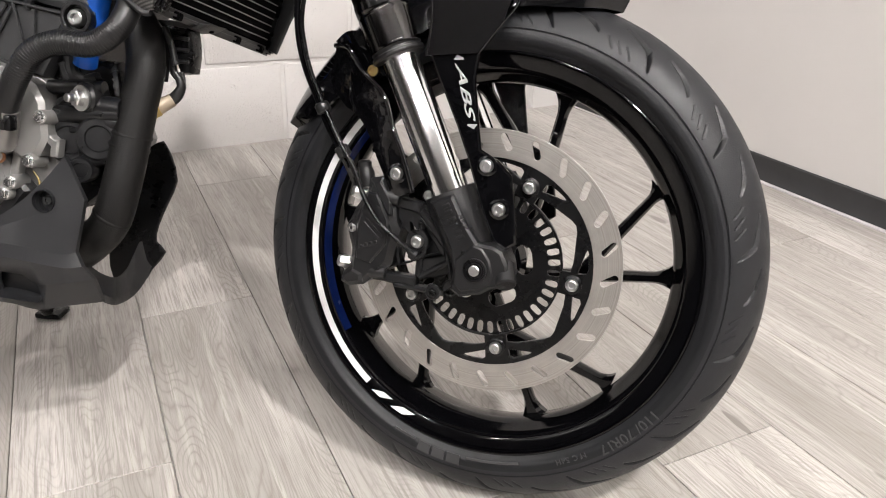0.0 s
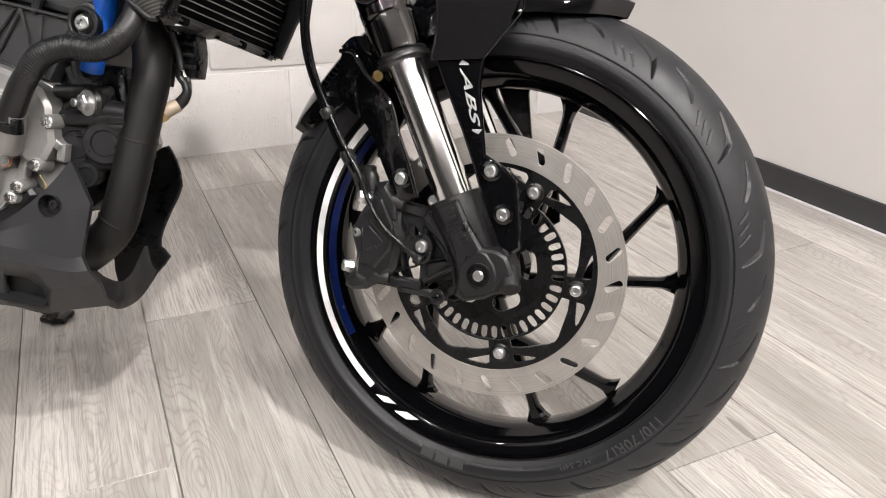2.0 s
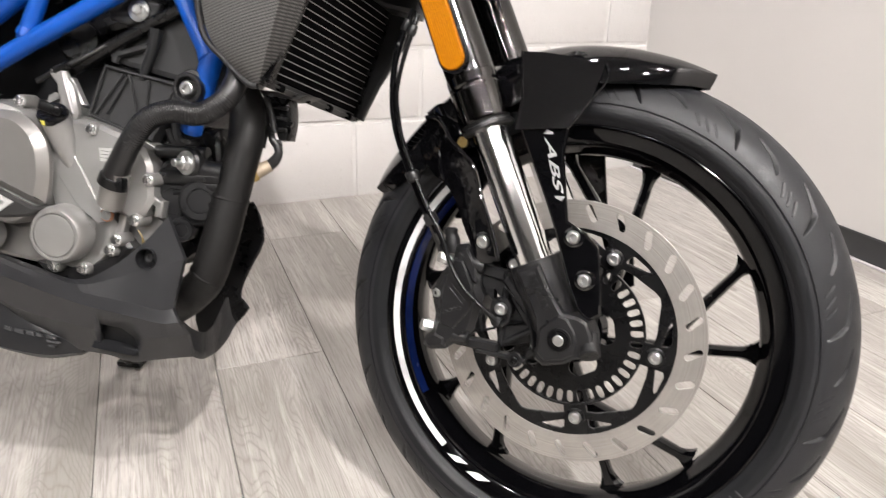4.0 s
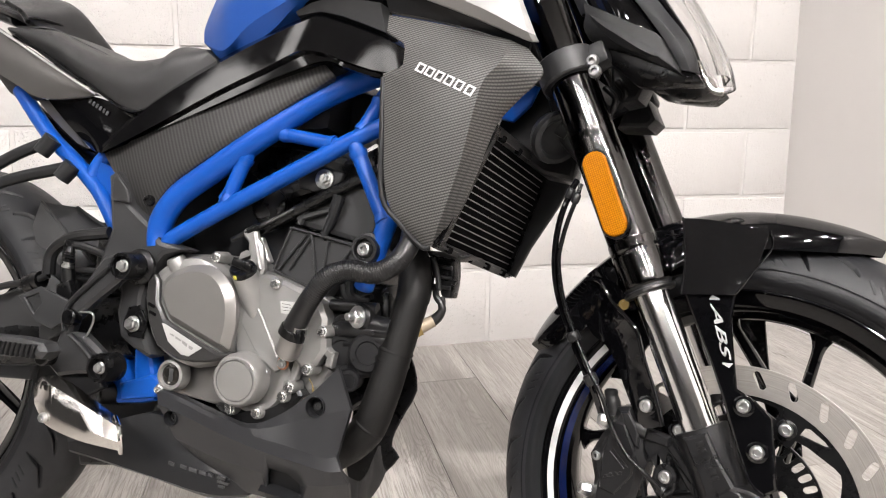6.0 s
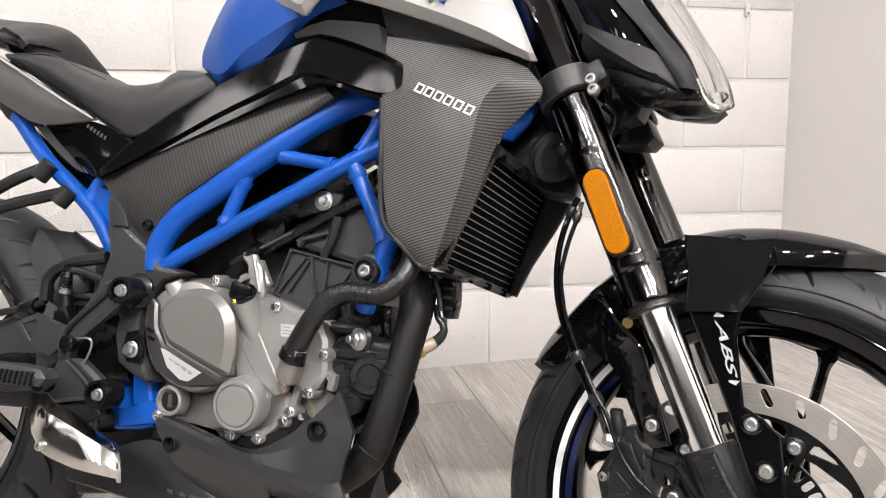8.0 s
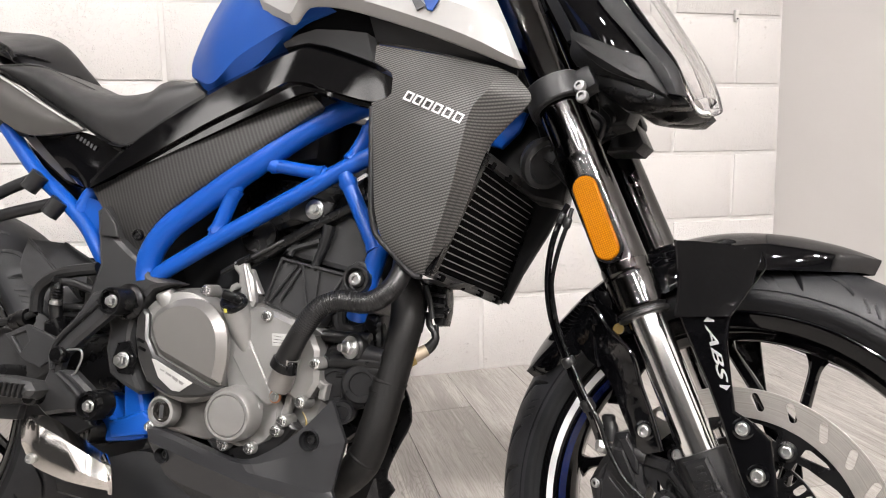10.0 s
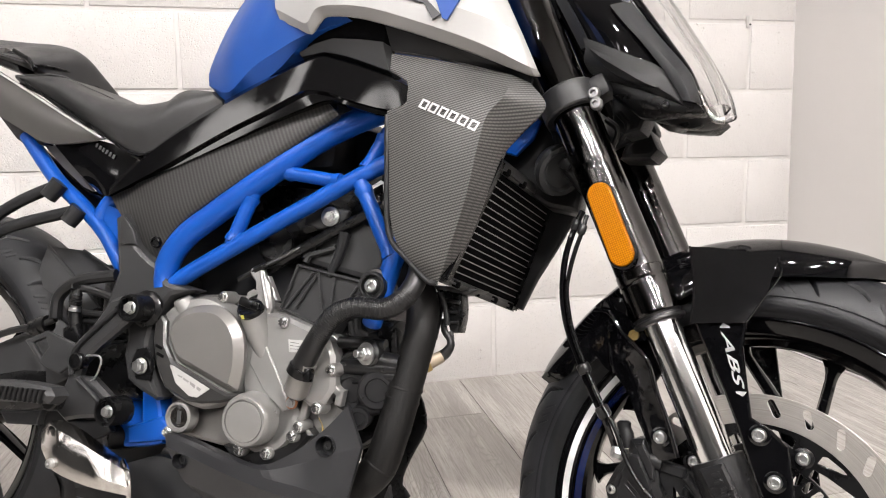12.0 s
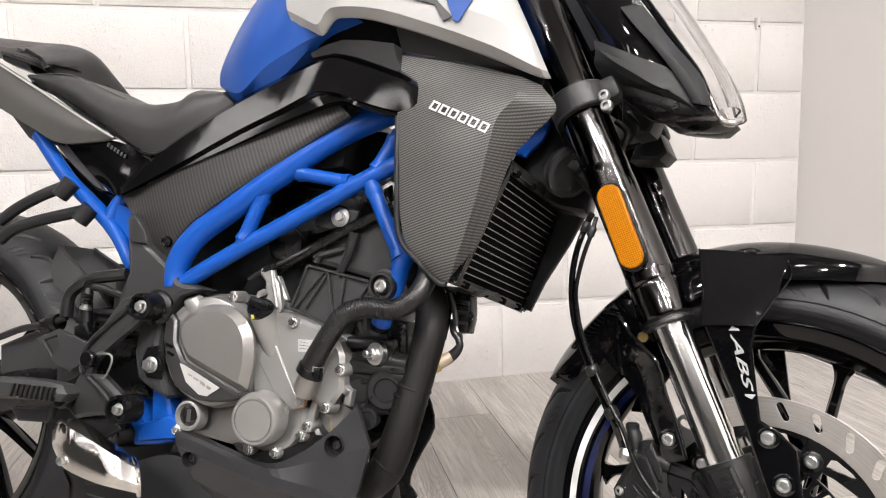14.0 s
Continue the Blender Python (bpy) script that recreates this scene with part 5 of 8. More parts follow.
part("lower_bracket", plate([(-0.796, -0.120, 0.077), (-0.780, -0.120, 0.076), (-0.771, -0.120, 0.055), (-0.762, -0.120, 0.047), (-0.756, -0.120, 0.051), (-0.760, -0.120, 0.091), (-0.732, -0.120, 0.094), (-0.720, -0.120, 0.055), (-0.719, -0.120, 0.028), (-0.741, -0.120, 0.022), (-0.780, -0.120, 0.017), (-0.791, -0.120, 0.029)], 0.05, 0.006, y=-0.122), BLUE, trellis, "blue lower frame bracket")
part("bracket_bush", lathe([(-0.02, 0.0165), (0.012, 0.0165), (0.014, 0.0145), (0.014, 0.004), (0.012, 0.0035)], [(-0.797, -0.122, 0.030)][0], (-0.45, -0.9, 0), 24), BLACK_SATIN, trellis)
part("bracket_web", plate([(-0.774, -0.128, 0.045), (-0.721, -0.128, 0.063), (-0.708, -0.128, 0.057), (-0.707, -0.128, 0.035), (-0.768, -0.128, 0.024)], 0.012, 0.004, y=-0.128), BLUE, trellis)

# ---- side plate and pillion hanger ----
plate_pts = [(-0.813, -0.140, 0.317), (-0.801, -0.140, 0.324), (-0.786, -0.140, 0.307), (-0.773, -0.140, 0.282), (-0.750, -0.140, 0.265), (-0.735, -0.140, 0.256), (-0.716, -0.140, 0.235), (-0.676, -0.140, 0.226), (-0.710, -0.140, 0.216), (-0.731, -0.140, 0.192), (-0.738, -0.140, 0.159), (-0.736, -0.140, 0.130), (-0.713, -0.140, 0.089), (-0.721, -0.140, 0.084), (-0.746, -0.140, 0.094), (-0.768, -0.140, 0.107), (-0.777, -0.140, 0.138), (-0.775, -0.140, 0.164), (-0.780, -0.140, 0.178), (-0.816, -0.140, 0.199), (-0.800, -0.140, 0.245)]
side_plate = body("side_plate", plate(plate_pts, 0.035, 0.007, y=-0.142), GREY_PLASTIC, "matte black swingarm pivot plate")
part("plate_tip", plate([(-0.800, -0.146, 0.311), (-0.793, -0.146, 0.318), (-0.774, -0.146, 0.299), (-0.768, -0.146, 0.281), (-0.796, -0.146, 0.283)], 0.006, 0.002, y=-0.147), GREY_CAST, side_plate)
part("collar", lathe([(-0.036, 0.0235), (-0.032, 0.0235), (-0.030, 0.0215), (-0.028, 0.0178), (-0.002, 0.0172), (0.0, 0.0162), (0.0, 0.0132), (-0.004, 0.0126), (-0.006, 0.0122), (-0.006, 0.003)], [(-0.742, -0.180, 0.199)][0], segs=32), BLACK_SATIN, side_plate)
bolt(side_plate, [(-0.742, -0.1745, 0.199)][0], 0.0066, head="hex")
bolt(side_plate, [(-0.743, -0.146, 0.126)][0], 0.0084, head="hex")
# raised black patch set on the plate in place of a sunken recess
part("recess", plate([(-0.754, -0.146, 0.147), (-0.737, -0.146, 0.151), (-0.724, -0.146, 0.131), (-0.728, -0.146, 0.108), (-0.750, -0.146, 0.109), (-0.762, -0.146, 0.125)], 0.003, 0.001, y=-0.1445), BLACK_SATIN, side_plate)
hanger = body("footrest_hanger", plate([(-0.779, -0.172, 0.208), (-0.758, -0.172, 0.215), (-0.735, -0.172, 0.202), (-0.742, -0.172, 0.186), (-0.791, -0.172, 0.147), (-0.814, -0.172, 0.125), (-0.819, -0.172, 0.109), (-0.798, -0.172, 0.109), (-0.753, -0.172, 0.079), (-0.746, -0.172, 0.064), (-0.765, -0.172, 0.053), (-0.782, -0.172, 0.060), (-0.808, -0.172, 0.057), (-0.835, -0.172, 0.051), (-0.852, -0.172, 0.063), (-0.848, -0.172, 0.079), (-0.837, -0.172, 0.107), (-0.839, -0.172, 0.136), (-0.821, -0.172, 0.153)], 0.018, 0.0045, y=-0.172, res=0), GREY_PLASTIC, "black cast footrest hanger")
part("rib", tube([(-0.763, -0.174, 0.197), (-0.812, -0.174, 0.156), (-0.828, -0.174, 0.133), (-0.826, -0.174, 0.110)], 0.004, 8, 3), BLACK_MATTE, hanger)
part("rib", tube([(-0.814, -0.174, 0.105), (-0.790, -0.174, 0.090), (-0.767, -0.174, 0.071)], 0.004, 8, 3), BLACK_MATTE, hanger)
part("boss", lathe([(-0.03, 0.0185), (-0.004, 0.018), (0.0, 0.017), (0.0, 0.0138), (-0.007, 0.0132), (-0.007, 0.003)], [(-0.756, -0.186, 0.071)][0], segs=28), BLACK_SATIN, hanger)
bolt(hanger, [(-0.757, -0.1795, 0.0705)][0], 0.0062, head="hex")
part("spring_stop", lathe([(0, 0.011), (0.012, 0.011), (0.014, 0.009)], [(-0.819, -0.165, 0.128)][0], segs=20), BLACK_SATIN, hanger)
part("return_spring", tube([(-0.811, -0.170, 0.135), (-0.789, -0.170, 0.136), (-0.785, -0.170, 0.126), (-0.793, -0.170, 0.107), (-0.803, -0.170, 0.103)], 0.0014, 8, 5), ZINC, hanger, "bent steel spring")
part("master_cylinder", tube([(-0.860, -0.140, 0.162), (-0.867, -0.140, 0.192), (-0.868, -0.140, 0.218)], [0.009, 0.009, 0.007], 14, 1), BLACK_SATIN, hanger)
part("cylinder_nut", lathe([(0, 0.0078), (0.004, 0.0078), (0.0045, 0.0062), (0.007, 0.0062), (0.0075, 0.0076), (0.0095, 0.0076)], [(-0.862, -0.145, 0.190)][0], (0.15, 0, 1), 16), ZINC, hanger, "bare zinc collar")
part("bellows", lathe([(0.0, 0.0072), (0.002, 0.0086), (0.004, 0.007), (0.006, 0.0084), (0.008, 0.0066), (0.01, 0.0078), (0.012, 0.006), (0.014, 0.007), (0.018, 0.005), (0.027, 0.0045)], [(-0.860, -0.147, 0.198)][0], (0.15, 0, 1), 16), BLACK_SATIN, hanger, "ribbed rubber bellows")
part("banjo_bolt", lathe([(0, 0.0062), (0.006, 0.0062), (0.007, 0.005)], [(-0.860, -0.149, 0.220)][0], (0.15, 0, 1), 6), BLACK_SATIN, hanger)
part("lower_master", plate([(-0.875, -0.150, 0.167), (-0.854, -0.150, 0.174), (-0.841, -0.150, 0.152), (-0.855, -0.150, 0.140), (-0.874, -0.150, 0.150)], 0.02, 0.004, y=-0.15), BLACK_SATIN, hanger)
part("heel_guard", plate([(-0.919, -0.175, 0.148), (-0.882, -0.175, 0.163), (-0.832, -0.175, 0.149), (-0.831, -0.175, 0.124), (-0.854, -0.175, 0.109), (-0.882, -0.175, 0.116), (-0.899, -0.175, 0.130)], 0.006, 0.002, [flat([(-0.904, -0.175, 0.146), (-0.883, -0.175, 0.154), (-0.876, -0.175, 0.142), (-0.887, -0.175, 0.128)])], y=-0.168), GREY_PLASTIC, hanger)
lines = [[(-0.899, -0.140, 0.179), (-0.896, -0.140, 0.210), (-0.864, -0.140, 0.231), (-0.811, -0.130, 0.241)], [(-0.858, -0.145, 0.221), (-0.838, -0.140, 0.219), (-0.795, -0.130, 0.206)], [(-0.863, -0.130, 0.188), (-0.829, -0.120, 0.187), (-0.809, -0.110, 0.187)], [(-1.005, -0.150, 0.144), (-0.965, -0.150, 0.158), (-0.920, -0.145, 0.168), (-0.899, -0.140, 0.178)], [(-0.862, -0.125, 0.177), (-0.832, -0.120, 0.177), (-0.807, -0.110, 0.176)]]
for pts, r in zip(lines, (0.0085, 0.0055, 0.005, 0.005, 0.004)):
    body("rear_hose", tube(pts, r, 10, 5), HOSE, "black rear brake hose")
for p in [(-0.918, -0.140, 0.169), (-0.927, -0.140, 0.165)]:
    body("hose_clip", lathe([(-0.008, 0.012), (0.008, 0.012)], p, (1, 0, 0.2), 14), BLACK_SATIN)

# footrest: pegs with rubber ribs
peg = body("footrest", plate([(-0.930, -0.230, 0.098), (-0.893, -0.230, 0.101), (-0.845, -0.230, 0.102), (-0.803, -0.230, 0.099), (-0.794, -0.230, 0.089), (-0.803, -0.230, 0.079), (-0.841, -0.230, 0.078), (-0.925, -0.230, 0.073)], 0.032, 0.006, y=-0.232, res=0), GREY_PLASTIC, "black ribbed rider footrest")
for k in range(9):
    a, b = [(-0.872, -0.232, 0.096), (-0.876, -0.232, 0.080)]
    step = Vector([(-0.864, -0.232, 0.096)][0]) - Vector([(-0.872, -0.232, 0.096)][0])
    part("rib", bar(Vector(a) + step * k, Vector(b) + step * k, 0.0034, 0.008, -0.236, chamfer=0.001), HOSE, peg)
part("hinge", lathe([(0, 0.014), (0.012, 0.0135), (0.014, 0.011)], [(-0.829, -0.190, 0.080)][0], segs=20), BLACK_SATIN, peg)
bolt(peg, [(-0.814, -0.203, 0.083)][0], 0.0075, material=BLACK_SATIN)
part("under_guard", plate([(-0.913, -0.200, 0.059), (-0.843, -0.200, 0.066), (-0.847, -0.200, 0.047), (-0.899, -0.200, 0.044)], 0.012, 0.003, y=-0.2), BLACK_MATTE, peg)

# pillion footrest hangers
for pts, tip in (([(-1.045, -0.140, 0.308), (-1.020, -0.135, 0.328), (-0.985, -0.130, 0.347), (-0.947, -0.120, 0.365)], [(-0.953, -0.125, 0.348), (-0.938, -0.120, 0.370)]),
                 ([(-1.040, -0.140, 0.281), (-1.018, -0.138, 0.298), (-0.980, -0.130, 0.312), (-0.909, -0.120, 0.329)], [(-0.911, -0.125, 0.312), (-0.897, -0.120, 0.333)])):
    h = body("pillion_hanger", tube(pts, 0.0085, 12, 5), BLACK_MATTE, "black bent pillion footrest tube")
    part("lug", tube(tip, [0.012, 0.013], 14, 1), BLACK_MATTE, h)

# ---- tank, side covers, seat, tail ----
def shell(rows, nu=4, nv=4, crease=False):
    """A solid whose right side is given row by row (from the rear), from the lower edge up to the middle plane."""
    rows = [[Vector(p) for p in r] for r in rows]
    full = [r + [Vector((p.x, -p.y, p.z)) for p in r[-2::-1]] for r in rows]
    dense = [[r[0]] + smooth_line(r[1:-1], nu) + [r[-1]] if crease else smooth_line(r, nu) for r in full]
    cols = [smooth_line([r[i] for r in dense], nv) for i in range(len(dense[0]))]
    bm = bmesh.new()
    g = [[bm.verts.new(p) for p in c] for c in cols]
    w, h = len(g), len(g[0])
    for i in range(w - 1):
        for j in range(h - 1):
            bm.faces.new((g[i][j], g[i + 1][j], g[i + 1][j + 1], g[i][j + 1]))
    if crease:
        folds = {frozenset((g[i][j], g[i][j + 1])) for i in (1, w - 2) for j in range(h - 1)}
        for e in bm.edges:
            e.smooth = frozenset(e.verts) not in folds
    bm.faces.new([g[i][0] for i in range(w)])
    bm.faces.new([g[i][h - 1] for i in range(w - 1, -1, -1)])
    for j in range(h - 1):
        bm.faces.new((g[0][j], g[0][j + 1], g[w - 1][j + 1], g[w - 1][j]))
    bmesh.ops.recalc_face_normals(bm, faces=bm.faces)
    return bm


tank_rows = [[(-0.705, -0.100, 0.500), (-0.714, -0.099, 0.507), (-0.721, -0.090, 0.537), (-0.701, -0.080, 0.604), (-0.679, -0.055, 0.667)],
             [(-0.670, -0.116, 0.479), (-0.661, -0.127, 0.486), (-0.660, -0.132, 0.545), (-0.645, -0.118, 0.608), (-0.650, -0.066, 0.683)],
             [(-0.631, -0.124, 0.491), (-0.619, -0.139, 0.512), (-0.612, -0.143, 0.560), (-0.598, -0.127, 0.622), (-0.618, -0.070, 0.712)],
             [(-0.588, -0.132, 0.507), (-0.580, -0.147, 0.528), (-0.575, -0.151, 0.572), (-0.570, -0.132, 0.636), (-0.596, -0.070, 0.732)],
             [(-0.531, -0.142, 0.545), (-0.530, -0.150, 0.547), (-0.523, -0.155, 0.588), (-0.524, -0.135, 0.649), (-0.558, -0.070, 0.749)],
             [(-0.437, -0.140, 0.557), (-0.432, -0.150, 0.561), (-0.434, -0.155, 0.608), (-0.445, -0.130, 0.664), (-0.474, -0.070, 0.754)],
             [(-0.356, -0.120, 0.539), (-0.352, -0.135, 0.553), (-0.360, -0.140, 0.600), (-0.375, -0.110, 0.666), (-0.396, -0.060, 0.733)]]
tank_rows = [r + [(r[-1][0], 0.0, r[-1][2] + 0.012)] for r in tank_rows]
tank = body("tank", shell(tank_rows, crease=True), BLUE_TANK, "matte blue fuel tank with silver side covers")
cover_rows = [[(-0.580, -0.150, 0.685), (-0.550, -0.158, 0.681), (-0.524, -0.165, 0.674), (-0.505, -0.168, 0.670), (-0.482, -0.170, 0.666), (-0.429, -0.174, 0.655), (-0.365, -0.176, 0.631), (-0.326, -0.172, 0.608), (-0.303, -0.160, 0.597), (-0.297, -0.150, 0.595)],
              [(-0.583, -0.156, 0.596), (-0.553, -0.165, 0.590), (-0.527, -0.172, 0.588), (-0.507, -0.178, 0.586), (-0.484, -0.182, 0.585), (-0.428, -0.187, 0.575), (-0.356, -0.190, 0.554), (-0.302, -0.188, 0.534), (-0.268, -0.176, 0.520), (-0.260, -0.163, 0.519)],
              [(-0.580, -0.156, 0.580), (-0.550, -0.163, 0.563), (-0.527, -0.168, 0.552), (-0.512, -0.176, 0.564), (-0.491, -0.180, 0.566), (-0.437, -0.185, 0.556), (-0.363, -0.187, 0.529), (-0.299, -0.184, 0.503), (-0.255, -0.172, 0.482), (-0.243, -0.158, 0.480)],
              [(-0.575, -0.150, 0.565), (-0.548, -0.155, 0.553), (-0.526, -0.158, 0.543), (-0.509, -0.165, 0.556), (-0.494, -0.168, 0.559), (-0.449, -0.172, 0.550), (-0.370, -0.174, 0.522), (-0.304, -0.170, 0.496), (-0.254, -0.160, 0.476), (-0.241, -0.152, 0.476)],
              [(-0.586, -0.134, 0.572), (-0.558, -0.139, 0.559), (-0.535, -0.142, 0.550), (-0.518, -0.149, 0.563), (-0.503, -0.152, 0.566), (-0.458, -0.156, 0.557), (-0.377, -0.158, 0.528), (-0.309, -0.154, 0.501), (-0.258, -0.144, 0.481), (-0.245, -0.136, 0.481)]]
tank_cover = part("tank_cover", sheet(cover_rows, 0.004, 3, 1), SILVER, tank, "silver white tank side cover")
tank_cover.data.set_sharp_from_angle(angle=radians(18))
part("dark_mark", plate([(-0.407, -0.190, 0.566), (-0.374, -0.190, 0.568), (-0.345, -0.190, 0.537), (-0.355, -0.190, 0.532), (-0.366, -0.190, 0.552), (-0.384, -0.190, 0.558)], 0.002, 0.0003, y=-0.1915), GREY_INK, tank_cover, "dark printed tank mark")
part("blue_mark", plate([(-0.355, -0.190, 0.562), (-0.318, -0.190, 0.561), (-0.337, -0.190, 0.530), (-0.343, -0.190, 0.532)], 0.002, 0.0003, y=-0.1925), BLUE_TANK, tank_cover, "blue printed wedge")
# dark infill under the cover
# upper face in the gap: its shade is put in as a black sheet
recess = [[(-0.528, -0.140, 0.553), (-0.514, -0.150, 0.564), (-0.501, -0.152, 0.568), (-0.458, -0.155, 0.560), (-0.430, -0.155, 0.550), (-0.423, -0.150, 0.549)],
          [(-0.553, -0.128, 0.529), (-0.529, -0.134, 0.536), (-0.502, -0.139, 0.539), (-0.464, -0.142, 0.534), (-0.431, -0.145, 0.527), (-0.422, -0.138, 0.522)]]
infill = [[(-0.553, -0.128, 0.529), (-0.529, -0.134, 0.536), (-0.502, -0.139, 0.539), (-0.464, -0.142, 0.534), (-0.431, -0.145, 0.527), (-0.422, -0.138, 0.522)],
          [(-0.553, -0.136, 0.529), (-0.529, -0.142, 0.536), (-0.502, -0.147, 0.539), (-0.464, -0.150, 0.534), (-0.431, -0.153, 0.527), (-0.422, -0.146, 0.522)],
          [(-0.551, -0.134, 0.524), (-0.516, -0.139, 0.526), (-0.486, -0.143, 0.518), (-0.457, -0.146, 0.507), (-0.423, -0.149, 0.493), (-0.421, -0.143, 0.498)],
          [(-0.551, -0.114, 0.520), (-0.516, -0.119, 0.522), (-0.486, -0.123, 0.514), (-0.457, -0.126, 0.503), (-0.423, -0.129, 0.489), (-0.421, -0.123, 0.494)]]
infill_panel = body("tank_infill", sheet(infill, 0.008, 1, 1), GREY_PLASTIC, "matte dark infill panel")
part("recess", sheet(recess, 0.006, 1, 1), RADIATOR, infill_panel, "black sheet for the shade under the tank cover")
front_strip = [[(-0.430, -0.154, 0.549), (-0.377, -0.158, 0.529), (-0.308, -0.156, 0.501), (-0.251, -0.146, 0.476)],
               [(-0.422, -0.146, 0.519), (-0.364, -0.150, 0.505), (-0.303, -0.148, 0.488), (-0.254, -0.138, 0.472)]]
part("front_strip", sheet(front_strip, 0.008, 4, 1), BLACK_MATTE, infill_panel, "black strip under the tank cover")

# gloss black side fairing, a long boomerang
band = [[(-0.860, -0.114, 0.351), (-0.769, -0.118, 0.379), (-0.659, -0.123, 0.415), (-0.589, -0.126, 0.441), (-0.542, -0.129, 0.456), (-0.518, -0.130, 0.463), (-0.500, -0.131, 0.463), (-0.478, -0.132, 0.455), (-0.428, -0.134, 0.442), (-0.400, -0.136, 0.449)],
        [(-0.846, -0.128, 0.349), (-0.758, -0.132, 0.377), (-0.651, -0.137, 0.415), (-0.582, -0.140, 0.441), (-0.536, -0.142, 0.456), (-0.513, -0.144, 0.462), (-0.494, -0.145, 0.462), (-0.471, -0.146, 0.453), (-0.422, -0.148, 0.439), (-0.393, -0.150, 0.446)],
        [(-0.842, -0.128, 0.349), (-0.764, -0.132, 0.380), (-0.657, -0.137, 0.425), (-0.589, -0.140, 0.451), (-0.544, -0.142, 0.468), (-0.522, -0.143, 0.472), (-0.498, -0.144, 0.469), (-0.474, -0.146, 0.459), (-0.422, -0.148, 0.444), (-0.393, -0.150, 0.448)],
        [(-0.833, -0.136, 0.348), (-0.760, -0.139, 0.379), (-0.654, -0.144, 0.427), (-0.587, -0.148, 0.453), (-0.542, -0.150, 0.472), (-0.522, -0.151, 0.474), (-0.496, -0.152, 0.469), (-0.471, -0.154, 0.459), (-0.419, -0.156, 0.444), (-0.389, -0.158, 0.446)],
        [(-0.834, -0.134, 0.354), (-0.756, -0.138, 0.414), (-0.652, -0.143, 0.465), (-0.576, -0.146, 0.497), (-0.530, -0.149, 0.512), (-0.510, -0.150, 0.515), (-0.486, -0.151, 0.508), (-0.460, -0.152, 0.499), (-0.413, -0.155, 0.480), (-0.391, -0.156, 0.469)],
        [(-0.854, -0.116, 0.362), (-0.774, -0.120, 0.423), (-0.668, -0.125, 0.475), (-0.590, -0.128, 0.507), (-0.543, -0.131, 0.523), (-0.523, -0.132, 0.526), (-0.498, -0.133, 0.519), (-0.471, -0.134, 0.510), (-0.423, -0.137, 0.490), (-0.400, -0.138, 0.479)]]
fairing = body("side_fairing", sheet(band, 0.005, 3, 1), BLACK_GLOSS, "gloss black side fairing")
fairing.data.set_sharp_from_angle(angle=radians(16))
wedge = [[(-0.973, -0.105, 0.430), (-0.890, -0.112, 0.433), (-0.812, -0.115, 0.412), (-0.769, -0.120, 0.400)], [(-0.933, -0.105, 0.396), (-0.879, -0.112, 0.389), (-0.830, -0.115, 0.388), (-0.793, -0.118, 0.387)], [(-0.882, -0.104, 0.357), (-0.865, -0.110, 0.353), (-0.856, -0.112, 0.353), (-0.845, -0.114, 0.356)]]
rear_wedge = body("seat_cover", sheet(wedge, 0.006, 4, 4), BLACK_GLOSS, "gloss black cover under the seat")
m0, m1 = [(-0.887, -0.114, 0.426), (-0.847, -0.114, 0.405)]
d = Vector(m1) - Vector(m0)
for k in range(6):
    part("mark_bar", box((0.0042, 0.0006, 0.006), Vector(m0) + d * (0.1 + 0.16 * k) + Vector((0, -0.0016, 0)), 0, Matrix.Rotation(-math.atan2(d.z, d.x), 3, "Y")), GREY_INK, rear_wedge)
body("seat_support", sheet([[(-1.007, -0.098, 0.437), (-0.976, -0.100, 0.430)], [(-0.963, -0.098, 0.400), (-0.936, -0.100, 0.396)], [(-0.917, -0.098, 0.368), (-0.897, -0.100, 0.361)]], 0.006, 3, 3), TAIL_GREY, "dark grey seat support")
body("seat_buckle", sheet([[(-0.811, -0.128, 0.405), (-0.775, -0.130, 0.400), (-0.758, -0.130, 0.413)], [(-0.800, -0.126, 0.400), (-0.776, -0.130, 0.384), (-0.766, -0.130, 0.384)]], 0.006, 3, 3), BLACK_GLOSS)

# ribbed carbon side panel
panel = [[(-0.847, -0.120, 0.354), (-0.760, -0.128, 0.382), (-0.672, -0.130, 0.413), (-0.590, -0.128, 0.441), (-0.512, -0.126, 0.464)],
         [(-0.822, -0.124, 0.326), (-0.746, -0.134, 0.343), (-0.667, -0.136, 0.371), (-0.592, -0.132, 0.402), (-0.502, -0.126, 0.455)],
         [(-0.798, -0.126, 0.306), (-0.736, -0.136, 0.315), (-0.673, -0.136, 0.343), (-0.604, -0.130, 0.382), (-0.499, -0.122, 0.451)],
         [(-0.786, -0.126, 0.286), (-0.745, -0.132, 0.285), (-0.709, -0.130, 0.312), (-0.620, -0.124, 0.373), (-0.503, -0.118, 0.447)],
         [(-0.764, -0.124, 0.266), (-0.742, -0.127, 0.264), (-0.731, -0.126, 0.290), (-0.626, -0.120, 0.368), (-0.509, -0.114, 0.444)]]
body("panel_backing", plate([(-0.856, -0.112, 0.353), (-0.668, -0.112, 0.424), (-0.528, -0.112, 0.469), (-0.509, -0.112, 0.447), (-0.619, -0.112, 0.377), (-0.723, -0.112, 0.312), (-0.751, -0.112, 0.268), (-0.774, -0.112, 0.270), (-0.808, -0.112, 0.308)], 0.02, 0.003, y=-0.112), BLACK_MATTE, "black plastic behind the side panel")
side_panel = body("side_panel", sheet(panel, 0.005, 5, 4), RIBBED, "dark ribbed carbon look side panel")
ring_at = [(-0.747, -0.136, 0.286)][0]
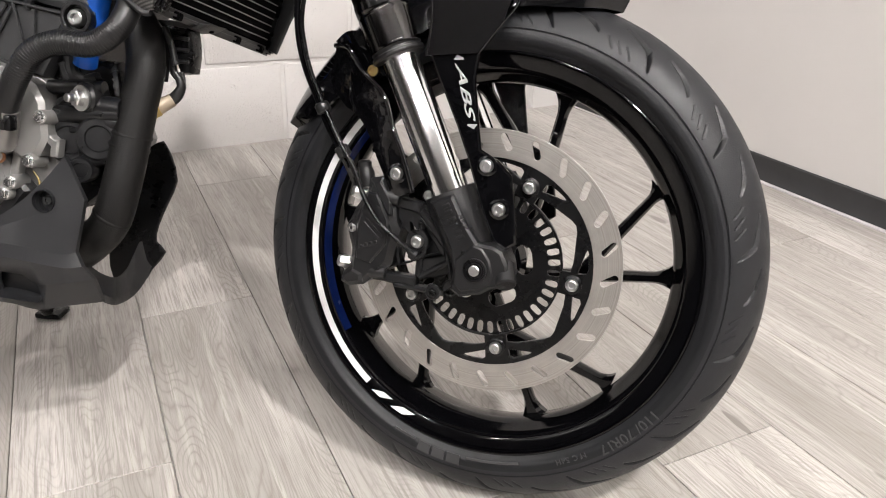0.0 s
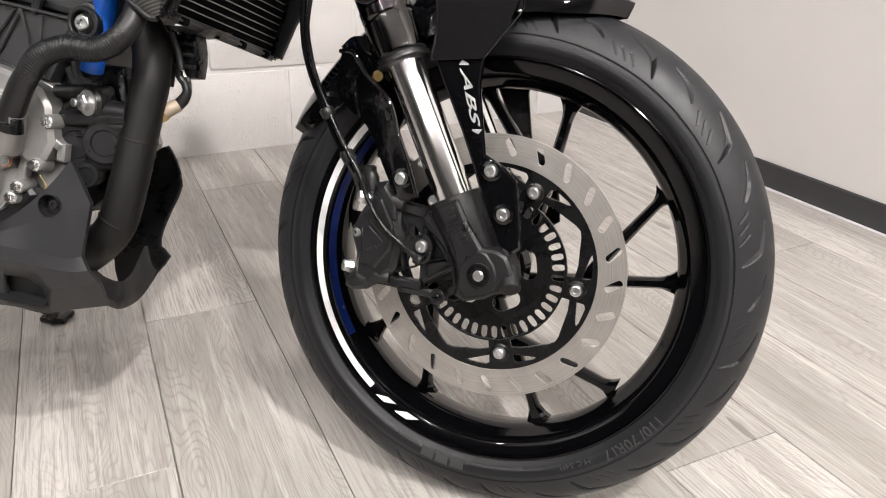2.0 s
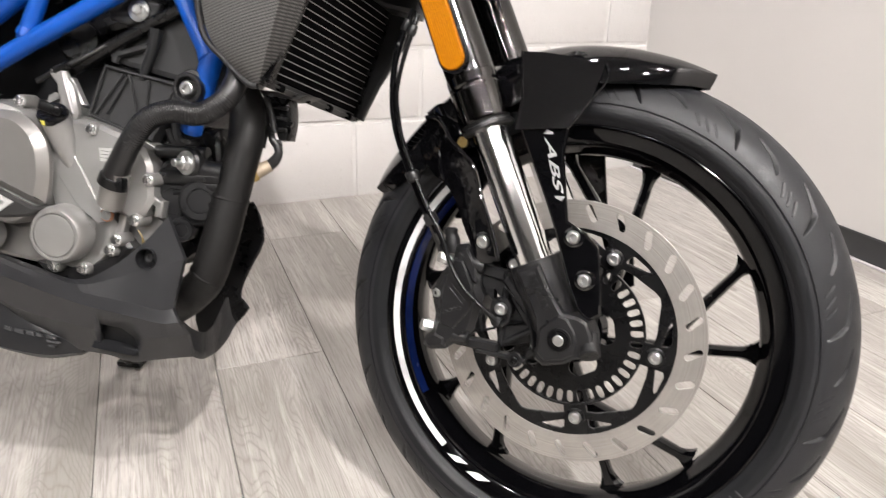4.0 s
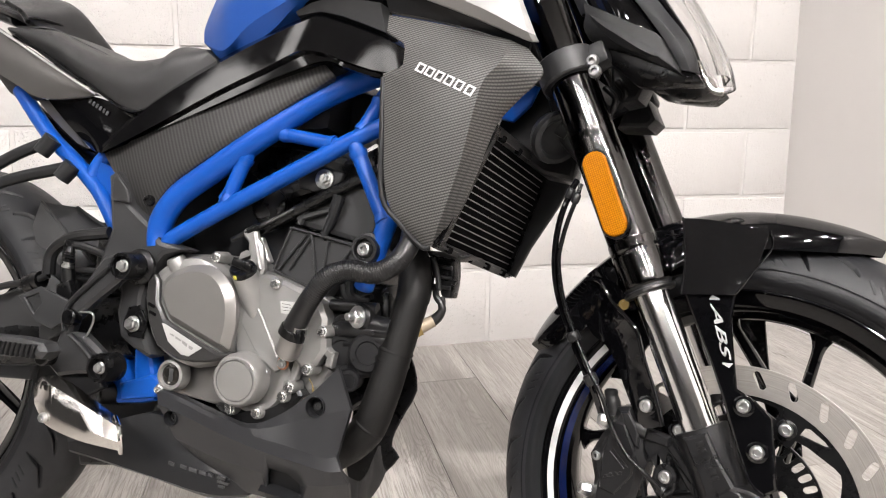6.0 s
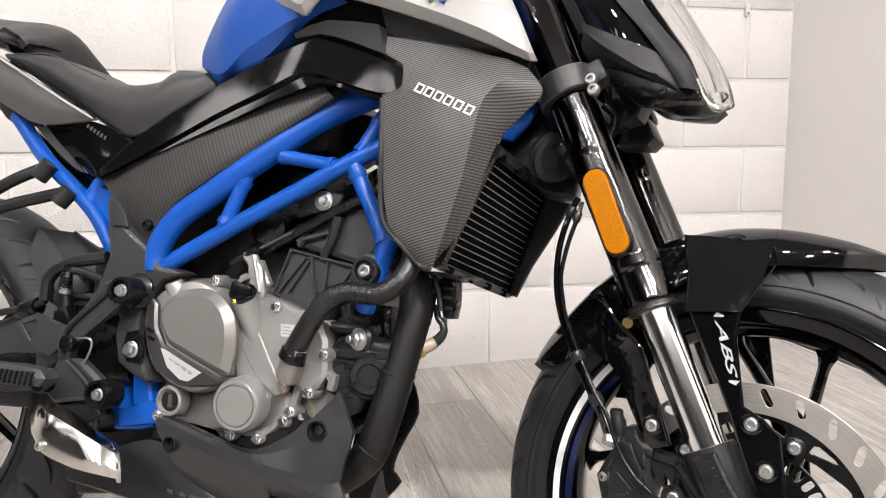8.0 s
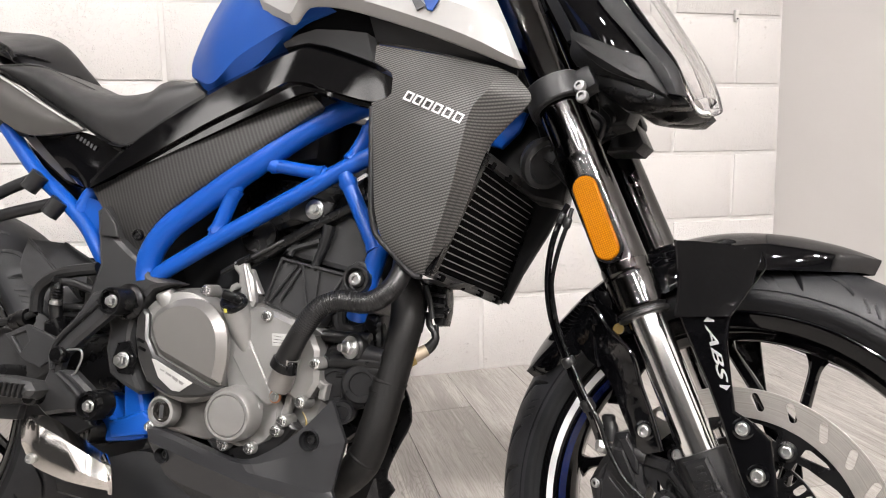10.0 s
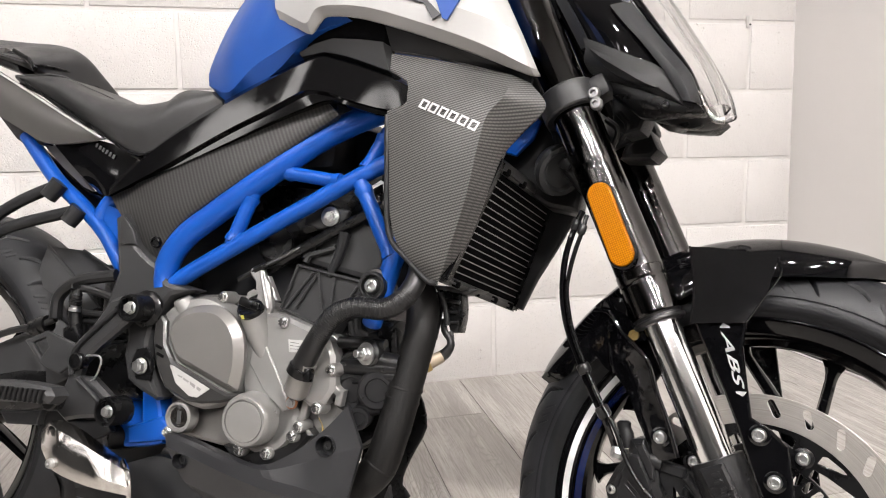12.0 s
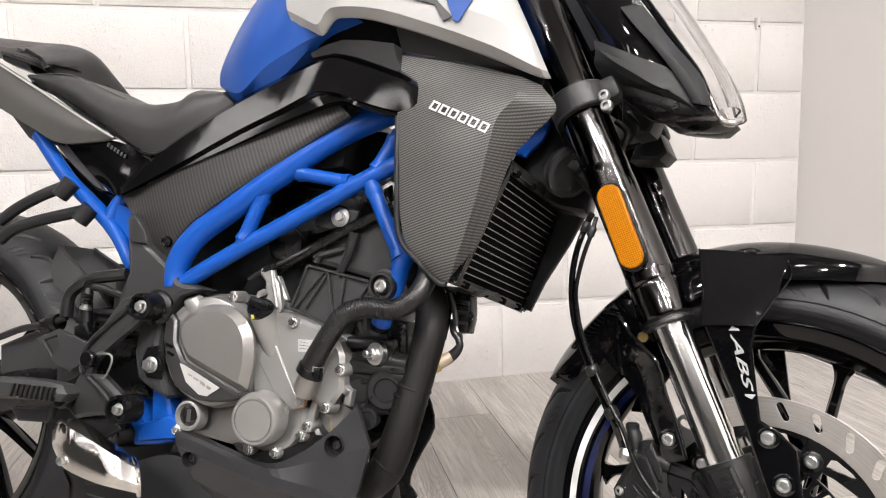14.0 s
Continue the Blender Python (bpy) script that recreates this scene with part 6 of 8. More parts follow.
part("fastener", lathe([(-0.003, 0.0075), (0.002, 0.0075), (0.003, 0.0065), (0.003, 0.005), (0.001, 0.0048)], ring_at, segs=24), BLACK_SATIN, side_panel)

# seats
def cushion(rows, name, label):
    return body(name, shell(rows, 4, 5), SEAT, label)


seat_low = [(-1.055, -0.105, 0.528), (-0.975, -0.110, 0.495), (-0.884, -0.120, 0.449), (-0.805, -0.130, 0.410), (-0.763, -0.130, 0.414), (-0.715, -0.125, 0.445), (-0.675, -0.110, 0.474)]
seat_top = [(-1.061, -0.100, 0.542), (-0.980, -0.100, 0.533), (-0.900, -0.105, 0.498), (-0.822, -0.110, 0.482), (-0.771, -0.108, 0.486), (-0.748, -0.100, 0.502), (-0.709, -0.080, 0.503)]
seat_rows = []
for a, b in zip(seat_low, seat_top):
    va, vb = Vector(a), Vector(b)
    mid = va.lerp(vb, 0.55)
    seat_rows.append([a, (mid.x, min(a[1], b[1]) - 0.008, mid.z), (vb.x, vb.y, vb.z), (vb.x, vb.y * 0.5, vb.z + 0.006), (vb.x, 0, vb.z + 0.008)])
rider_seat = cushion(seat_rows, "rider_seat", "black vinyl rider seat")
part("seam", tube([tuple(Vector(p) + Vector((0, -0.004, 0.001))) for p in [(-1.044, -0.104, 0.538), (-0.976, -0.104, 0.533), (-0.910, -0.107, 0.508), (-0.864, -0.109, 0.490)]], 0.0009, 6, 4), GREY_INK, rider_seat)
part("seat_edge", tube([tuple(Vector(p) + Vector((0, -0.001, -0.002))) for p in seat_low], 0.0022, 6, 4), BLACK_SATIN, rider_seat)
pil_low = [(-1.230, -0.090, 0.605), (-1.125, -0.100, 0.577), (-1.069, -0.100, 0.559), (-1.055, -0.090, 0.553), (-1.056, -0.080, 0.551)]
pil_seam = [(-1.224, -0.095, 0.606), (-1.119, -0.104, 0.581), (-1.063, -0.104, 0.566), (-1.052, -0.092, 0.563), (-1.055, -0.080, 0.556)]
pil_top = [(-1.260, -0.050, 0.630), (-1.147, -0.055, 0.608), (-1.082, -0.055, 0.600), (-1.048, -0.055, 0.583), (-1.045, -0.050, 0.555)]
pil_mid = [(-1.272, 0.000, 0.654), (-1.163, 0.000, 0.637), (-1.085, -0.000, 0.625), (-1.045, 0.000, 0.603), (-1.042, 0.000, 0.558)]
pil_rows = [list(r) for r in zip(pil_low, pil_seam, pil_top, pil_mid)]
pillion = cushion(pil_rows, "pillion_seat", "raised black vinyl pillion seat")
part("seam", tube([tuple(Vector(p) + Vector((0, -0.001, 0.0))) for p in pil_seam[1:]], 0.0012, 6, 4), GREY_INK, pillion)
part("front_piping", tube([(-1.049, -0.094, 0.560), (-1.043, -0.050, 0.568), (-1.047, 0.000, 0.570), (-1.042, 0.040, 0.561)], 0.0022, 8, 5), BLACK_SATIN, pillion)
part("strap_loop", tube([(-1.076, -0.104, 0.580), (-1.042, -0.107, 0.563), (-1.026, -0.107, 0.547)], 0.004, 10, 4), BLACK_SATIN, pillion)
part("pad_base", plate([(-1.145, -0.090, 0.588), (-1.085, -0.090, 0.586), (-1.071, -0.090, 0.548), (-1.110, -0.090, 0.560), (-1.139, -0.090, 0.572)], 0.05, 0.006, y=-0.096), BLACK_MATTE, pillion)
# tail
tail_rows = [[(-1.189, -0.120, 0.595), (-1.103, -0.125, 0.554), (-1.012, -0.128, 0.508), (-0.930, -0.128, 0.466), (-0.865, -0.122, 0.432)], [(-1.174, -0.126, 0.555), (-1.091, -0.130, 0.518), (-1.003, -0.132, 0.475), (-0.936, -0.130, 0.448), (-0.871, -0.123, 0.431)], [(-1.176, -0.120, 0.517), (-1.092, -0.125, 0.483), (-1.022, -0.126, 0.451), (-0.965, -0.125, 0.427), (-0.892, -0.120, 0.429)]]
tail = body("tail_panel", sheet(tail_rows, 0.006, 4, 4), TAIL_GREY, "metallic grey tail side panel")
part("edge_strip", tube([(-1.182, -0.125, 0.593), (-1.095, -0.131, 0.549), (-1.005, -0.134, 0.504), (-0.924, -0.134, 0.462), (-0.863, -0.129, 0.431)], 0.0015, 6, 4), NAMEPLATE, tail, "bright edge line")
body("tail_top", sheet([[(-1.218, -0.100, 0.610), (-1.139, -0.100, 0.587), (-1.102, -0.100, 0.581)], [(-1.219, -0.100, 0.619), (-1.140, -0.100, 0.593), (-1.101, -0.100, 0.588)]], 0.01, 3, 2), TAIL_GREY, "grey tail top")
body("tail_underside", sheet([[(-1.099, -0.105, 0.486), (-1.051, -0.108, 0.466), (-0.983, -0.110, 0.433)], [(-1.071, -0.100, 0.457), (-1.044, -0.100, 0.437), (-0.982, -0.105, 0.429)]], 0.01, 3, 3), BLACK_MATTE, "black tail underside")
body("seat_latch_trim", sheet([[(-1.044, -0.118, 0.530), (-1.020, -0.120, 0.516)], [(-0.949, -0.122, 0.480), (-0.925, -0.123, 0.463)], [(-0.872, -0.120, 0.436), (-0.858, -0.118, 0.431)]], 0.006, 2, 3), BLACK_SATIN)
body("mud_flap_bracket", plate([(-1.068, -0.080, 0.443), (-1.022, -0.080, 0.431), (-0.922, -0.080, 0.367), (-0.868, -0.080, 0.354), (-0.891, -0.080, 0.329), (-0.931, -0.080, 0.353)], 0.02, 0.004, y=-0.085), BLACK_GLOSS)

# ---- shroud and radiator ----
shroud_rows = [[(-0.422, -0.145, 0.515), (-0.351, -0.156, 0.497), (-0.271, -0.158, 0.476), (-0.252, -0.148, 0.469)],
               [(-0.420, -0.152, 0.483), (-0.347, -0.170, 0.461), (-0.271, -0.182, 0.446), (-0.234, -0.150, 0.441)],
               [(-0.418, -0.156, 0.440), (-0.348, -0.179, 0.420), (-0.288, -0.187, 0.423), (-0.261, -0.146, 0.413)],
               [(-0.412, -0.156, 0.381), (-0.350, -0.180, 0.369), (-0.297, -0.187, 0.388), (-0.283, -0.146, 0.385)],
               [(-0.406, -0.152, 0.313), (-0.355, -0.171, 0.308), (-0.308, -0.182, 0.338), (-0.303, -0.143, 0.329)],
               [(-0.390, -0.146, 0.275), (-0.361, -0.157, 0.272), (-0.330, -0.165, 0.281), (-0.325, -0.138, 0.280)],
               [(-0.356, -0.140, 0.248), (-0.351, -0.142, 0.249), (-0.347, -0.143, 0.250), (-0.344, -0.136, 0.254)]]
shroud = body("radiator_shroud", sheet(shroud_rows, 0.004, 5, 5, fold=True), CARBON, "grey carbon weave radiator shroud")
# the notch that takes the fairing's nose
cut(shroud, plate([(-0.440, -0.156, 0.505), (-0.419, -0.156, 0.491), (-0.396, -0.156, 0.477), (-0.392, -0.156, 0.469), (-0.391, -0.156, 0.450), (-0.396, -0.156, 0.446), (-0.412, -0.156, 0.443), (-0.435, -0.156, 0.440)], 0.06, 0.001, y=-0.185))
part("shroud_edge", tube([(-0.418, -0.155, 0.438), (-0.414, -0.155, 0.375), (-0.409, -0.151, 0.302), (-0.386, -0.145, 0.272), (-0.362, -0.139, 0.249), (-0.351, -0.139, 0.247)], 0.0035, 8, 4), BLACK_MATTE, shroud)
t0, t1 = [(-0.371, -0.182, 0.445), (-0.296, -0.182, 0.410)]
d = Vector(t1) - Vector(t0)
ang = -math.atan2(d.z, d.x)
for k in range(6):
    c = Vector(t0) + d * ((k + 0.5) / 6)
    w, h = d.length / 6 * 0.36, 0.0054
    rim = [(-w, 0, -h), (w, 0, -h), (w, 0, h), (-w, 0, h)]
    bm = plate(rim, 0.0012, 0.0001, [[(-w * 0.58, -h * 0.62), (w * 0.58, -h * 0.62), (w * 0.58, h * 0.62), (-w * 0.58, h * 0.62)]], y=-0.0006)
    for v in bm.verts:
        v.co.x += v.co.z * 0.12
    bmesh.ops.transform(bm, matrix=Matrix.Translation((c.x, outer_y(shroud, c.x, c.z) - 0.0004, c.z)) @ Matrix.Rotation(ang, 4, "Y"), verts=bm.verts)
    part("mark_bar", bm, WHITE, shroud, "white name stroke")

RAD = [(-0.293, -0.130, 0.378), (-0.288, 0.150, 0.377), (-0.334, 0.150, 0.237), (-0.344, -0.130, 0.257)]


def on_rad(u, v, out=0.0):
    """A place on the radiator's face: u across from the near edge, v up from the bottom."""
    a, b, c, e = (Vector(p) for p in RAD)
    n = (b - a).cross(e - a).normalized()
    n = n if n.x > 0 else -n
    return e.lerp(c, u).lerp(a.lerp(b, u), v) + n * out


def rad_slab(u0, u1, v0, v1, out0, out1, bevel=0.002):
    bm = bmesh.new()
    lo = [bm.verts.new(on_rad(u, v, out0)) for u, v in ((u0, v0), (u1, v0), (u1, v1), (u0, v1))]
    hi = [bm.verts.new(on_rad(u, v, out1)) for u, v in ((u0, v0), (u1, v0), (u1, v1), (u0, v1))]
    bm.faces.new(lo[::-1]), bm.faces.new(hi)
    for k in range(4):
        bm.faces.new((lo[k], lo[(k + 1) % 4], hi[(k + 1) % 4], hi[k]))
    bmesh.ops.recalc_face_normals(bm, faces=bm.faces)
    if bevel:
        bmesh.ops.bevel(bm, geom=list(bm.edges), offset=bevel, segments=2, affect="EDGES")
    return bm


rad = body("radiator", rad_slab(0, 1, 0, 1, -0.024, 0.0), RADIATOR, "black finned radiator")
for k in range(15):
    v = 0.06 + 0.88 * k / 14
    part("fin", tube([on_rad(0.03, v, 0.0006), on_rad(0.965, v, 0.0006)], 0.0008, 6, 1), FIN_EDGE, rad)
part("end_tank", rad_slab(-0.03, 1.02, 1.0, 1.11, -0.026, 0.006, 0.004), RAD_FRAME, rad, "dark grey radiator top tank")
part("end_tank", rad_slab(-0.03, 1.02, -0.08, 0.0, -0.026, 0.006, 0.004), RAD_FRAME, rad, "dark grey radiator bottom tank")
for u0, u1 in ((-0.05, 0.015), (0.965, 1.02)):
    part("side_frame", rad_slab(u0, u1, -0.06, 1.1, -0.02, 0.009, 0.003), BLACK_SATIN, rad)
for u in (0.1, 0.36, 0.62, 0.88):
    for v in (1.03, -0.04):
        part("clip", rad_slab(u - 0.015, u + 0.015, v - 0.03, v + 0.03, 0.0, 0.009, 0.001), RADIATOR, rad)
part("filler", lathe([(0, 0.010), (0.012, 0.010), (0.016, 0.008)], [(-0.303, -0.100, 0.397)][0], (0.5, -0.6, 0.6), 16), ZINC, rad, "bright radiator cap")
body("fan_housing", rad_slab(0.1, 0.9, 0.1, 0.9, -0.08, -0.03, 0.008), BLACK_MATTE, "black radiator fan housing")
loom = [(-0.377, -0.062, 0.244), (-0.347, -0.062, 0.240), (-0.345, -0.062, 0.223), (-0.345, -0.062, 0.209), (-0.348, -0.062, 0.192), (-0.359, -0.062, 0.191), (-0.363, -0.062, 0.202), (-0.369, -0.062, 0.212), (-0.372, -0.062, 0.222)]
connector = body("wiring_connector", plate(loom, 0.03, 0.004, y=-0.062), BLACK_SATIN, "black hanging wiring connectors")
part("plug_nub", tube([(-0.346, -0.064, 0.212), (-0.341, -0.064, 0.210)], 0.0035, 10, 1), BLACK_SATIN, connector)
for f in (0.25, 0.5, 0.75):
    a, b = Vector(loom[0]).lerp(Vector(loom[5]), f), Vector(loom[1]).lerp(Vector(loom[4]), f)
    part("plug_ridge", tube([(a.x, -0.064, a.z), (b.x, -0.064, b.z)], 0.0024, 8, 1), HOSE, connector)
body("connector_bracket", plate([(-0.386, -0.050, 0.249), (-0.344, -0.050, 0.247), (-0.325, -0.050, 0.245), (-0.338, -0.050, 0.239), (-0.354, -0.050, 0.238), (-0.380, -0.050, 0.241)], 0.05, 0.003, y=-0.06), GREY_CAST)
for pts, r in (([(-0.367, -0.064, 0.208), (-0.365, -0.064, 0.193), (-0.357, -0.064, 0.183), (-0.356, -0.064, 0.175), (-0.361, -0.064, 0.167), (-0.367, -0.064, 0.161)], 0.0042), ([(-0.359, -0.060, 0.193), (-0.357, -0.060, 0.185), (-0.358, -0.060, 0.174), (-0.365, -0.060, 0.164)], 0.0034), ([(-0.384, -0.055, 0.239), (-0.379, -0.055, 0.222), (-0.381, -0.055, 0.201), (-0.384, -0.055, 0.183)], 0.007), ([(-0.370, -0.072, 0.239), (-0.363, -0.072, 0.220), (-0.359, -0.072, 0.200)], 0.0036)):
    body("loom_wire", tube(pts, r, 10, 4), HOSE)
sensor = body("oxygen_sensor", tube([(-0.388, -0.086, 0.148), (-0.377, -0.076, 0.155), (-0.364, -0.070, 0.163)], [0.0095, 0.0085, 0.0072], 16, 1), TAN, "tan sleeved oxygen sensor")
part("sensor_nut", lathe([(-0.004, 0.0115), (0.004, 0.0115)], [(-0.381, -0.078, 0.153)][0], Vector([(-0.364, -0.070, 0.163)][0]) - Vector([(-0.381, -0.078, 0.153)][0]), 6), BRASS, sensor)
part("sensor_boot", tube([(-0.366, -0.070, 0.162), (-0.359, -0.070, 0.168), (-0.354, -0.070, 0.177), (-0.356, -0.070, 0.185)], [0.007, 0.0065, 0.005, 0.0045], 12, 3), HOSE, sensor)

# ---- engine ----
body("crankcase", plate([(-0.762, -0.100, 0.203), (-0.736, -0.100, 0.220), (-0.655, -0.100, 0.224), (-0.535, -0.100, 0.201), (-0.486, -0.100, 0.176), (-0.465, -0.100, 0.110), (-0.484, -0.100, 0.067), (-0.536, -0.100, 0.041), (-0.634, -0.100, 0.030), (-0.714, -0.100, 0.035), (-0.748, -0.100, 0.083)], 0.2, 0.01, y=-0.1), CASE, "bare grey engine crankcase")
clutch_rim = [(-0.734, -0.125, 0.130), (-0.737, -0.125, 0.170), (-0.722, -0.125, 0.198), (-0.697, -0.125, 0.213), (-0.664, -0.125, 0.219), (-0.633, -0.125, 0.210), (-0.612, -0.125, 0.192), (-0.601, -0.125, 0.161), (-0.601, -0.125, 0.130), (-0.607, -0.125, 0.099), (-0.623, -0.125, 0.088), (-0.656, -0.125, 0.078), (-0.696, -0.125, 0.088), (-0.720, -0.125, 0.106)]
clutch = body("clutch_cover", plate(clutch_rim, 0.04, 0.012, y=-0.1375, round_to=3, res=1), CASE, "grey cast clutch cover")
cap = [(-0.707, -0.146, 0.161), (-0.709, -0.146, 0.174), (-0.702, -0.146, 0.189), (-0.686, -0.146, 0.200), (-0.666, -0.146, 0.207), (-0.643, -0.146, 0.208), (-0.624, -0.146, 0.202), (-0.607, -0.146, 0.187), (-0.598, -0.146, 0.169), (-0.595, -0.146, 0.141), (-0.598, -0.146, 0.119), (-0.605, -0.146, 0.104), (-0.640, -0.146, 0.116), (-0.671, -0.146, 0.128), (-0.693, -0.146, 0.138)]
part("clutch_cap", plate(cap, 0.024, 0.0095, y=-0.149, round_to=3, res=0), CASE_DARK, clutch, "smooth warm grey clutch cap")
part("dark_band", plate([(-0.729, -0.144, 0.187), (-0.720, -0.144, 0.192), (-0.712, -0.144, 0.185), (-0.710, -0.144, 0.157), (-0.696, -0.144, 0.135), (-0.672, -0.144, 0.125), (-0.640, -0.144, 0.112), (-0.613, -0.144, 0.102), (-0.595, -0.144, 0.105), (-0.594, -0.144, 0.098), (-0.622, -0.144, 0.090), (-0.649, -0.144, 0.087), (-0.672, -0.144, 0.088), (-0.706, -0.144, 0.102), (-0.722, -0.144, 0.130), (-0.730, -0.144, 0.160)], 0.02, 0.003, y=-0.1452, res=0), BAND, clutch, "dark grey lower band")
part("label_plate", plate([(-0.699, -0.145, 0.131), (-0.693, -0.145, 0.130), (-0.636, -0.145, 0.106), (-0.654, -0.145, 0.094), (-0.666, -0.145, 0.095), (-0.687, -0.145, 0.109)], 0.002, 0.0004, y=-0.1462), NAMEPLATE, clutch, "bright maker plate")
for quad in ([(-0.685, -0.146, 0.120), (-0.678, -0.146, 0.118), (-0.678, -0.146, 0.116), (-0.685, -0.146, 0.118)], [(-0.676, -0.146, 0.117), (-0.667, -0.146, 0.113), (-0.668, -0.146, 0.111), (-0.676, -0.146, 0.114)], [(-0.666, -0.146, 0.113), (-0.657, -0.146, 0.109), (-0.658, -0.146, 0.105), (-0.665, -0.146, 0.109)], [(-0.655, -0.146, 0.108), (-0.648, -0.146, 0.105), (-0.650, -0.146, 0.102), (-0.655, -0.146, 0.104)]):
    part("mark_bar", plate(quad, 0.0006, 0.0001, y=-0.1464), CASE, clutch)
for p in [(-0.718, -0.145, 0.152), (-0.715, -0.145, 0.142)]:
    part("vent_slot", box((0.011, 0.004, 0.0035), p, 0.0008, Matrix.Rotation(0.35, 3, "Y")), RADIATOR, clutch)
part("cover_neck", lathe([(-0.02, 0.0135), (0.004, 0.0125), (0.008, 0.0105)], [(-0.697, -0.130, 0.208)][0], (-0.3, -0.4, 0.85), 20), CASE, clutch)
# lower case takes the darker grey: the shade under the clutch is coloured in
lowcase = [(-0.725, -0.115, 0.094), (-0.663, -0.115, 0.077), (-0.620, -0.115, 0.092), (-0.589, -0.115, 0.099), (-0.583, -0.115, 0.038), (-0.641, -0.115, 0.031), (-0.702, -0.115, 0.038), (-0.725, -0.115, 0.065)]
body("lower_case", plate(lowcase, 0.03, 0.006, y=-0.104), CASE_DARK, "lower engine case in a shaded grey")
# one black plate for the sump and for the shade round it
body("sump", plate([(-0.631, -0.120, 0.036), (-0.604, -0.120, 0.029), (-0.580, -0.120, 0.037), (-0.541, -0.120, 0.046), (-0.515, -0.120, 0.071), (-0.506, -0.120, 0.060), (-0.531, -0.120, 0.030), (-0.554, -0.120, 0.015), (-0.601, -0.120, 0.007)], 0.03, 0.004, y=-0.1195, res=0), CAST_BLACK, "black sump and shaded gap under the engine")
oil = [(-0.693, -0.124, 0.065)][0]
window_rim = body("oil_window", lathe([(-0.01, 0.021), (0.0, 0.0205), (0.005, 0.019), (0.006, 0.0155), (0.002, 0.014)], oil, segs=36), CASE, "round oil level window")
part("glass", lathe([(0.0, 0.0138), (0.0025, 0.0132), (0.0032, 0.011), (0.0034, 0.004)], oil, segs=28), GLASS_DARK, window_rim, "dark oil window glass")
# upright grey bar on the glass, a painted reflection
part("glass_glint", box((0.006, 0.001, 0.016), (oil[0] + 0.001, oil[1] - 0.0036, oil[2]), 0.0004), GREY_INK, window_rim)
mid_pts = [(-0.613, -0.125, 0.185), (-0.593, -0.125, 0.200), (-0.565, -0.125, 0.203), (-0.544, -0.125, 0.198), (-0.508, -0.125, 0.185), (-0.489, -0.125, 0.174), (-0.480, -0.125, 0.156), (-0.478, -0.125, 0.117), (-0.489, -0.125, 0.099), (-0.507, -0.125, 0.093), (-0.524, -0.125, 0.104), (-0.542, -0.125, 0.089), (-0.576, -0.125, 0.098), (-0.601, -0.125, 0.099), (-0.612, -0.125, 0.140)]
mid_cover = body("engine_cover", plate(mid_pts, 0.03, 0.005, y=-0.126, res=0), CASE, "bare grey engine side cover")
for a, b in ([(-0.491, -0.120, 0.149), (-0.483, -0.120, 0.139)], [(-0.493, -0.120, 0.115), (-0.499, -0.120, 0.094)], [(-0.486, -0.120, 0.122), (-0.471, -0.120, 0.110)], [(-0.472, -0.120, 0.117), (-0.475, -0.120, 0.098)], [(-0.515, -0.120, 0.106), (-0.524, -0.120, 0.071)], [(-0.524, -0.120, 0.071), (-0.533, -0.120, 0.056)], [(-0.523, -0.120, 0.187), (-0.490, -0.120, 0.169)]):
    part("web", bar(a, b, 0.009, 0.014, -0.12), CASE, mid_cover)
part("ridge", plate([(-0.587, -0.130, 0.176), (-0.577, -0.130, 0.170), (-0.531, -0.130, 0.091), (-0.542, -0.130, 0.086), (-0.572, -0.130, 0.108), (-0.596, -0.130, 0.141)], 0.01, 0.0018, y=-0.1278), CASE, mid_cover)
part("label_plate", plate([(-0.543, -0.129, 0.172), (-0.512, -0.129, 0.172), (-0.513, -0.129, 0.158), (-0.541, -0.129, 0.157)], 0.001, 0.0002, y=-0.1268), NAMEPLATE, mid_cover, "small white spec sticker")
for a, b in ([(-0.540, -0.127, 0.169), (-0.528, -0.127, 0.168)], [(-0.540, -0.127, 0.165), (-0.520, -0.127, 0.164)], [(-0.540, -0.127, 0.161), (-0.522, -0.127, 0.161)]):
    part("mark_bar", tube([a, b], 0.0003, 4, 1), GREY_INK, mid_cover)
small = [(-0.583, -0.135, 0.073)][0]
water = body("water_pump_cover", lathe([(-0.015, 0.0335), (0.006, 0.033), (0.013, 0.030), (0.0145, 0.0285), (0.0147, 0.0262), (0.0147, 0.0254), (0.0128, 0.0249), (0.0128, 0.0244), (0.0145, 0.0238), (0.0147, 0.0228), (0.015, 0.006)], small, (0.06, -1, -0.06), 48), CASE, "round grey water pump cover")
part("pump_bowl", lathe([(-0.03, 0.044), (-0.012, 0.043), (-0.004, 0.038)], [(-0.570, -0.125, 0.073)][0], (0, -1, 0), 40), CASE, water)
part("pump_neck", plate([(-0.586, -0.120, 0.100), (-0.539, -0.120, 0.111), (-0.521, -0.120, 0.086), (-0.541, -0.120, 0.043), (-0.579, -0.120, 0.029), (-0.604, -0.120, 0.036)], 0.02, 0.008, y=-0.121), CASE, water)
filler = [(-0.594, -0.135, 0.206)][0]
cap_o = body("oil_filler_cap", lathe([(-0.012, 0.013), (-0.004, 0.0165), (0.002, 0.0168), (0.004, 0.0155), (0.004, 0.012)], filler, (0.15, -0.6, 0.75), 28), BLACK_SATIN, "black oil filler cap")
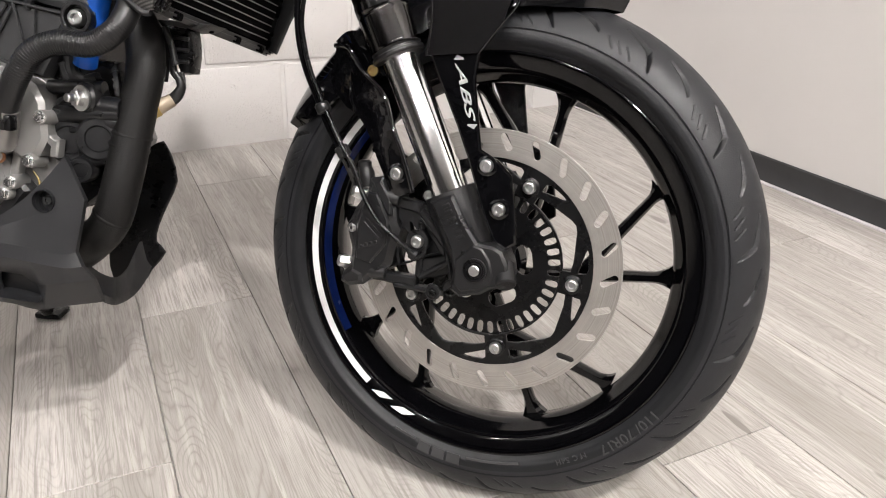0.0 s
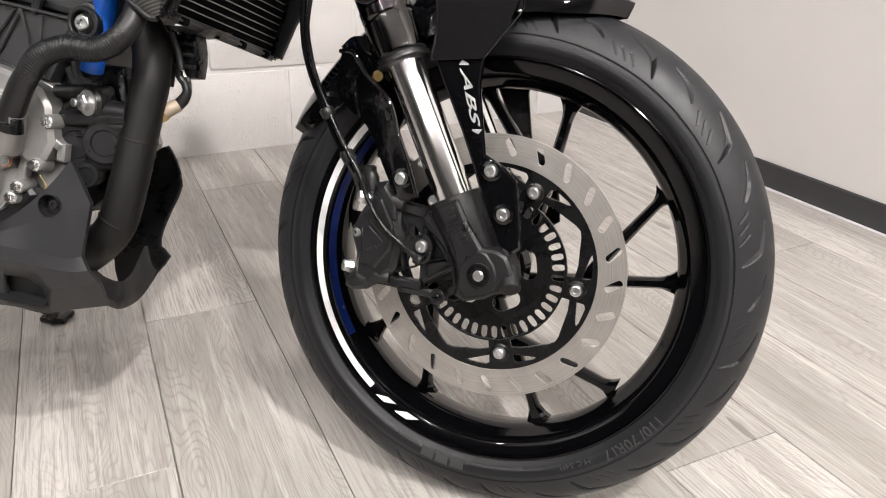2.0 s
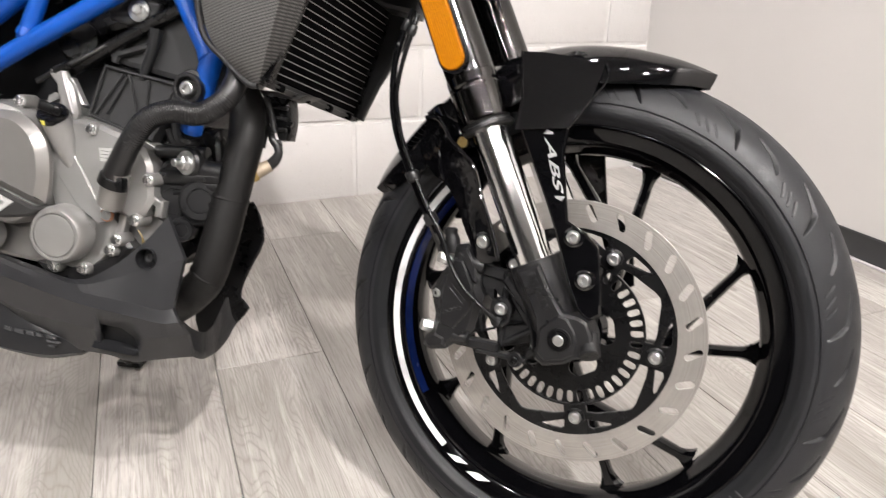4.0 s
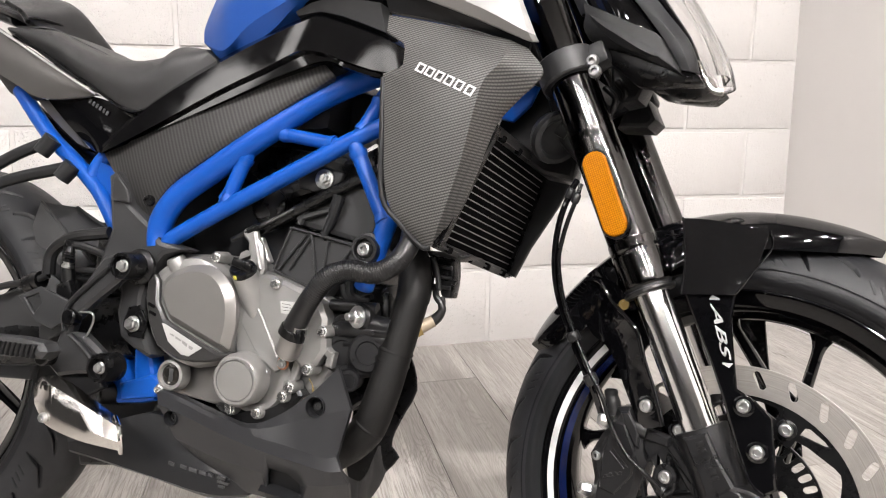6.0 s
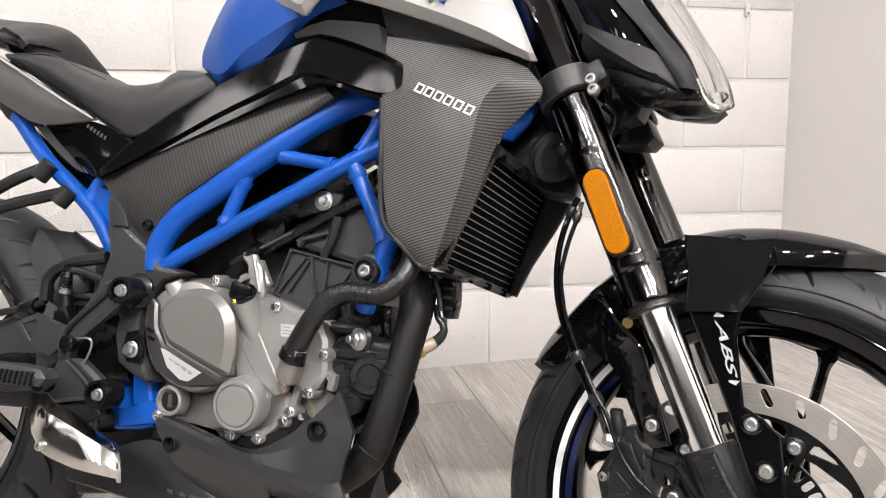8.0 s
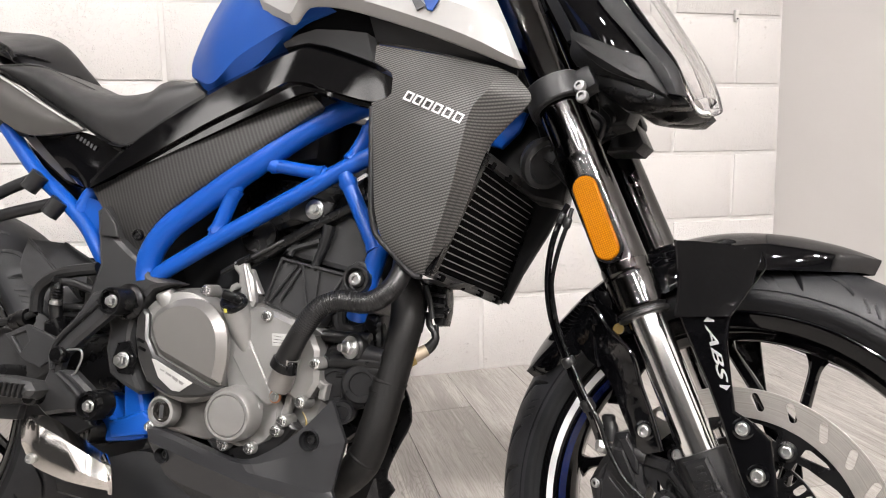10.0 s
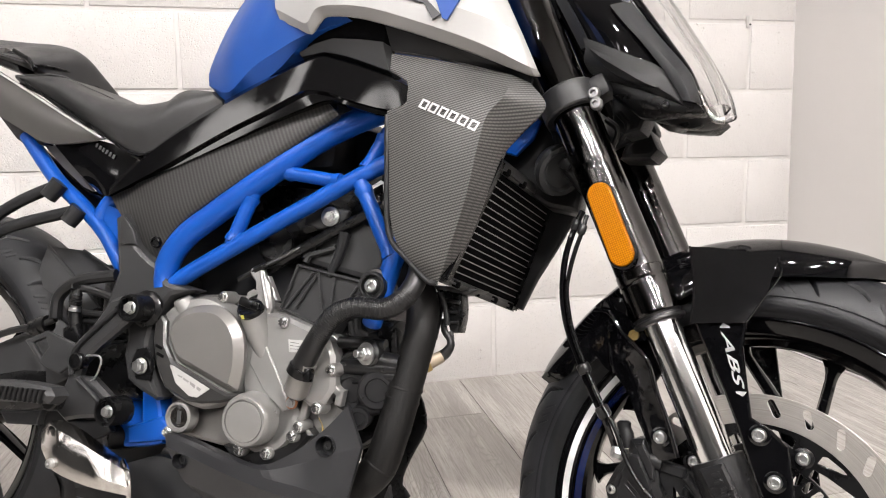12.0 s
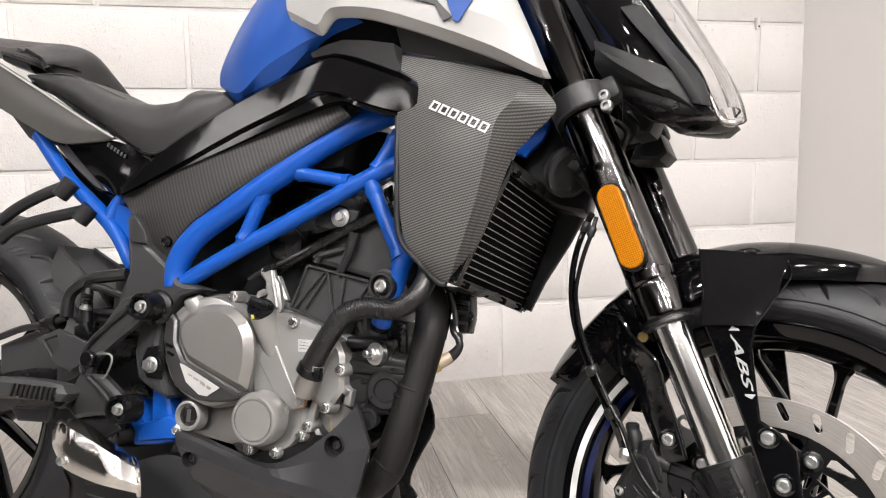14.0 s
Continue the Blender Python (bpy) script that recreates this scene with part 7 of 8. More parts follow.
part("grip", box((0.029, 0.006, 0.011), Vector(filler) + Vector((0.001, -0.005, 0.006)), 0.002, Matrix.Rotation(0.3, 3, "Y")), BLACK_SATIN, cap_o)
part("paint_dab", box((0.004, 0.001, 0.0055), Vector(filler) + Vector((-0.001, -0.0145, -0.0105)), 0.0004, Matrix.Rotation(0.5, 3, "X")), YELLOW, cap_o, "yellow paint mark")
part("neck", tube([Vector(filler) + Vector((0.0, 0.004, -0.004)), Vector(filler) + Vector((0.006, 0.014, -0.028)), Vector(filler) + Vector((0.016, 0.02, -0.06))], [0.0162, 0.0165, 0.012], 24, 3), CASE, cap_o)
spout = [(-0.522, -0.135, 0.112), (-0.510, -0.145, 0.135), (-0.502, -0.150, 0.149)]
body("coolant_outlet", tube([(-0.5235, -0.134, 0.1095)] + spout, [0.0085, 0.0148, 0.0146, 0.0124], 24, 3), CASE_DARK, "cast grey coolant outlet")
hose_pts = [(-0.511, -0.148, 0.138), (-0.498, -0.152, 0.161), (-0.484, -0.155, 0.183), (-0.466, -0.155, 0.205), (-0.442, -0.150, 0.215), (-0.412, -0.145, 0.214), (-0.390, -0.140, 0.227), (-0.380, -0.130, 0.248), (-0.380, -0.120, 0.268)]
hose = body("coolant_hose", tube(hose_pts, [0.0138, 0.0128, 0.0122, 0.012, 0.012, 0.012, 0.0122, 0.0124, 0.0126], 22, 6), HOSE, "thick black ribbed coolant hose")
dense_h = smooth_line(hose_pts, 10)
for k in range(8, 64, 1):
    a, b = dense_h[k], dense_h[k + 1]
    part("rib", lathe([(-0.0011, 0.0119), (-0.0005, 0.01245), (0.0005, 0.01245), (0.0011, 0.0119)], a, (b - a).normalized(), 18), HOSE, hose)
part("hose_clamp", lathe([(-0.006, 0.0142), (-0.005, 0.0154), (0.005, 0.0154), (0.006, 0.0142)], hose_pts[0], Vector(hose_pts[1]) - Vector(hose_pts[0]), 26), BLACK_SATIN, hose, "black spring clamp")
part("clamp_ear", box((0.008, 0.012, 0.016), Vector(hose_pts[0]) + Vector((0.016, -0.008, -0.004)), 0.002), BLACK_SATIN, hose)
bracket_p = body("clutch_arm_bracket", plate([(-0.612, -0.120, 0.251), (-0.610, -0.120, 0.257), (-0.600, -0.120, 0.261), (-0.592, -0.120, 0.258), (-0.589, -0.120, 0.247), (-0.582, -0.120, 0.239), (-0.575, -0.120, 0.209), (-0.579, -0.120, 0.200), (-0.611, -0.120, 0.200), (-0.620, -0.120, 0.212), (-0.610, -0.120, 0.222), (-0.601, -0.120, 0.231), (-0.602, -0.120, 0.241)], 0.012, 0.003, [flat([(-0.610, -0.120, 0.218), (-0.608, -0.120, 0.225), (-0.602, -0.120, 0.228), (-0.598, -0.120, 0.224), (-0.599, -0.120, 0.218), (-0.605, -0.120, 0.216)])], y=-0.12, res=0), CASE, "cast clutch cable bracket")
bolt(bracket_p, [(-0.594, -0.121, 0.212)][0], 0.005)
part("web", bar(*[(-0.592, -0.110, 0.248), (-0.576, -0.110, 0.218)], 0.005, 0.012, -0.11, chamfer=0.002), CASE, bracket_p)
part("stiffener", bar(*[(-0.593, -0.122, 0.252), (-0.580, -0.122, 0.208)], 0.004, 0.006, -0.1225, chamfer=0.0015), CASE, bracket_p)
part("clutch_cable", tube([(-0.629, -0.115, 0.243), (-0.597, -0.117, 0.258), (-0.569, -0.110, 0.274), (-0.539, -0.100, 0.294), (-0.509, -0.085, 0.319)], 0.0032, 10, 4), HOSE, bracket_p, "black clutch cable")
part("cable_adjuster", tube([(-0.604, -0.117, 0.255), (-0.586, -0.117, 0.263)], 0.0048, 12, 1), BLACK_SATIN, bracket_p)
for p in [(-0.613, -0.128, 0.094), (-0.641, -0.128, 0.219), (-0.551, -0.128, 0.192), (-0.510, -0.128, 0.178), (-0.482, -0.128, 0.140), (-0.498, -0.128, 0.094), (-0.558, -0.128, 0.083), (-0.520, -0.128, 0.070), (-0.528, -0.128, 0.058), (-0.562, -0.128, 0.034), (-0.600, -0.128, 0.039), (-0.599, -0.128, 0.034), (-0.708, -0.128, 0.045)]:
    part("bolt_boss", lathe([(-0.022, 0.0084), (-0.001, 0.0076), (0.0, 0.007)], p, segs=20), CASE, mid_cover)
    bolt(mid_cover, p, 0.0051, head="hex", material=BRIGHT_ZINC)
p = [(-0.529, -0.130, 0.098)][0]
part("copper_washer", lathe([(0, 0.0078), (0.002, 0.0078), (0.0022, 0.005)], p, segs=22), COPPER, mid_cover, "copper sealing washer")
bolt(mid_cover, (p[0], p[1] - 0.003, p[2]), 0.0048, head="hex")

# cylinder with its ribbed covers
cyl = [(-0.561, -0.105, 0.268), (-0.452, -0.105, 0.247), (-0.438, -0.105, 0.278), (-0.478, -0.105, 0.301), (-0.511, -0.105, 0.315), (-0.545, -0.105, 0.293)]
block = [(-0.575, -0.100, 0.207), (-0.557, -0.100, 0.266), (-0.459, -0.100, 0.248), (-0.474, -0.100, 0.218), (-0.495, -0.100, 0.182), (-0.505, -0.100, 0.185)]
cylinder = body("cylinder", plate(block, 0.2, 0.004, y=-0.1), GREY_CAST, "dark grey finned cylinder")
for pts in ([(-0.551, -0.103, 0.264), (-0.459, -0.103, 0.246)], [(-0.570, -0.103, 0.209), (-0.504, -0.103, 0.186)], [(-0.522, -0.103, 0.257), (-0.508, -0.103, 0.188)], [(-0.565, -0.103, 0.210), (-0.529, -0.103, 0.256)], [(-0.524, -0.103, 0.252), (-0.550, -0.103, 0.211)], [(-0.551, -0.103, 0.264), (-0.571, -0.103, 0.210)], [(-0.463, -0.103, 0.246), (-0.501, -0.103, 0.188)], [(-0.498, -0.103, 0.250), (-0.503, -0.103, 0.196)]):
    part("rib", tube(pts, 0.0019, 6, 1), GREY_CAST, cylinder)
head_pts = [(-0.557, -0.095, 0.270), (-0.547, -0.095, 0.301), (-0.508, -0.095, 0.320), (-0.470, -0.095, 0.331), (-0.437, -0.095, 0.304), (-0.434, -0.095, 0.269), (-0.454, -0.095, 0.247)]
cyl_head = body("cylinder_head", plate(head_pts, 0.18, 0.008, y=-0.092), GREY_CAST, "dark grey cylinder head")
for pts in ([(-0.510, -0.096, 0.259), (-0.493, -0.096, 0.309)], [(-0.547, -0.096, 0.276), (-0.503, -0.096, 0.288)], [(-0.544, -0.096, 0.269), (-0.530, -0.096, 0.301)]):
    part("rib", tube(pts, 0.004, 6, 1), GREY_CAST, cyl_head)
part("plug_lead", tube([(-0.508, -0.100, 0.252), (-0.496, -0.100, 0.280), (-0.490, -0.100, 0.307)], [0.0045, 0.006, 0.008], 10, 2), BLACK_MATTE, cyl_head)
body("engine_mount", tube([(-0.614, -0.100, 0.248), (-0.574, -0.100, 0.271), (-0.512, -0.100, 0.305), (-0.438, -0.100, 0.341)], 0.0072, 10, 2), BLACK_SATIN, "black engine mount rod")
top_mount = body("top_mount_plate", plate([(-0.553, -0.090, 0.331), (-0.521, -0.090, 0.345), (-0.488, -0.090, 0.335), (-0.495, -0.090, 0.321), (-0.526, -0.090, 0.311), (-0.551, -0.090, 0.316)], 0.01, 0.003, y=-0.096), GREY_CAST)
part("washer", lathe([(0, 0.0125), (0.002, 0.0125), (0.0024, 0.01)], [(-0.513, -0.098, 0.327)][0], segs=24), ZINC, top_mount)
bolt(top_mount, [(-0.511, -0.101, 0.327)][0], 0.006, head="hex")
lug2 = body("front_mount", plate([(x, 0, z) for x, z in slot(*flat([(-0.441, -0.120, 0.233)])[0], 0.062, 0.034, 68, 8)], 0.016, 0.004, y=-0.122), GREY_CAST, "dark cast front engine mount")
part("ring", lathe([(-0.006, 0.017), (0.005, 0.017), (0.006, 0.0162), (0.006, 0.0135), (0.005, 0.0125), (-0.002, 0.012)], [(-0.437, -0.123, 0.241)][0], segs=32), CAST_BLACK, lug2)
bolt(lug2, [(-0.437, -0.123, 0.241)][0], 0.0088)
body("light_bracket", plate([(-0.480, -0.060, 0.372), (-0.466, -0.060, 0.381), (-0.456, -0.060, 0.377), (-0.461, -0.060, 0.357), (-0.479, -0.060, 0.357)], 0.004, 0.001, y=-0.06), ALU, "bare metal bracket")
body("head_cover", plate([(-0.647, -0.050, 0.337), (-0.615, -0.050, 0.376), (-0.544, -0.050, 0.368), (-0.493, -0.050, 0.361), (-0.462, -0.050, 0.376), (-0.454, -0.050, 0.324), (-0.507, -0.050, 0.323), (-0.590, -0.050, 0.298)], 0.2, 0.01, y=-0.07), BLACK_SATIN, "black cylinder head cover")
body("throttle_body", lathe([(-0.03, 0.028), (0.0, 0.028), (0.006, 0.022), (0.02, 0.022)], [(-0.603, -0.070, 0.294)][0], (0.3, -0.9, 0), 24), BLACK_SATIN, "black throttle body")
# one black plate added to fill the frame's inside
body("inner_panel", plate([(-0.918, -0.020, 0.334), (-0.732, -0.020, 0.416), (-0.569, -0.020, 0.474), (-0.481, -0.020, 0.452), (-0.472, -0.020, 0.328), (-0.519, -0.020, 0.296), (-0.557, -0.020, 0.233), (-0.606, -0.020, 0.191), (-0.700, -0.020, 0.202), (-0.800, -0.020, 0.213), (-0.865, -0.020, 0.236)], 0.1, 0.01, y=-0.03), BLACK_MATTE, "black filler plate inside the frame")
body("air_box", box((0.26, 0.17, 0.1), Vector([(-0.649, 0.000, 0.419)][0]) + Vector((0, 0, 0.02)), 0.02), BLACK_MATTE, "black air box under the tank")
body("rear_shock", tube([(-0.929, 0.000, 0.261), (-0.932, -0.000, 0.112)], 0.035, 16, 1), BLACK_SATIN, "black rear shock absorber")
body("gearbox_rear", box((0.12, 0.2, 0.1), (-0.809, 0.0, 0.205), 0.02), BLACK_SATIN)
# black starter side of the crankcase, front
front_case = body("front_case", plate([(-0.522, -0.080, 0.202), (-0.475, -0.080, 0.205), (-0.421, -0.080, 0.201), (-0.417, -0.080, 0.147), (-0.426, -0.080, 0.071), (-0.469, -0.080, 0.039), (-0.503, -0.080, 0.077)], 0.05, 0.008, y=-0.08), BLACK_SATIN, "black front of the engine")
for c, r, h in zip([(-0.468, -0.095, 0.116), (-0.433, -0.095, 0.119), (-0.454, -0.095, 0.085), (-0.470, -0.095, 0.150), (-0.491, -0.095, 0.140)], (0.026, 0.024, 0.014, 0.013, 0.011), (0.01, 0.016, 0.02, 0.008, 0.012)):
    part("cast_boss", lathe([(-0.02, r), (h - 0.003, r), (h, r * 0.88), (h, r * 0.6), (h - 0.002, r * 0.55)], c, (0.25, -1, 0), 26), CAST_BLACK, front_case)
for pts, r in zip(([(-0.487, -0.100, 0.172), (-0.425, -0.100, 0.172)], [(-0.488, -0.102, 0.143), (-0.406, -0.102, 0.146)], [(-0.431, -0.100, 0.153), (-0.405, -0.100, 0.151)], [(-0.431, -0.100, 0.137), (-0.406, -0.100, 0.136)], [(-0.456, -0.100, 0.092), (-0.426, -0.100, 0.099)], [(-0.467, -0.095, 0.109), (-0.489, -0.095, 0.099)]), (0.0075, 0.0095, 0.012, 0.009, 0.008, 0.006)):
    part("cast_rib", tube(pts, r, 14, 1), CAST_BLACK, front_case)
for a, b in ([(-0.466, -0.100, 0.126), (-0.421, -0.100, 0.130)], [(-0.455, -0.100, 0.127), (-0.455, -0.100, 0.087)], [(-0.429, -0.100, 0.132), (-0.428, -0.100, 0.093)]):
    part("cast_rib", bar(a, b, 0.005, 0.012, -0.104), CAST_BLACK, front_case)
q = [(-0.444, -0.108, 0.161)][0]
part("stud_base", lathe([(-0.02, 0.017), (0.0, 0.017), (0.003, 0.0145)], q, (-0.35, -1, 0), 28), CAST_BLACK, front_case)
part("washer", lathe([(0.003, 0.0135), (0.0048, 0.0135), (0.0052, 0.0125)], q, (-0.35, -1, 0), 28), ZINC, front_case, "zinc washer")
part("nut", lathe([(0.005, 0.0088), (0.012, 0.0088), (0.013, 0.0075)], q, (-0.35, -1, 0), 6), ZINC, front_case, "zinc nut")
part("stud", lathe([(0.012, 0.0046), (0.021, 0.0046), (0.022, 0.0038)], q, (-0.35, -1, 0), 16), ZINC, front_case, "threaded stud end")
for pts in ([(-0.479, -0.085, 0.198), (-0.474, -0.085, 0.184), (-0.462, -0.085, 0.178), (-0.440, -0.085, 0.183)], [(-0.472, -0.085, 0.205), (-0.467, -0.085, 0.184), (-0.439, -0.085, 0.176)]):
    part("rubber_hose", tube(pts, 0.007, 10, 4), HOSE, front_case)
part("drain_wire", tube([(-0.495, -0.125, 0.083), (-0.490, -0.125, 0.076), (-0.488, -0.125, 0.068)], [0.0006, 0.0007, 0.0018], 8, 3), BRASS, front_case, "thin brass wire end")

# exhaust header
header = [(-0.420, -0.060, 0.265), (-0.393, -0.075, 0.230), (-0.387, -0.085, 0.193), (-0.393, -0.090, 0.156), (-0.401, -0.095, 0.115), (-0.409, -0.100, 0.075), (-0.423, -0.100, 0.033), (-0.446, -0.090, 0.009), (-0.477, -0.070, -0.011), (-0.515, -0.040, -0.030)]
pipe2 = body("exhaust_header", tube(header, [0.0205, 0.0203, 0.02, 0.02, 0.0202, 0.0205, 0.0208, 0.0212, 0.0215, 0.022], 28, 6), EXHAUST, "black exhaust header pipe")
for a, b in ([(-0.400, -0.093, 0.124), (-0.402, -0.093, 0.115)], [(-0.403, -0.094, 0.111), (-0.405, -0.094, 0.104)], [(-0.423, -0.100, 0.034), (-0.428, -0.100, 0.026)], [(-0.444, -0.090, 0.012), (-0.452, -0.090, 0.004)]):
    part("weld_band", lathe([(-0.003, 0.0204), (-0.001, 0.0216), (0.001, 0.0216), (0.003, 0.0204)], a, Vector(b) - Vector(a), 26), EXHAUST, pipe2)

# ---- belly pan, at its lower edge a scoop ----
pan_upper = [[(-0.713, -0.128, 0.046), (-0.677, -0.130, 0.043), (-0.624, -0.132, 0.031), (-0.571, -0.132, 0.020), (-0.529, -0.132, 0.036), (-0.486, -0.132, 0.068), (-0.455, -0.131, 0.101)],
             [(-0.708, -0.133, 0.044), (-0.669, -0.136, 0.041), (-0.616, -0.138, 0.028), (-0.562, -0.138, 0.017), (-0.515, -0.138, 0.028), (-0.469, -0.138, 0.045), (-0.433, -0.134, 0.056)],
             [(-0.703, -0.137, 0.041), (-0.663, -0.140, 0.035), (-0.607, -0.143, 0.021), (-0.552, -0.144, 0.010), (-0.505, -0.144, 0.005), (-0.459, -0.142, -0.002), (-0.445, -0.136, 0.000)]]
pan_lower = [[(-0.690, -0.149, 0.031), (-0.650, -0.152, 0.023), (-0.595, -0.155, 0.010), (-0.540, -0.157, -0.001), (-0.494, -0.157, -0.007), (-0.451, -0.152, -0.014), (-0.435, -0.142, -0.014)],
             [(-0.668, -0.140, -0.008), (-0.632, -0.142, -0.017), (-0.586, -0.144, -0.025), (-0.535, -0.147, -0.030), (-0.494, -0.148, -0.035), (-0.453, -0.143, -0.033), (-0.432, -0.126, -0.031)],
             [(-0.609, -0.122, -0.053), (-0.591, -0.122, -0.058), (-0.566, -0.124, -0.063), (-0.530, -0.127, -0.064), (-0.498, -0.127, -0.069), (-0.468, -0.118, -0.065), (-0.442, -0.095, -0.065)]]
pan = body("belly_pan", sheet(pan_upper + pan_lower, 0.006, 4, 1), PAN_GREY, "charcoal moulded belly pan")
pan.data.set_sharp_from_angle(angle=radians(9))
cut(pan, plate([(-0.525, -0.150, -0.022), (-0.497, -0.150, -0.024), (-0.483, -0.150, -0.035), (-0.486, -0.150, -0.052), (-0.533, -0.150, -0.048)], 0.03, 0.002, y=-0.162))
part("scoop", sheet([[(-0.539, -0.135, -0.024), (-0.506, -0.135, -0.026), (-0.489, -0.135, -0.035)], [(-0.543, -0.130, -0.044), (-0.515, -0.130, -0.046), (-0.490, -0.130, -0.051)], [(-0.538, -0.146, -0.051), (-0.511, -0.148, -0.053), (-0.484, -0.148, -0.055)]], 0.003, 3, 1), BLACK_MATTE, pan, "dark scoop opening")
for p, wr in zip([(-0.477, -0.138, 0.053), (-0.668, -0.138, 0.017)], (0.0112, 0.0085)):
    y = outer_y(pan, p[0], p[2])
    cut(pan, lathe([(-0.02, wr), (0.02, wr)], (p[0], y, p[2]), segs=32))
    part("screw_well", lathe([(-0.014, 0.0001), (-0.014, wr), (-0.0005, wr + 0.0002), (0.0012, wr + 0.0005), (0.0012, wr + 0.0011), (-0.0005, wr + 0.0011), (-0.015, wr + 0.0011), (-0.015, 0.0001)], (p[0], y, p[2]), segs=32), BLACK_MATTE, pan)
    part("screw", lathe([(-0.014, 0.0052), (-0.009, 0.0052), (-0.008, 0.0045), (-0.008, 0.0026), (-0.010, 0.0024)], (p[0] - 0.001, y, p[2]), segs=18), GREY_CAST, pan, "recessed screw")
lip_out = [(-0.475, -0.085, -0.044), (-0.474, -0.060, -0.069), (-0.465, -0.035, -0.086), (-0.464, 0.000, -0.087), (-0.462, 0.030, -0.074), (-0.462, 0.050, -0.057)]
lip_mid = [(-0.469, -0.090, -0.036), (-0.466, -0.068, -0.058), (-0.458, -0.045, -0.074), (-0.462, -0.008, -0.075), (-0.463, 0.022, -0.065), (-0.466, 0.045, -0.047)]
lip_in = [(-0.469, -0.085, -0.025), (-0.467, -0.062, -0.042), (-0.461, -0.038, -0.052), (-0.465, -0.002, -0.049), (-0.471, 0.028, -0.037), (-0.473, 0.048, -0.023)]
nose = body("belly_nose", sheet([lip_out, lip_mid, lip_in], 0.008, 4, 2), BLACK_MATTE, "matte black belly pan nose")
body("far_belly_panel", plate([(-0.453, 0.080, 0.108), (-0.442, 0.080, 0.089), (-0.435, 0.080, 0.055), (-0.449, 0.080, 0.024), (-0.463, 0.080, -0.006), (-0.467, 0.080, -0.028), (-0.454, 0.080, -0.042), (-0.474, 0.080, -0.067), (-0.490, 0.080, -0.088), (-0.527, 0.080, -0.096), (-0.536, 0.080, -0.026), (-0.520, 0.080, 0.052), (-0.473, 0.080, 0.098)], 0.006, 0.002, y=0.08, round_to=2), BLACK_SATIN, "black inner side of the far belly panel")
collector = body("collector", sheet([[(-0.860, -0.120, -0.031), (-0.778, -0.120, -0.004), (-0.713, -0.120, 0.012), (-0.637, -0.120, -0.014), (-0.591, -0.118, -0.042)], [(-0.841, -0.134, -0.040), (-0.772, -0.134, -0.029), (-0.696, -0.134, -0.033), (-0.626, -0.132, -0.042), (-0.575, -0.127, -0.054)], [(-0.839, -0.133, -0.050), (-0.790, -0.133, -0.054), (-0.700, -0.132, -0.064), (-0.618, -0.128, -0.073), (-0.564, -0.122, -0.066)], [(-0.869, -0.100, -0.063), (-0.820, -0.100, -0.067), (-0.727, -0.100, -0.076), (-0.638, -0.100, -0.086), (-0.584, -0.100, -0.077)]], 0.02, 4, 1), BLACK_MATTE, "matte black exhaust collector box")
for quad in ([(-0.678, -0.136, -0.040), (-0.669, -0.136, -0.041), (-0.670, -0.136, -0.046), (-0.678, -0.136, -0.044)], [(-0.659, -0.136, -0.041), (-0.651, -0.136, -0.043), (-0.651, -0.136, -0.047), (-0.660, -0.136, -0.045)], [(-0.646, -0.136, -0.043), (-0.634, -0.136, -0.044), (-0.634, -0.136, -0.049), (-0.646, -0.136, -0.047)], [(-0.631, -0.136, -0.044), (-0.621, -0.136, -0.045), (-0.621, -0.136, -0.050), (-0.631, -0.136, -0.048)], [(-0.617, -0.136, -0.045), (-0.611, -0.136, -0.047), (-0.611, -0.136, -0.050), (-0.618, -0.136, -0.049)], [(-0.604, -0.136, -0.047), (-0.593, -0.136, -0.048), (-0.593, -0.136, -0.051), (-0.605, -0.136, -0.050)], [(-0.604, -0.136, -0.052), (-0.587, -0.136, -0.054), (-0.588, -0.136, -0.056), (-0.604, -0.136, -0.055)], [(-0.602, -0.136, -0.058), (-0.593, -0.136, -0.058), (-0.594, -0.136, -0.061), (-0.602, -0.136, -0.060)]):
    part("stamp_bar", plate(quad, 0.003, 0.0002, y=-0.1345), GREY_INK, collector)
# black plate added to close the gap between shield and belly pan
body("muffler_shroud", plate([(-0.894, -0.090, 0.014), (-0.813, -0.090, 0.008), (-0.722, -0.090, 0.035), (-0.689, -0.090, -0.014), (-0.775, -0.090, -0.069), (-0.861, -0.090, -0.082)], 0.02, 0.004, y=-0.09), CAST_BLACK, "black plate filling the gap behind the exhaust shield")
body("muffler_body", tube([(-0.66, -0.03, -0.02), (-0.72, -0.04, -0.005), (-0.76, -0.06, 0.01)], [0.05, 0.05, 0.044], 20, 4), BLACK_SATIN, "black underslung muffler")
shield_rows = [[(-0.862, -0.178, 0.037), (-0.844, -0.180, 0.052), (-0.805, -0.182, 0.048), (-0.756, -0.184, 0.029), (-0.723, -0.182, 0.014)],
               [(-0.844, -0.194, 0.029), (-0.821, -0.200, 0.045), (-0.781, -0.203, 0.037), (-0.734, -0.204, 0.021), (-0.703, -0.200, 0.009)],
               [(-0.836, -0.199, 0.019), (-0.809, -0.208, 0.023), (-0.757, -0.211, 0.006), (-0.714, -0.211, -0.003), (-0.696, -0.204, -0.008)],
               [(-0.833, -0.196, 0.010), (-0.809, -0.204, -0.003), (-0.758, -0.207, -0.013), (-0.715, -0.207, -0.016), (-0.695, -0.200, -0.019)]]
shield = body("exhaust_shield", sheet(shield_rows, 0.004, 3, 1), CHROME, "polished chrome exhaust heat shield")
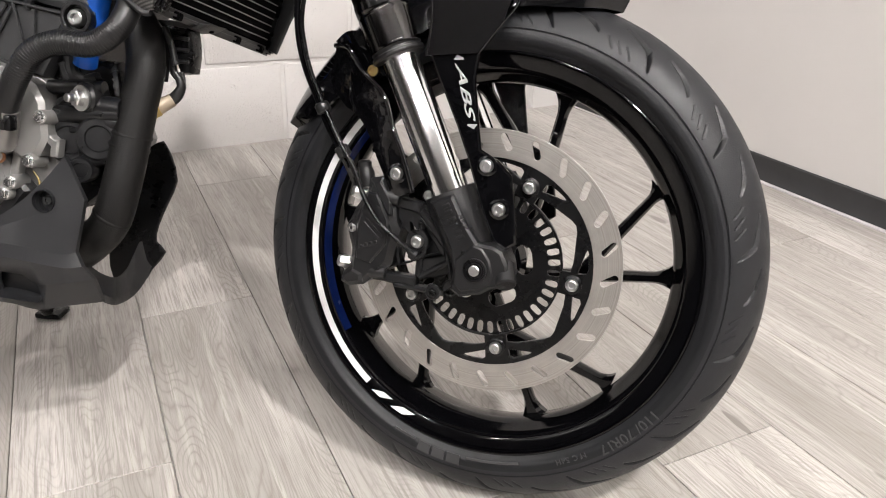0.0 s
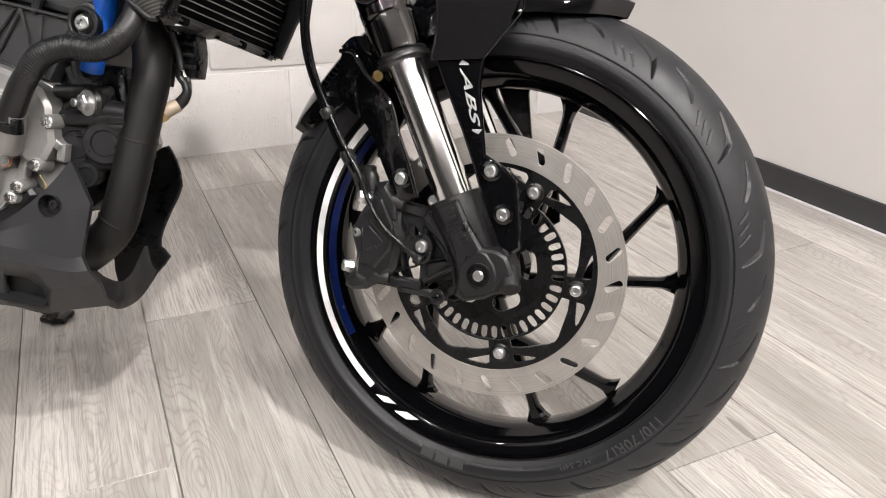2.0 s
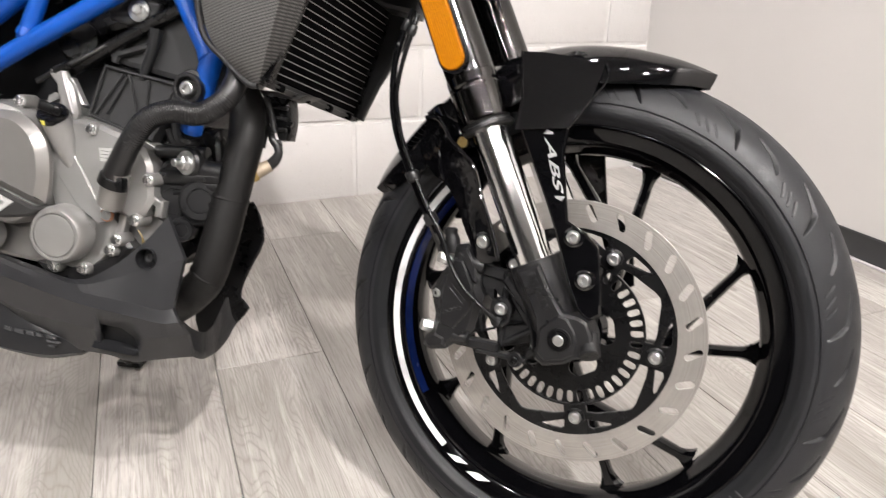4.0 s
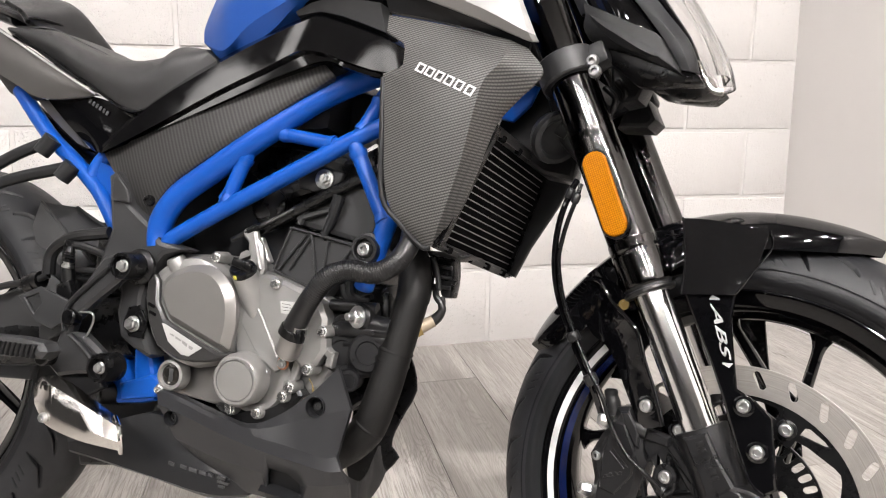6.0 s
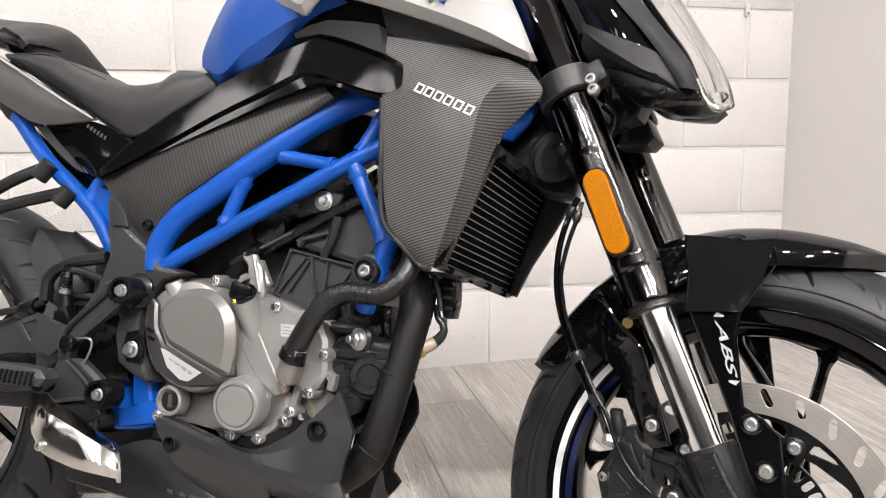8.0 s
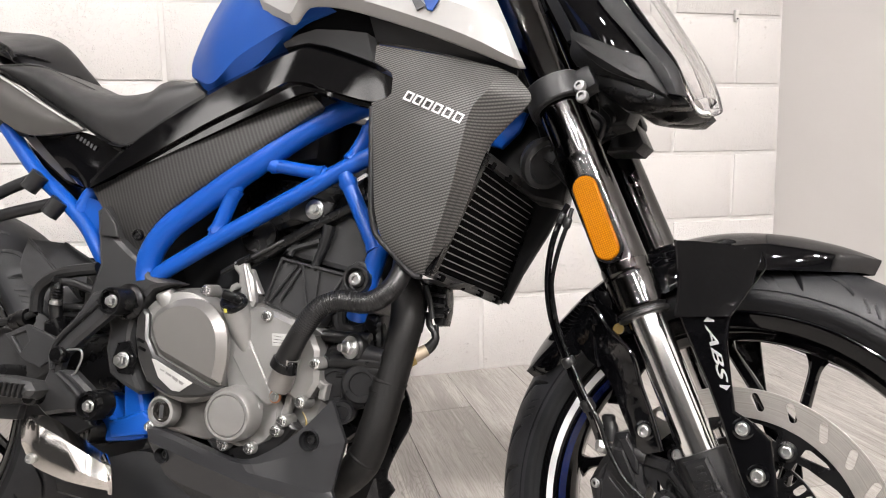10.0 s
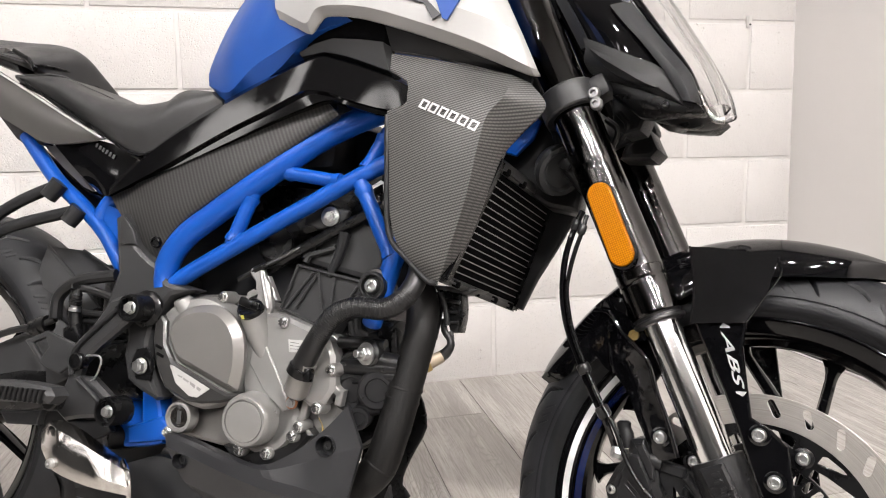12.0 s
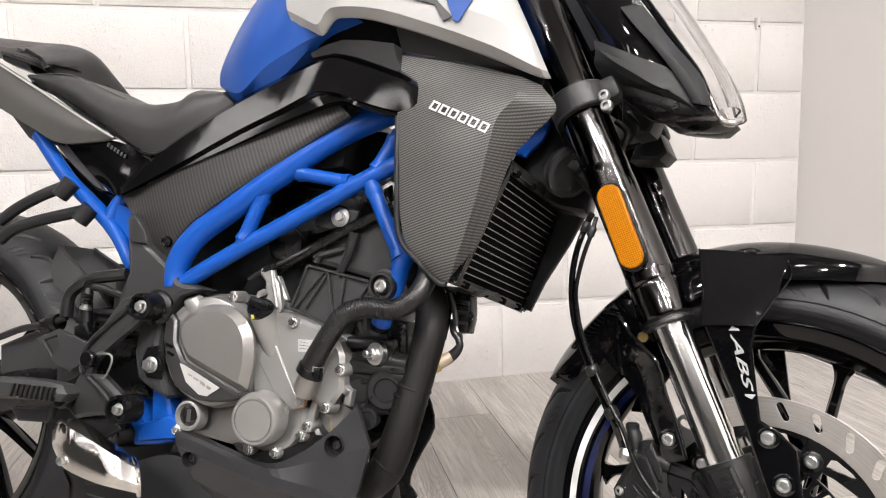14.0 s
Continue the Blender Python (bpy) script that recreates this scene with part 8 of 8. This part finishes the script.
part("shield_rim", tube([(-0.721, -0.186, 0.016), (-0.699, -0.202, 0.008), (-0.691, -0.206, -0.007), (-0.699, -0.195, -0.022)], 0.0032, 10, 4), CHROME, shield)
bolt(shield, [(-0.811, -0.206, 0.006)][0], 0.006)
body("shield_plate", plate([(-0.847, -0.160, 0.051), (-0.778, -0.160, 0.055), (-0.767, -0.160, 0.043), (-0.797, -0.160, 0.027), (-0.827, -0.160, 0.038)], 0.01, 0.003, y=-0.16), BLACK_MATTE)
# side stand below the far side
stand = body("side_stand", tube([(-0.72, 0.09, -0.04), (-0.745, 0.19, -0.13), (-0.76, 0.27, -0.196)], 0.011, 12, 2), BLACK_SATIN, "black side stand")
part("stand_foot", box((0.045, 0.034, 0.01), (-0.765, 0.29, -0.205), 0.003, Matrix.Rotation(radians(LEAN), 3, "X")), BLACK_SATIN, stand)

# ---- headlight ----
cowl_rows = [[(-0.294, -0.070, 0.627), (-0.233, -0.085, 0.612), (-0.188, -0.080, 0.601)], [(-0.265, -0.080, 0.574), (-0.206, -0.098, 0.568), (-0.157, -0.090, 0.559)], [(-0.234, -0.085, 0.530), (-0.175, -0.104, 0.518), (-0.122, -0.094, 0.507)], [(-0.218, -0.085, 0.500), (-0.159, -0.100, 0.471), (-0.099, -0.085, 0.469)], [(-0.195, -0.075, 0.481), (-0.145, -0.085, 0.455), (-0.090, -0.070, 0.451)]]
cowl = front("headlight_cowl", sheet(cowl_rows, 0.02, 4, 4), BLACK_GLOSS, "black headlight cowl")
lobe = [[(-0.227, -0.102, 0.541), (-0.199, -0.109, 0.527), (-0.159, -0.111, 0.508), (-0.127, -0.107, 0.493), (-0.104, -0.106, 0.458)],
        [(-0.221, -0.106, 0.525), (-0.184, -0.116, 0.506), (-0.149, -0.117, 0.484), (-0.123, -0.111, 0.469), (-0.104, -0.106, 0.455)],
        [(-0.222, -0.104, 0.510), (-0.190, -0.114, 0.494), (-0.158, -0.115, 0.477), (-0.127, -0.110, 0.467), (-0.101, -0.105, 0.451)],
        [(-0.214, -0.100, 0.496), (-0.188, -0.107, 0.484), (-0.156, -0.109, 0.473), (-0.124, -0.106, 0.461), (-0.096, -0.101, 0.448)]]
part("cowl_lobe", sheet(lobe, 0.012, 4, 3), COWL_GRAIN, cowl, "matte grained cowl lobe")
lobe_ridge = [[(-0.214, -0.112, 0.523), (-0.194, -0.118, 0.512), (-0.174, -0.120, 0.502), (-0.148, -0.120, 0.484), (-0.131, -0.117, 0.473), (-0.125, -0.113, 0.469)],
        [(-0.214, -0.112, 0.523), (-0.195, -0.120, 0.507), (-0.172, -0.123, 0.492), (-0.148, -0.122, 0.477), (-0.133, -0.118, 0.470), (-0.125, -0.113, 0.469)],
        [(-0.214, -0.112, 0.523), (-0.198, -0.117, 0.504), (-0.176, -0.118, 0.486), (-0.154, -0.118, 0.475), (-0.137, -0.116, 0.470), (-0.125, -0.113, 0.469)]]
part("lobe_ridge", sheet(lobe_ridge, 0.006, 3, 1), COWL_GRAIN, cowl, "raised lens-shaped ridge")
lower_cowl = [[(-0.215, -0.099, 0.497), (-0.165, -0.104, 0.477), (-0.122, -0.103, 0.460), (-0.085, -0.098, 0.452)],
        [(-0.194, -0.097, 0.474), (-0.155, -0.102, 0.456), (-0.118, -0.101, 0.446), (-0.080, -0.094, 0.445)],
        [(-0.173, -0.088, 0.459), (-0.149, -0.090, 0.442), (-0.116, -0.088, 0.443), (-0.082, -0.084, 0.444)]]
part("lower_cowl", sheet(lower_cowl, 0.012, 4, 3), BLACK_SATIN, cowl)
part("upper_vane", sheet([[(-0.277, -0.086, 0.603), (-0.269, -0.088, 0.612)], [(-0.252, -0.095, 0.564), (-0.237, -0.100, 0.564)], [(-0.230, -0.098, 0.528), (-0.216, -0.104, 0.529)]], 0.008, 2, 3), BLACK_MATTE, cowl)
side_strip = [[(-0.198, -0.100, 0.578), (-0.181, -0.101, 0.579), (-0.170, -0.097, 0.577)],
        [(-0.181, -0.104, 0.557), (-0.165, -0.105, 0.554), (-0.154, -0.099, 0.557)],
        [(-0.154, -0.108, 0.527), (-0.142, -0.109, 0.525), (-0.132, -0.101, 0.530)],
        [(-0.124, -0.110, 0.490), (-0.111, -0.111, 0.490), (-0.101, -0.102, 0.494)],
        [(-0.109, -0.110, 0.469), (-0.098, -0.111, 0.469), (-0.090, -0.101, 0.474)],
        [(-0.101, -0.109, 0.455), (-0.091, -0.109, 0.453), (-0.084, -0.098, 0.454)]]
part("side_strip", sheet(side_strip, 0.004, 2, 4), BLACK_MATTE, cowl, "dark grey satin strip beside the lens")
chin = [[(-0.153, -0.070, 0.456), (-0.115, -0.075, 0.447), (-0.088, -0.065, 0.449), (-0.070, -0.020, 0.452)], [(-0.147, -0.065, 0.448), (-0.117, -0.065, 0.438), (-0.092, -0.050, 0.438), (-0.076, -0.015, 0.449)], [(-0.135, -0.050, 0.441), (-0.117, -0.050, 0.437), (-0.095, -0.030, 0.439), (-0.084, -0.010, 0.444)]]
part("chin", sheet(chin, 0.02, 4, 3), BLACK_SATIN, cowl, "black lower lamp chin")
bolt(cowl, (-0.120, -0.1035, 0.452), 0.0045, material=BLACK_SATIN)


def lens_shell(edge, nose, thick):
    """A clear lens swept from its rear edge on one side over the nose to the other."""
    rows = []
    for e, n in zip(edge, nose):
        e, n = Vector(e), Vector(n)
        right = [e, e.lerp(n, 0.4) + Vector((0.012, -0.012, 0.004)), e.lerp(n, 0.75) + Vector((0.012, -0.006, 0.004)), n]
        rows.append(right + [Vector((p.x, -p.y, p.z)) for p in right[-2::-1]])
    dense = [smooth_line(r, 4) for r in rows]
    cols = [smooth_line([r[i] for r in dense], 4) for i in range(len(dense[0]))]
    bm = bmesh.new()
    g = [[bm.verts.new(p) for p in c] for c in cols]
    b = [[bm.verts.new(p + Vector((-thick, 0, 0))) for p in c] for c in cols]
    w, h = len(g), len(g[0])
    for i in range(w - 1):
        for j in range(h - 1):
            bm.faces.new((g[i][j], g[i + 1][j], g[i + 1][j + 1], g[i][j + 1]))
            bm.faces.new((b[i][j], b[i][j + 1], b[i + 1][j + 1], b[i + 1][j]))
    loop = [(i, 0) for i in range(w)] + [(w - 1, j) for j in range(1, h)] + [(i, h - 1) for i in range(w - 2, -1, -1)] + [(0, j) for j in range(h - 2, 0, -1)]
    for (i, j), (k, l) in zip(loop, loop[1:] + loop[:1]):
        bm.faces.new((g[i][j], b[i][j], b[k][l], g[k][l]))
    bmesh.ops.recalc_face_normals(bm, faces=bm.faces)
    return bm


edge_l = [(-0.186, -0.080, 0.608), (-0.155, -0.088, 0.566), (-0.125, -0.090, 0.525), (-0.104, -0.086, 0.496), (-0.095, -0.070, 0.475), (-0.092, -0.040, 0.465)]
nose_l = [(-0.185, 0.000, 0.650), (-0.155, 0.000, 0.612), (-0.119, 0.000, 0.557), (-0.098, 0.000, 0.520), (-0.085, 0.000, 0.493), (-0.076, 0.000, 0.467)]
part("lens", lens_shell(edge_l, nose_l, 0.003), CLEAR, cowl, "clear headlight lens")
part("reflector_bowl", lens_shell([tuple(Vector(p) + Vector((-0.004, 0.004, 0))) for p in edge_l], [tuple(Vector(p) + Vector((-0.075, 0, -0.004))) for p in nose_l], 0.006), BOWL, cowl, "silvered reflector")
part("bezel", tube(edge_l, 0.0042, 8, 4), BLACK_GLOSS, cowl)
part("side_lens", sheet([[tuple(Vector(p) + Vector((-0.003, -0.004, 0))) for p in [(-0.191, -0.082, 0.594), (-0.183, -0.082, 0.596)]], [tuple(Vector(p) + Vector((-0.003, -0.004, 0))) for p in [(-0.142, -0.090, 0.537), (-0.125, -0.090, 0.525)]], [tuple(Vector(p) + Vector((-0.003, -0.004, 0))) for p in [(-0.100, -0.082, 0.470), (-0.090, -0.082, 0.469)]]], 0.004, 3, 4), BLACK_SATIN, cowl)
teeth = bmesh.new()
for k in range(16):
    a, b = Vector([(-0.094, -0.070, 0.477)][0]), Vector([(-0.072, -0.030, 0.451)][0])
    p = a.lerp(b, k / 15) + Vector((0.0, -0.003, -0.012 * math.sin(math.pi * k / 15)))
    merge(teeth, box((0.003, 0.004, 0.008), p, 0.0006))
part("lens_fringe", teeth, CHROME, cowl, "fine clear lens teeth")
# filler panel behind the gusset: the neck's shade is put in as black
body("neck_panel", plate([(-0.361, 0.030, 0.477), (-0.291, 0.030, 0.490), (-0.253, 0.030, 0.478), (-0.217, 0.030, 0.413), (-0.225, 0.030, 0.353), (-0.266, 0.030, 0.361), (-0.333, 0.030, 0.406)], 0.05, 0.006, y=0.03), CAST_BLACK, "added black panel for the shade round the steering neck")
body("neck_gusset", plate([(-0.345, 0.0, 0.450), (-0.295, 0.0, 0.480), (-0.272, 0.0, 0.470), (-0.282, 0.0, 0.446), (-0.304, 0.0, 0.424), (-0.320, 0.0, 0.428)], 0.012, 0.004, y=0.002), BLUE, "blue frame gusset at the steering neck")
horn = body("horn", lathe([(-0.02, 0.018), (-0.012, 0.03), (0.0, 0.034), (0.006, 0.032), (0.007, 0.026), (0.002, 0.022), (0.003, 0.008)], [(-0.241, -0.020, 0.399)][0], (0.6, -0.6, -0.45), 36), GREY_CAST, "dark round horn behind the fork")
part("horn_bracket", bar([(-0.238, -0.030, 0.400)][0], [(-0.219, -0.030, 0.435)][0], 0.018, 0.006, -0.03), CAST_BLACK, horn)
body("neck_cover", plate([(-0.261, -0.020, 0.464), (-0.228, -0.020, 0.448), (-0.203, -0.020, 0.381), (-0.212, -0.020, 0.367), (-0.239, -0.020, 0.395)], 0.06, 0.006, y=-0.02), CAST_BLACK, "black cover behind the fork")
front("horn_mount", plate([(-0.209, 0.050, 0.442), (-0.177, 0.050, 0.460), (-0.163, 0.050, 0.433), (-0.173, 0.050, 0.422), (-0.215, 0.050, 0.422)], 0.05, 0.006, y=0.03), BLACK_MATTE, "black lamp bracket")
front("lamp_bracket", plate([(-0.213, -0.030, 0.500), (-0.182, -0.030, 0.492), (-0.160, -0.030, 0.471), (-0.170, -0.030, 0.443), (-0.191, -0.030, 0.438), (-0.207, -0.030, 0.450)], 0.04, 0.005, y=-0.03), BLACK_MATTE, "black bracket behind the headlight")
for pts in ([(-0.215, -0.030, 0.459), (-0.199, -0.030, 0.444), (-0.208, -0.020, 0.421), (-0.207, 0.000, 0.404)], [(-0.200, -0.030, 0.466), (-0.187, -0.030, 0.451), (-0.196, -0.020, 0.436)]):
    front("lamp_wire", tube(pts, 0.004, 8, 4), HOSE)
body("radiator_side_guard", plate([(-0.332, 0.140, 0.232), (-0.285, 0.140, 0.379), (-0.253, 0.140, 0.412), (-0.230, 0.140, 0.395), (-0.245, 0.140, 0.372), (-0.266, 0.140, 0.329), (-0.300, 0.140, 0.271), (-0.320, 0.140, 0.227)], 0.012, 0.004, y=0.14), BLACK_MATTE, "black guard beside the radiator")


# ---- floor planks and wall blocks ----
def build_planks():
    w, length, gap = 0.19, 1.22, 0.0012
    meshes = {}
    starts = {0: 0.57, 1: 1.17, 2: 0.86, 3: -0.093, -1: 0.18, -2: 0.93, -3: 0.42, 4: 0.55, 5: 1.0}
    for i in range(-28, 8):
        x0 = -0.35 + w * i
        y = starts.get(i, 0.11 + (i * 0.437) % 1.2) - 7 * length
        while y < WALL_Y:
            a, b = max(y, -6.0), min(y + length, WALL_Y + 0.003)
            right = min(x0 + w, 1.36)
            if b - a > 0.01 and right - x0 > 0.02:
                key = (round(b - a, 3), round(right - x0, 3))
                if key not in meshes:
                    bm = box((key[1] - gap, key[0] - gap, 0.008), (0, 0, -0.004), 0.0007, segments=1)
                    me = bpy.data.meshes.new("plank")
                    bm.to_mesh(me)
                    bm.free()
                    me.materials.append(PLANK)
                    meshes[key] = me
                part("plank", meshes[key], PLANK, floor, "", Matrix.Translation(((x0 + right) / 2, (a + b) / 2, 0)))
            y += length


def build_blocks():
    """Stretcher courses with struck joints; the courses rise a little towards the west."""
    lng, hgt, joint, rise = 0.4145, 0.2055, 0.011, 0.019
    meshes = {}
    lean_back = pose(0, 0, 0, 0, math.degrees(math.atan(rise)), 0)
    for row in range(16):
        low, high = row * hgt - (0.08 if row == 0 else 0.0), (row + 1) * hgt
        x = 0.969 + (0.0 if row % 2 == 0 else lng / 2) - 17 * lng
        while x < WALL_X:
            a, b = max(x, -5.5), min(x + lng, WALL_X - 0.001)
            mid = (a + b) / 2
            lift = (0.97 - mid) * rise
            top = min(high, ROOM_H - 0.004 - lift - 0.005)
            if b - a > 0.02 and top - low > 0.04:
                key = (round(b - a, 3), round(top - low, 3))
                if key not in meshes:
                    bm = box((key[0] - joint, 0.03, key[1] - joint), (0, 0.015, 0), 0.0026)
                    me = bpy.data.meshes.new("block")
                    bm.to_mesh(me)
                    bm.free()
                    me.polygons.foreach_set("use_smooth", [True] * len(me.polygons))
                    me.set_sharp_from_angle(angle=radians(60))
                    me.materials.append(BLOCK)
                    meshes[key] = me
                part("block", meshes[key], BLOCK, wall_north, "", Matrix.Translation((mid, WALL_Y + 0.0008 - 0.0006 * ((row * 5 + int(mid * 7)) % 3), (low + top) / 2 + lift)) @ lean_back)
            x += lng


build_planks()
build_blocks()


def far_pieces():
    """The boards and blocks of the far end of the room, joined."""
    boards = bmesh.new()
    for i in range(-55, -28):
        y = 0.11 + (i * 0.437) % 1.2 - 8.54
        while y < WALL_Y:
            a, b = max(y, -6.0), min(y + 1.22, WALL_Y)
            if b - a > 0.05:
                box((0.1888, b - a - 0.0012, 0.008), (-0.35 + 0.19 * (i + 0.5), (a + b) / 2, -0.004), 0, bm=boards)
            y += 1.22
    rest = part("far_boards", boards, PLANK, floor, "grey oak boards at the far end")
    tagged(rest, "grey oak boards at the far end", kind="stuff")
    blocks = bmesh.new()
    for row in range(15):
        x = -5.54 + 0.2032 * (row % 2)
        while x > -10.3:
            box((0.393, 0.03, 0.19), (x - 0.2032, 0.015, 0.2032 * (row + 0.5)), 0, bm=blocks)
            x -= 0.4064
    rest = part("far_blocks", blocks, BLOCK, wall_north, "", Matrix.Translation((0, WALL_Y, 0)))
    tagged(rest, "white painted blocks at the far end", kind="stuff")


far_pieces()


def wall_clip(x, z):
    """A small painted cable clip screwed to the blocks."""
    clip = part("wall_clip", box((0.012, 0.012, 0.034), (0, -0.006, 0), 0.002), WALL_PAINT, None, "", Matrix.Translation((x, WALL_Y - 0.001, z)))
    tagged(clip, "small white painted cable clip on the block wall", "cable clip")
    part("screw", lathe([(0, 0.003), (0.002, 0.0028)], (0, -0.012, -0.009), segs=12), GREY_CAST, clip)


wall_clip(0.96, 1.027)
wall_clip(0.731, 1.050)
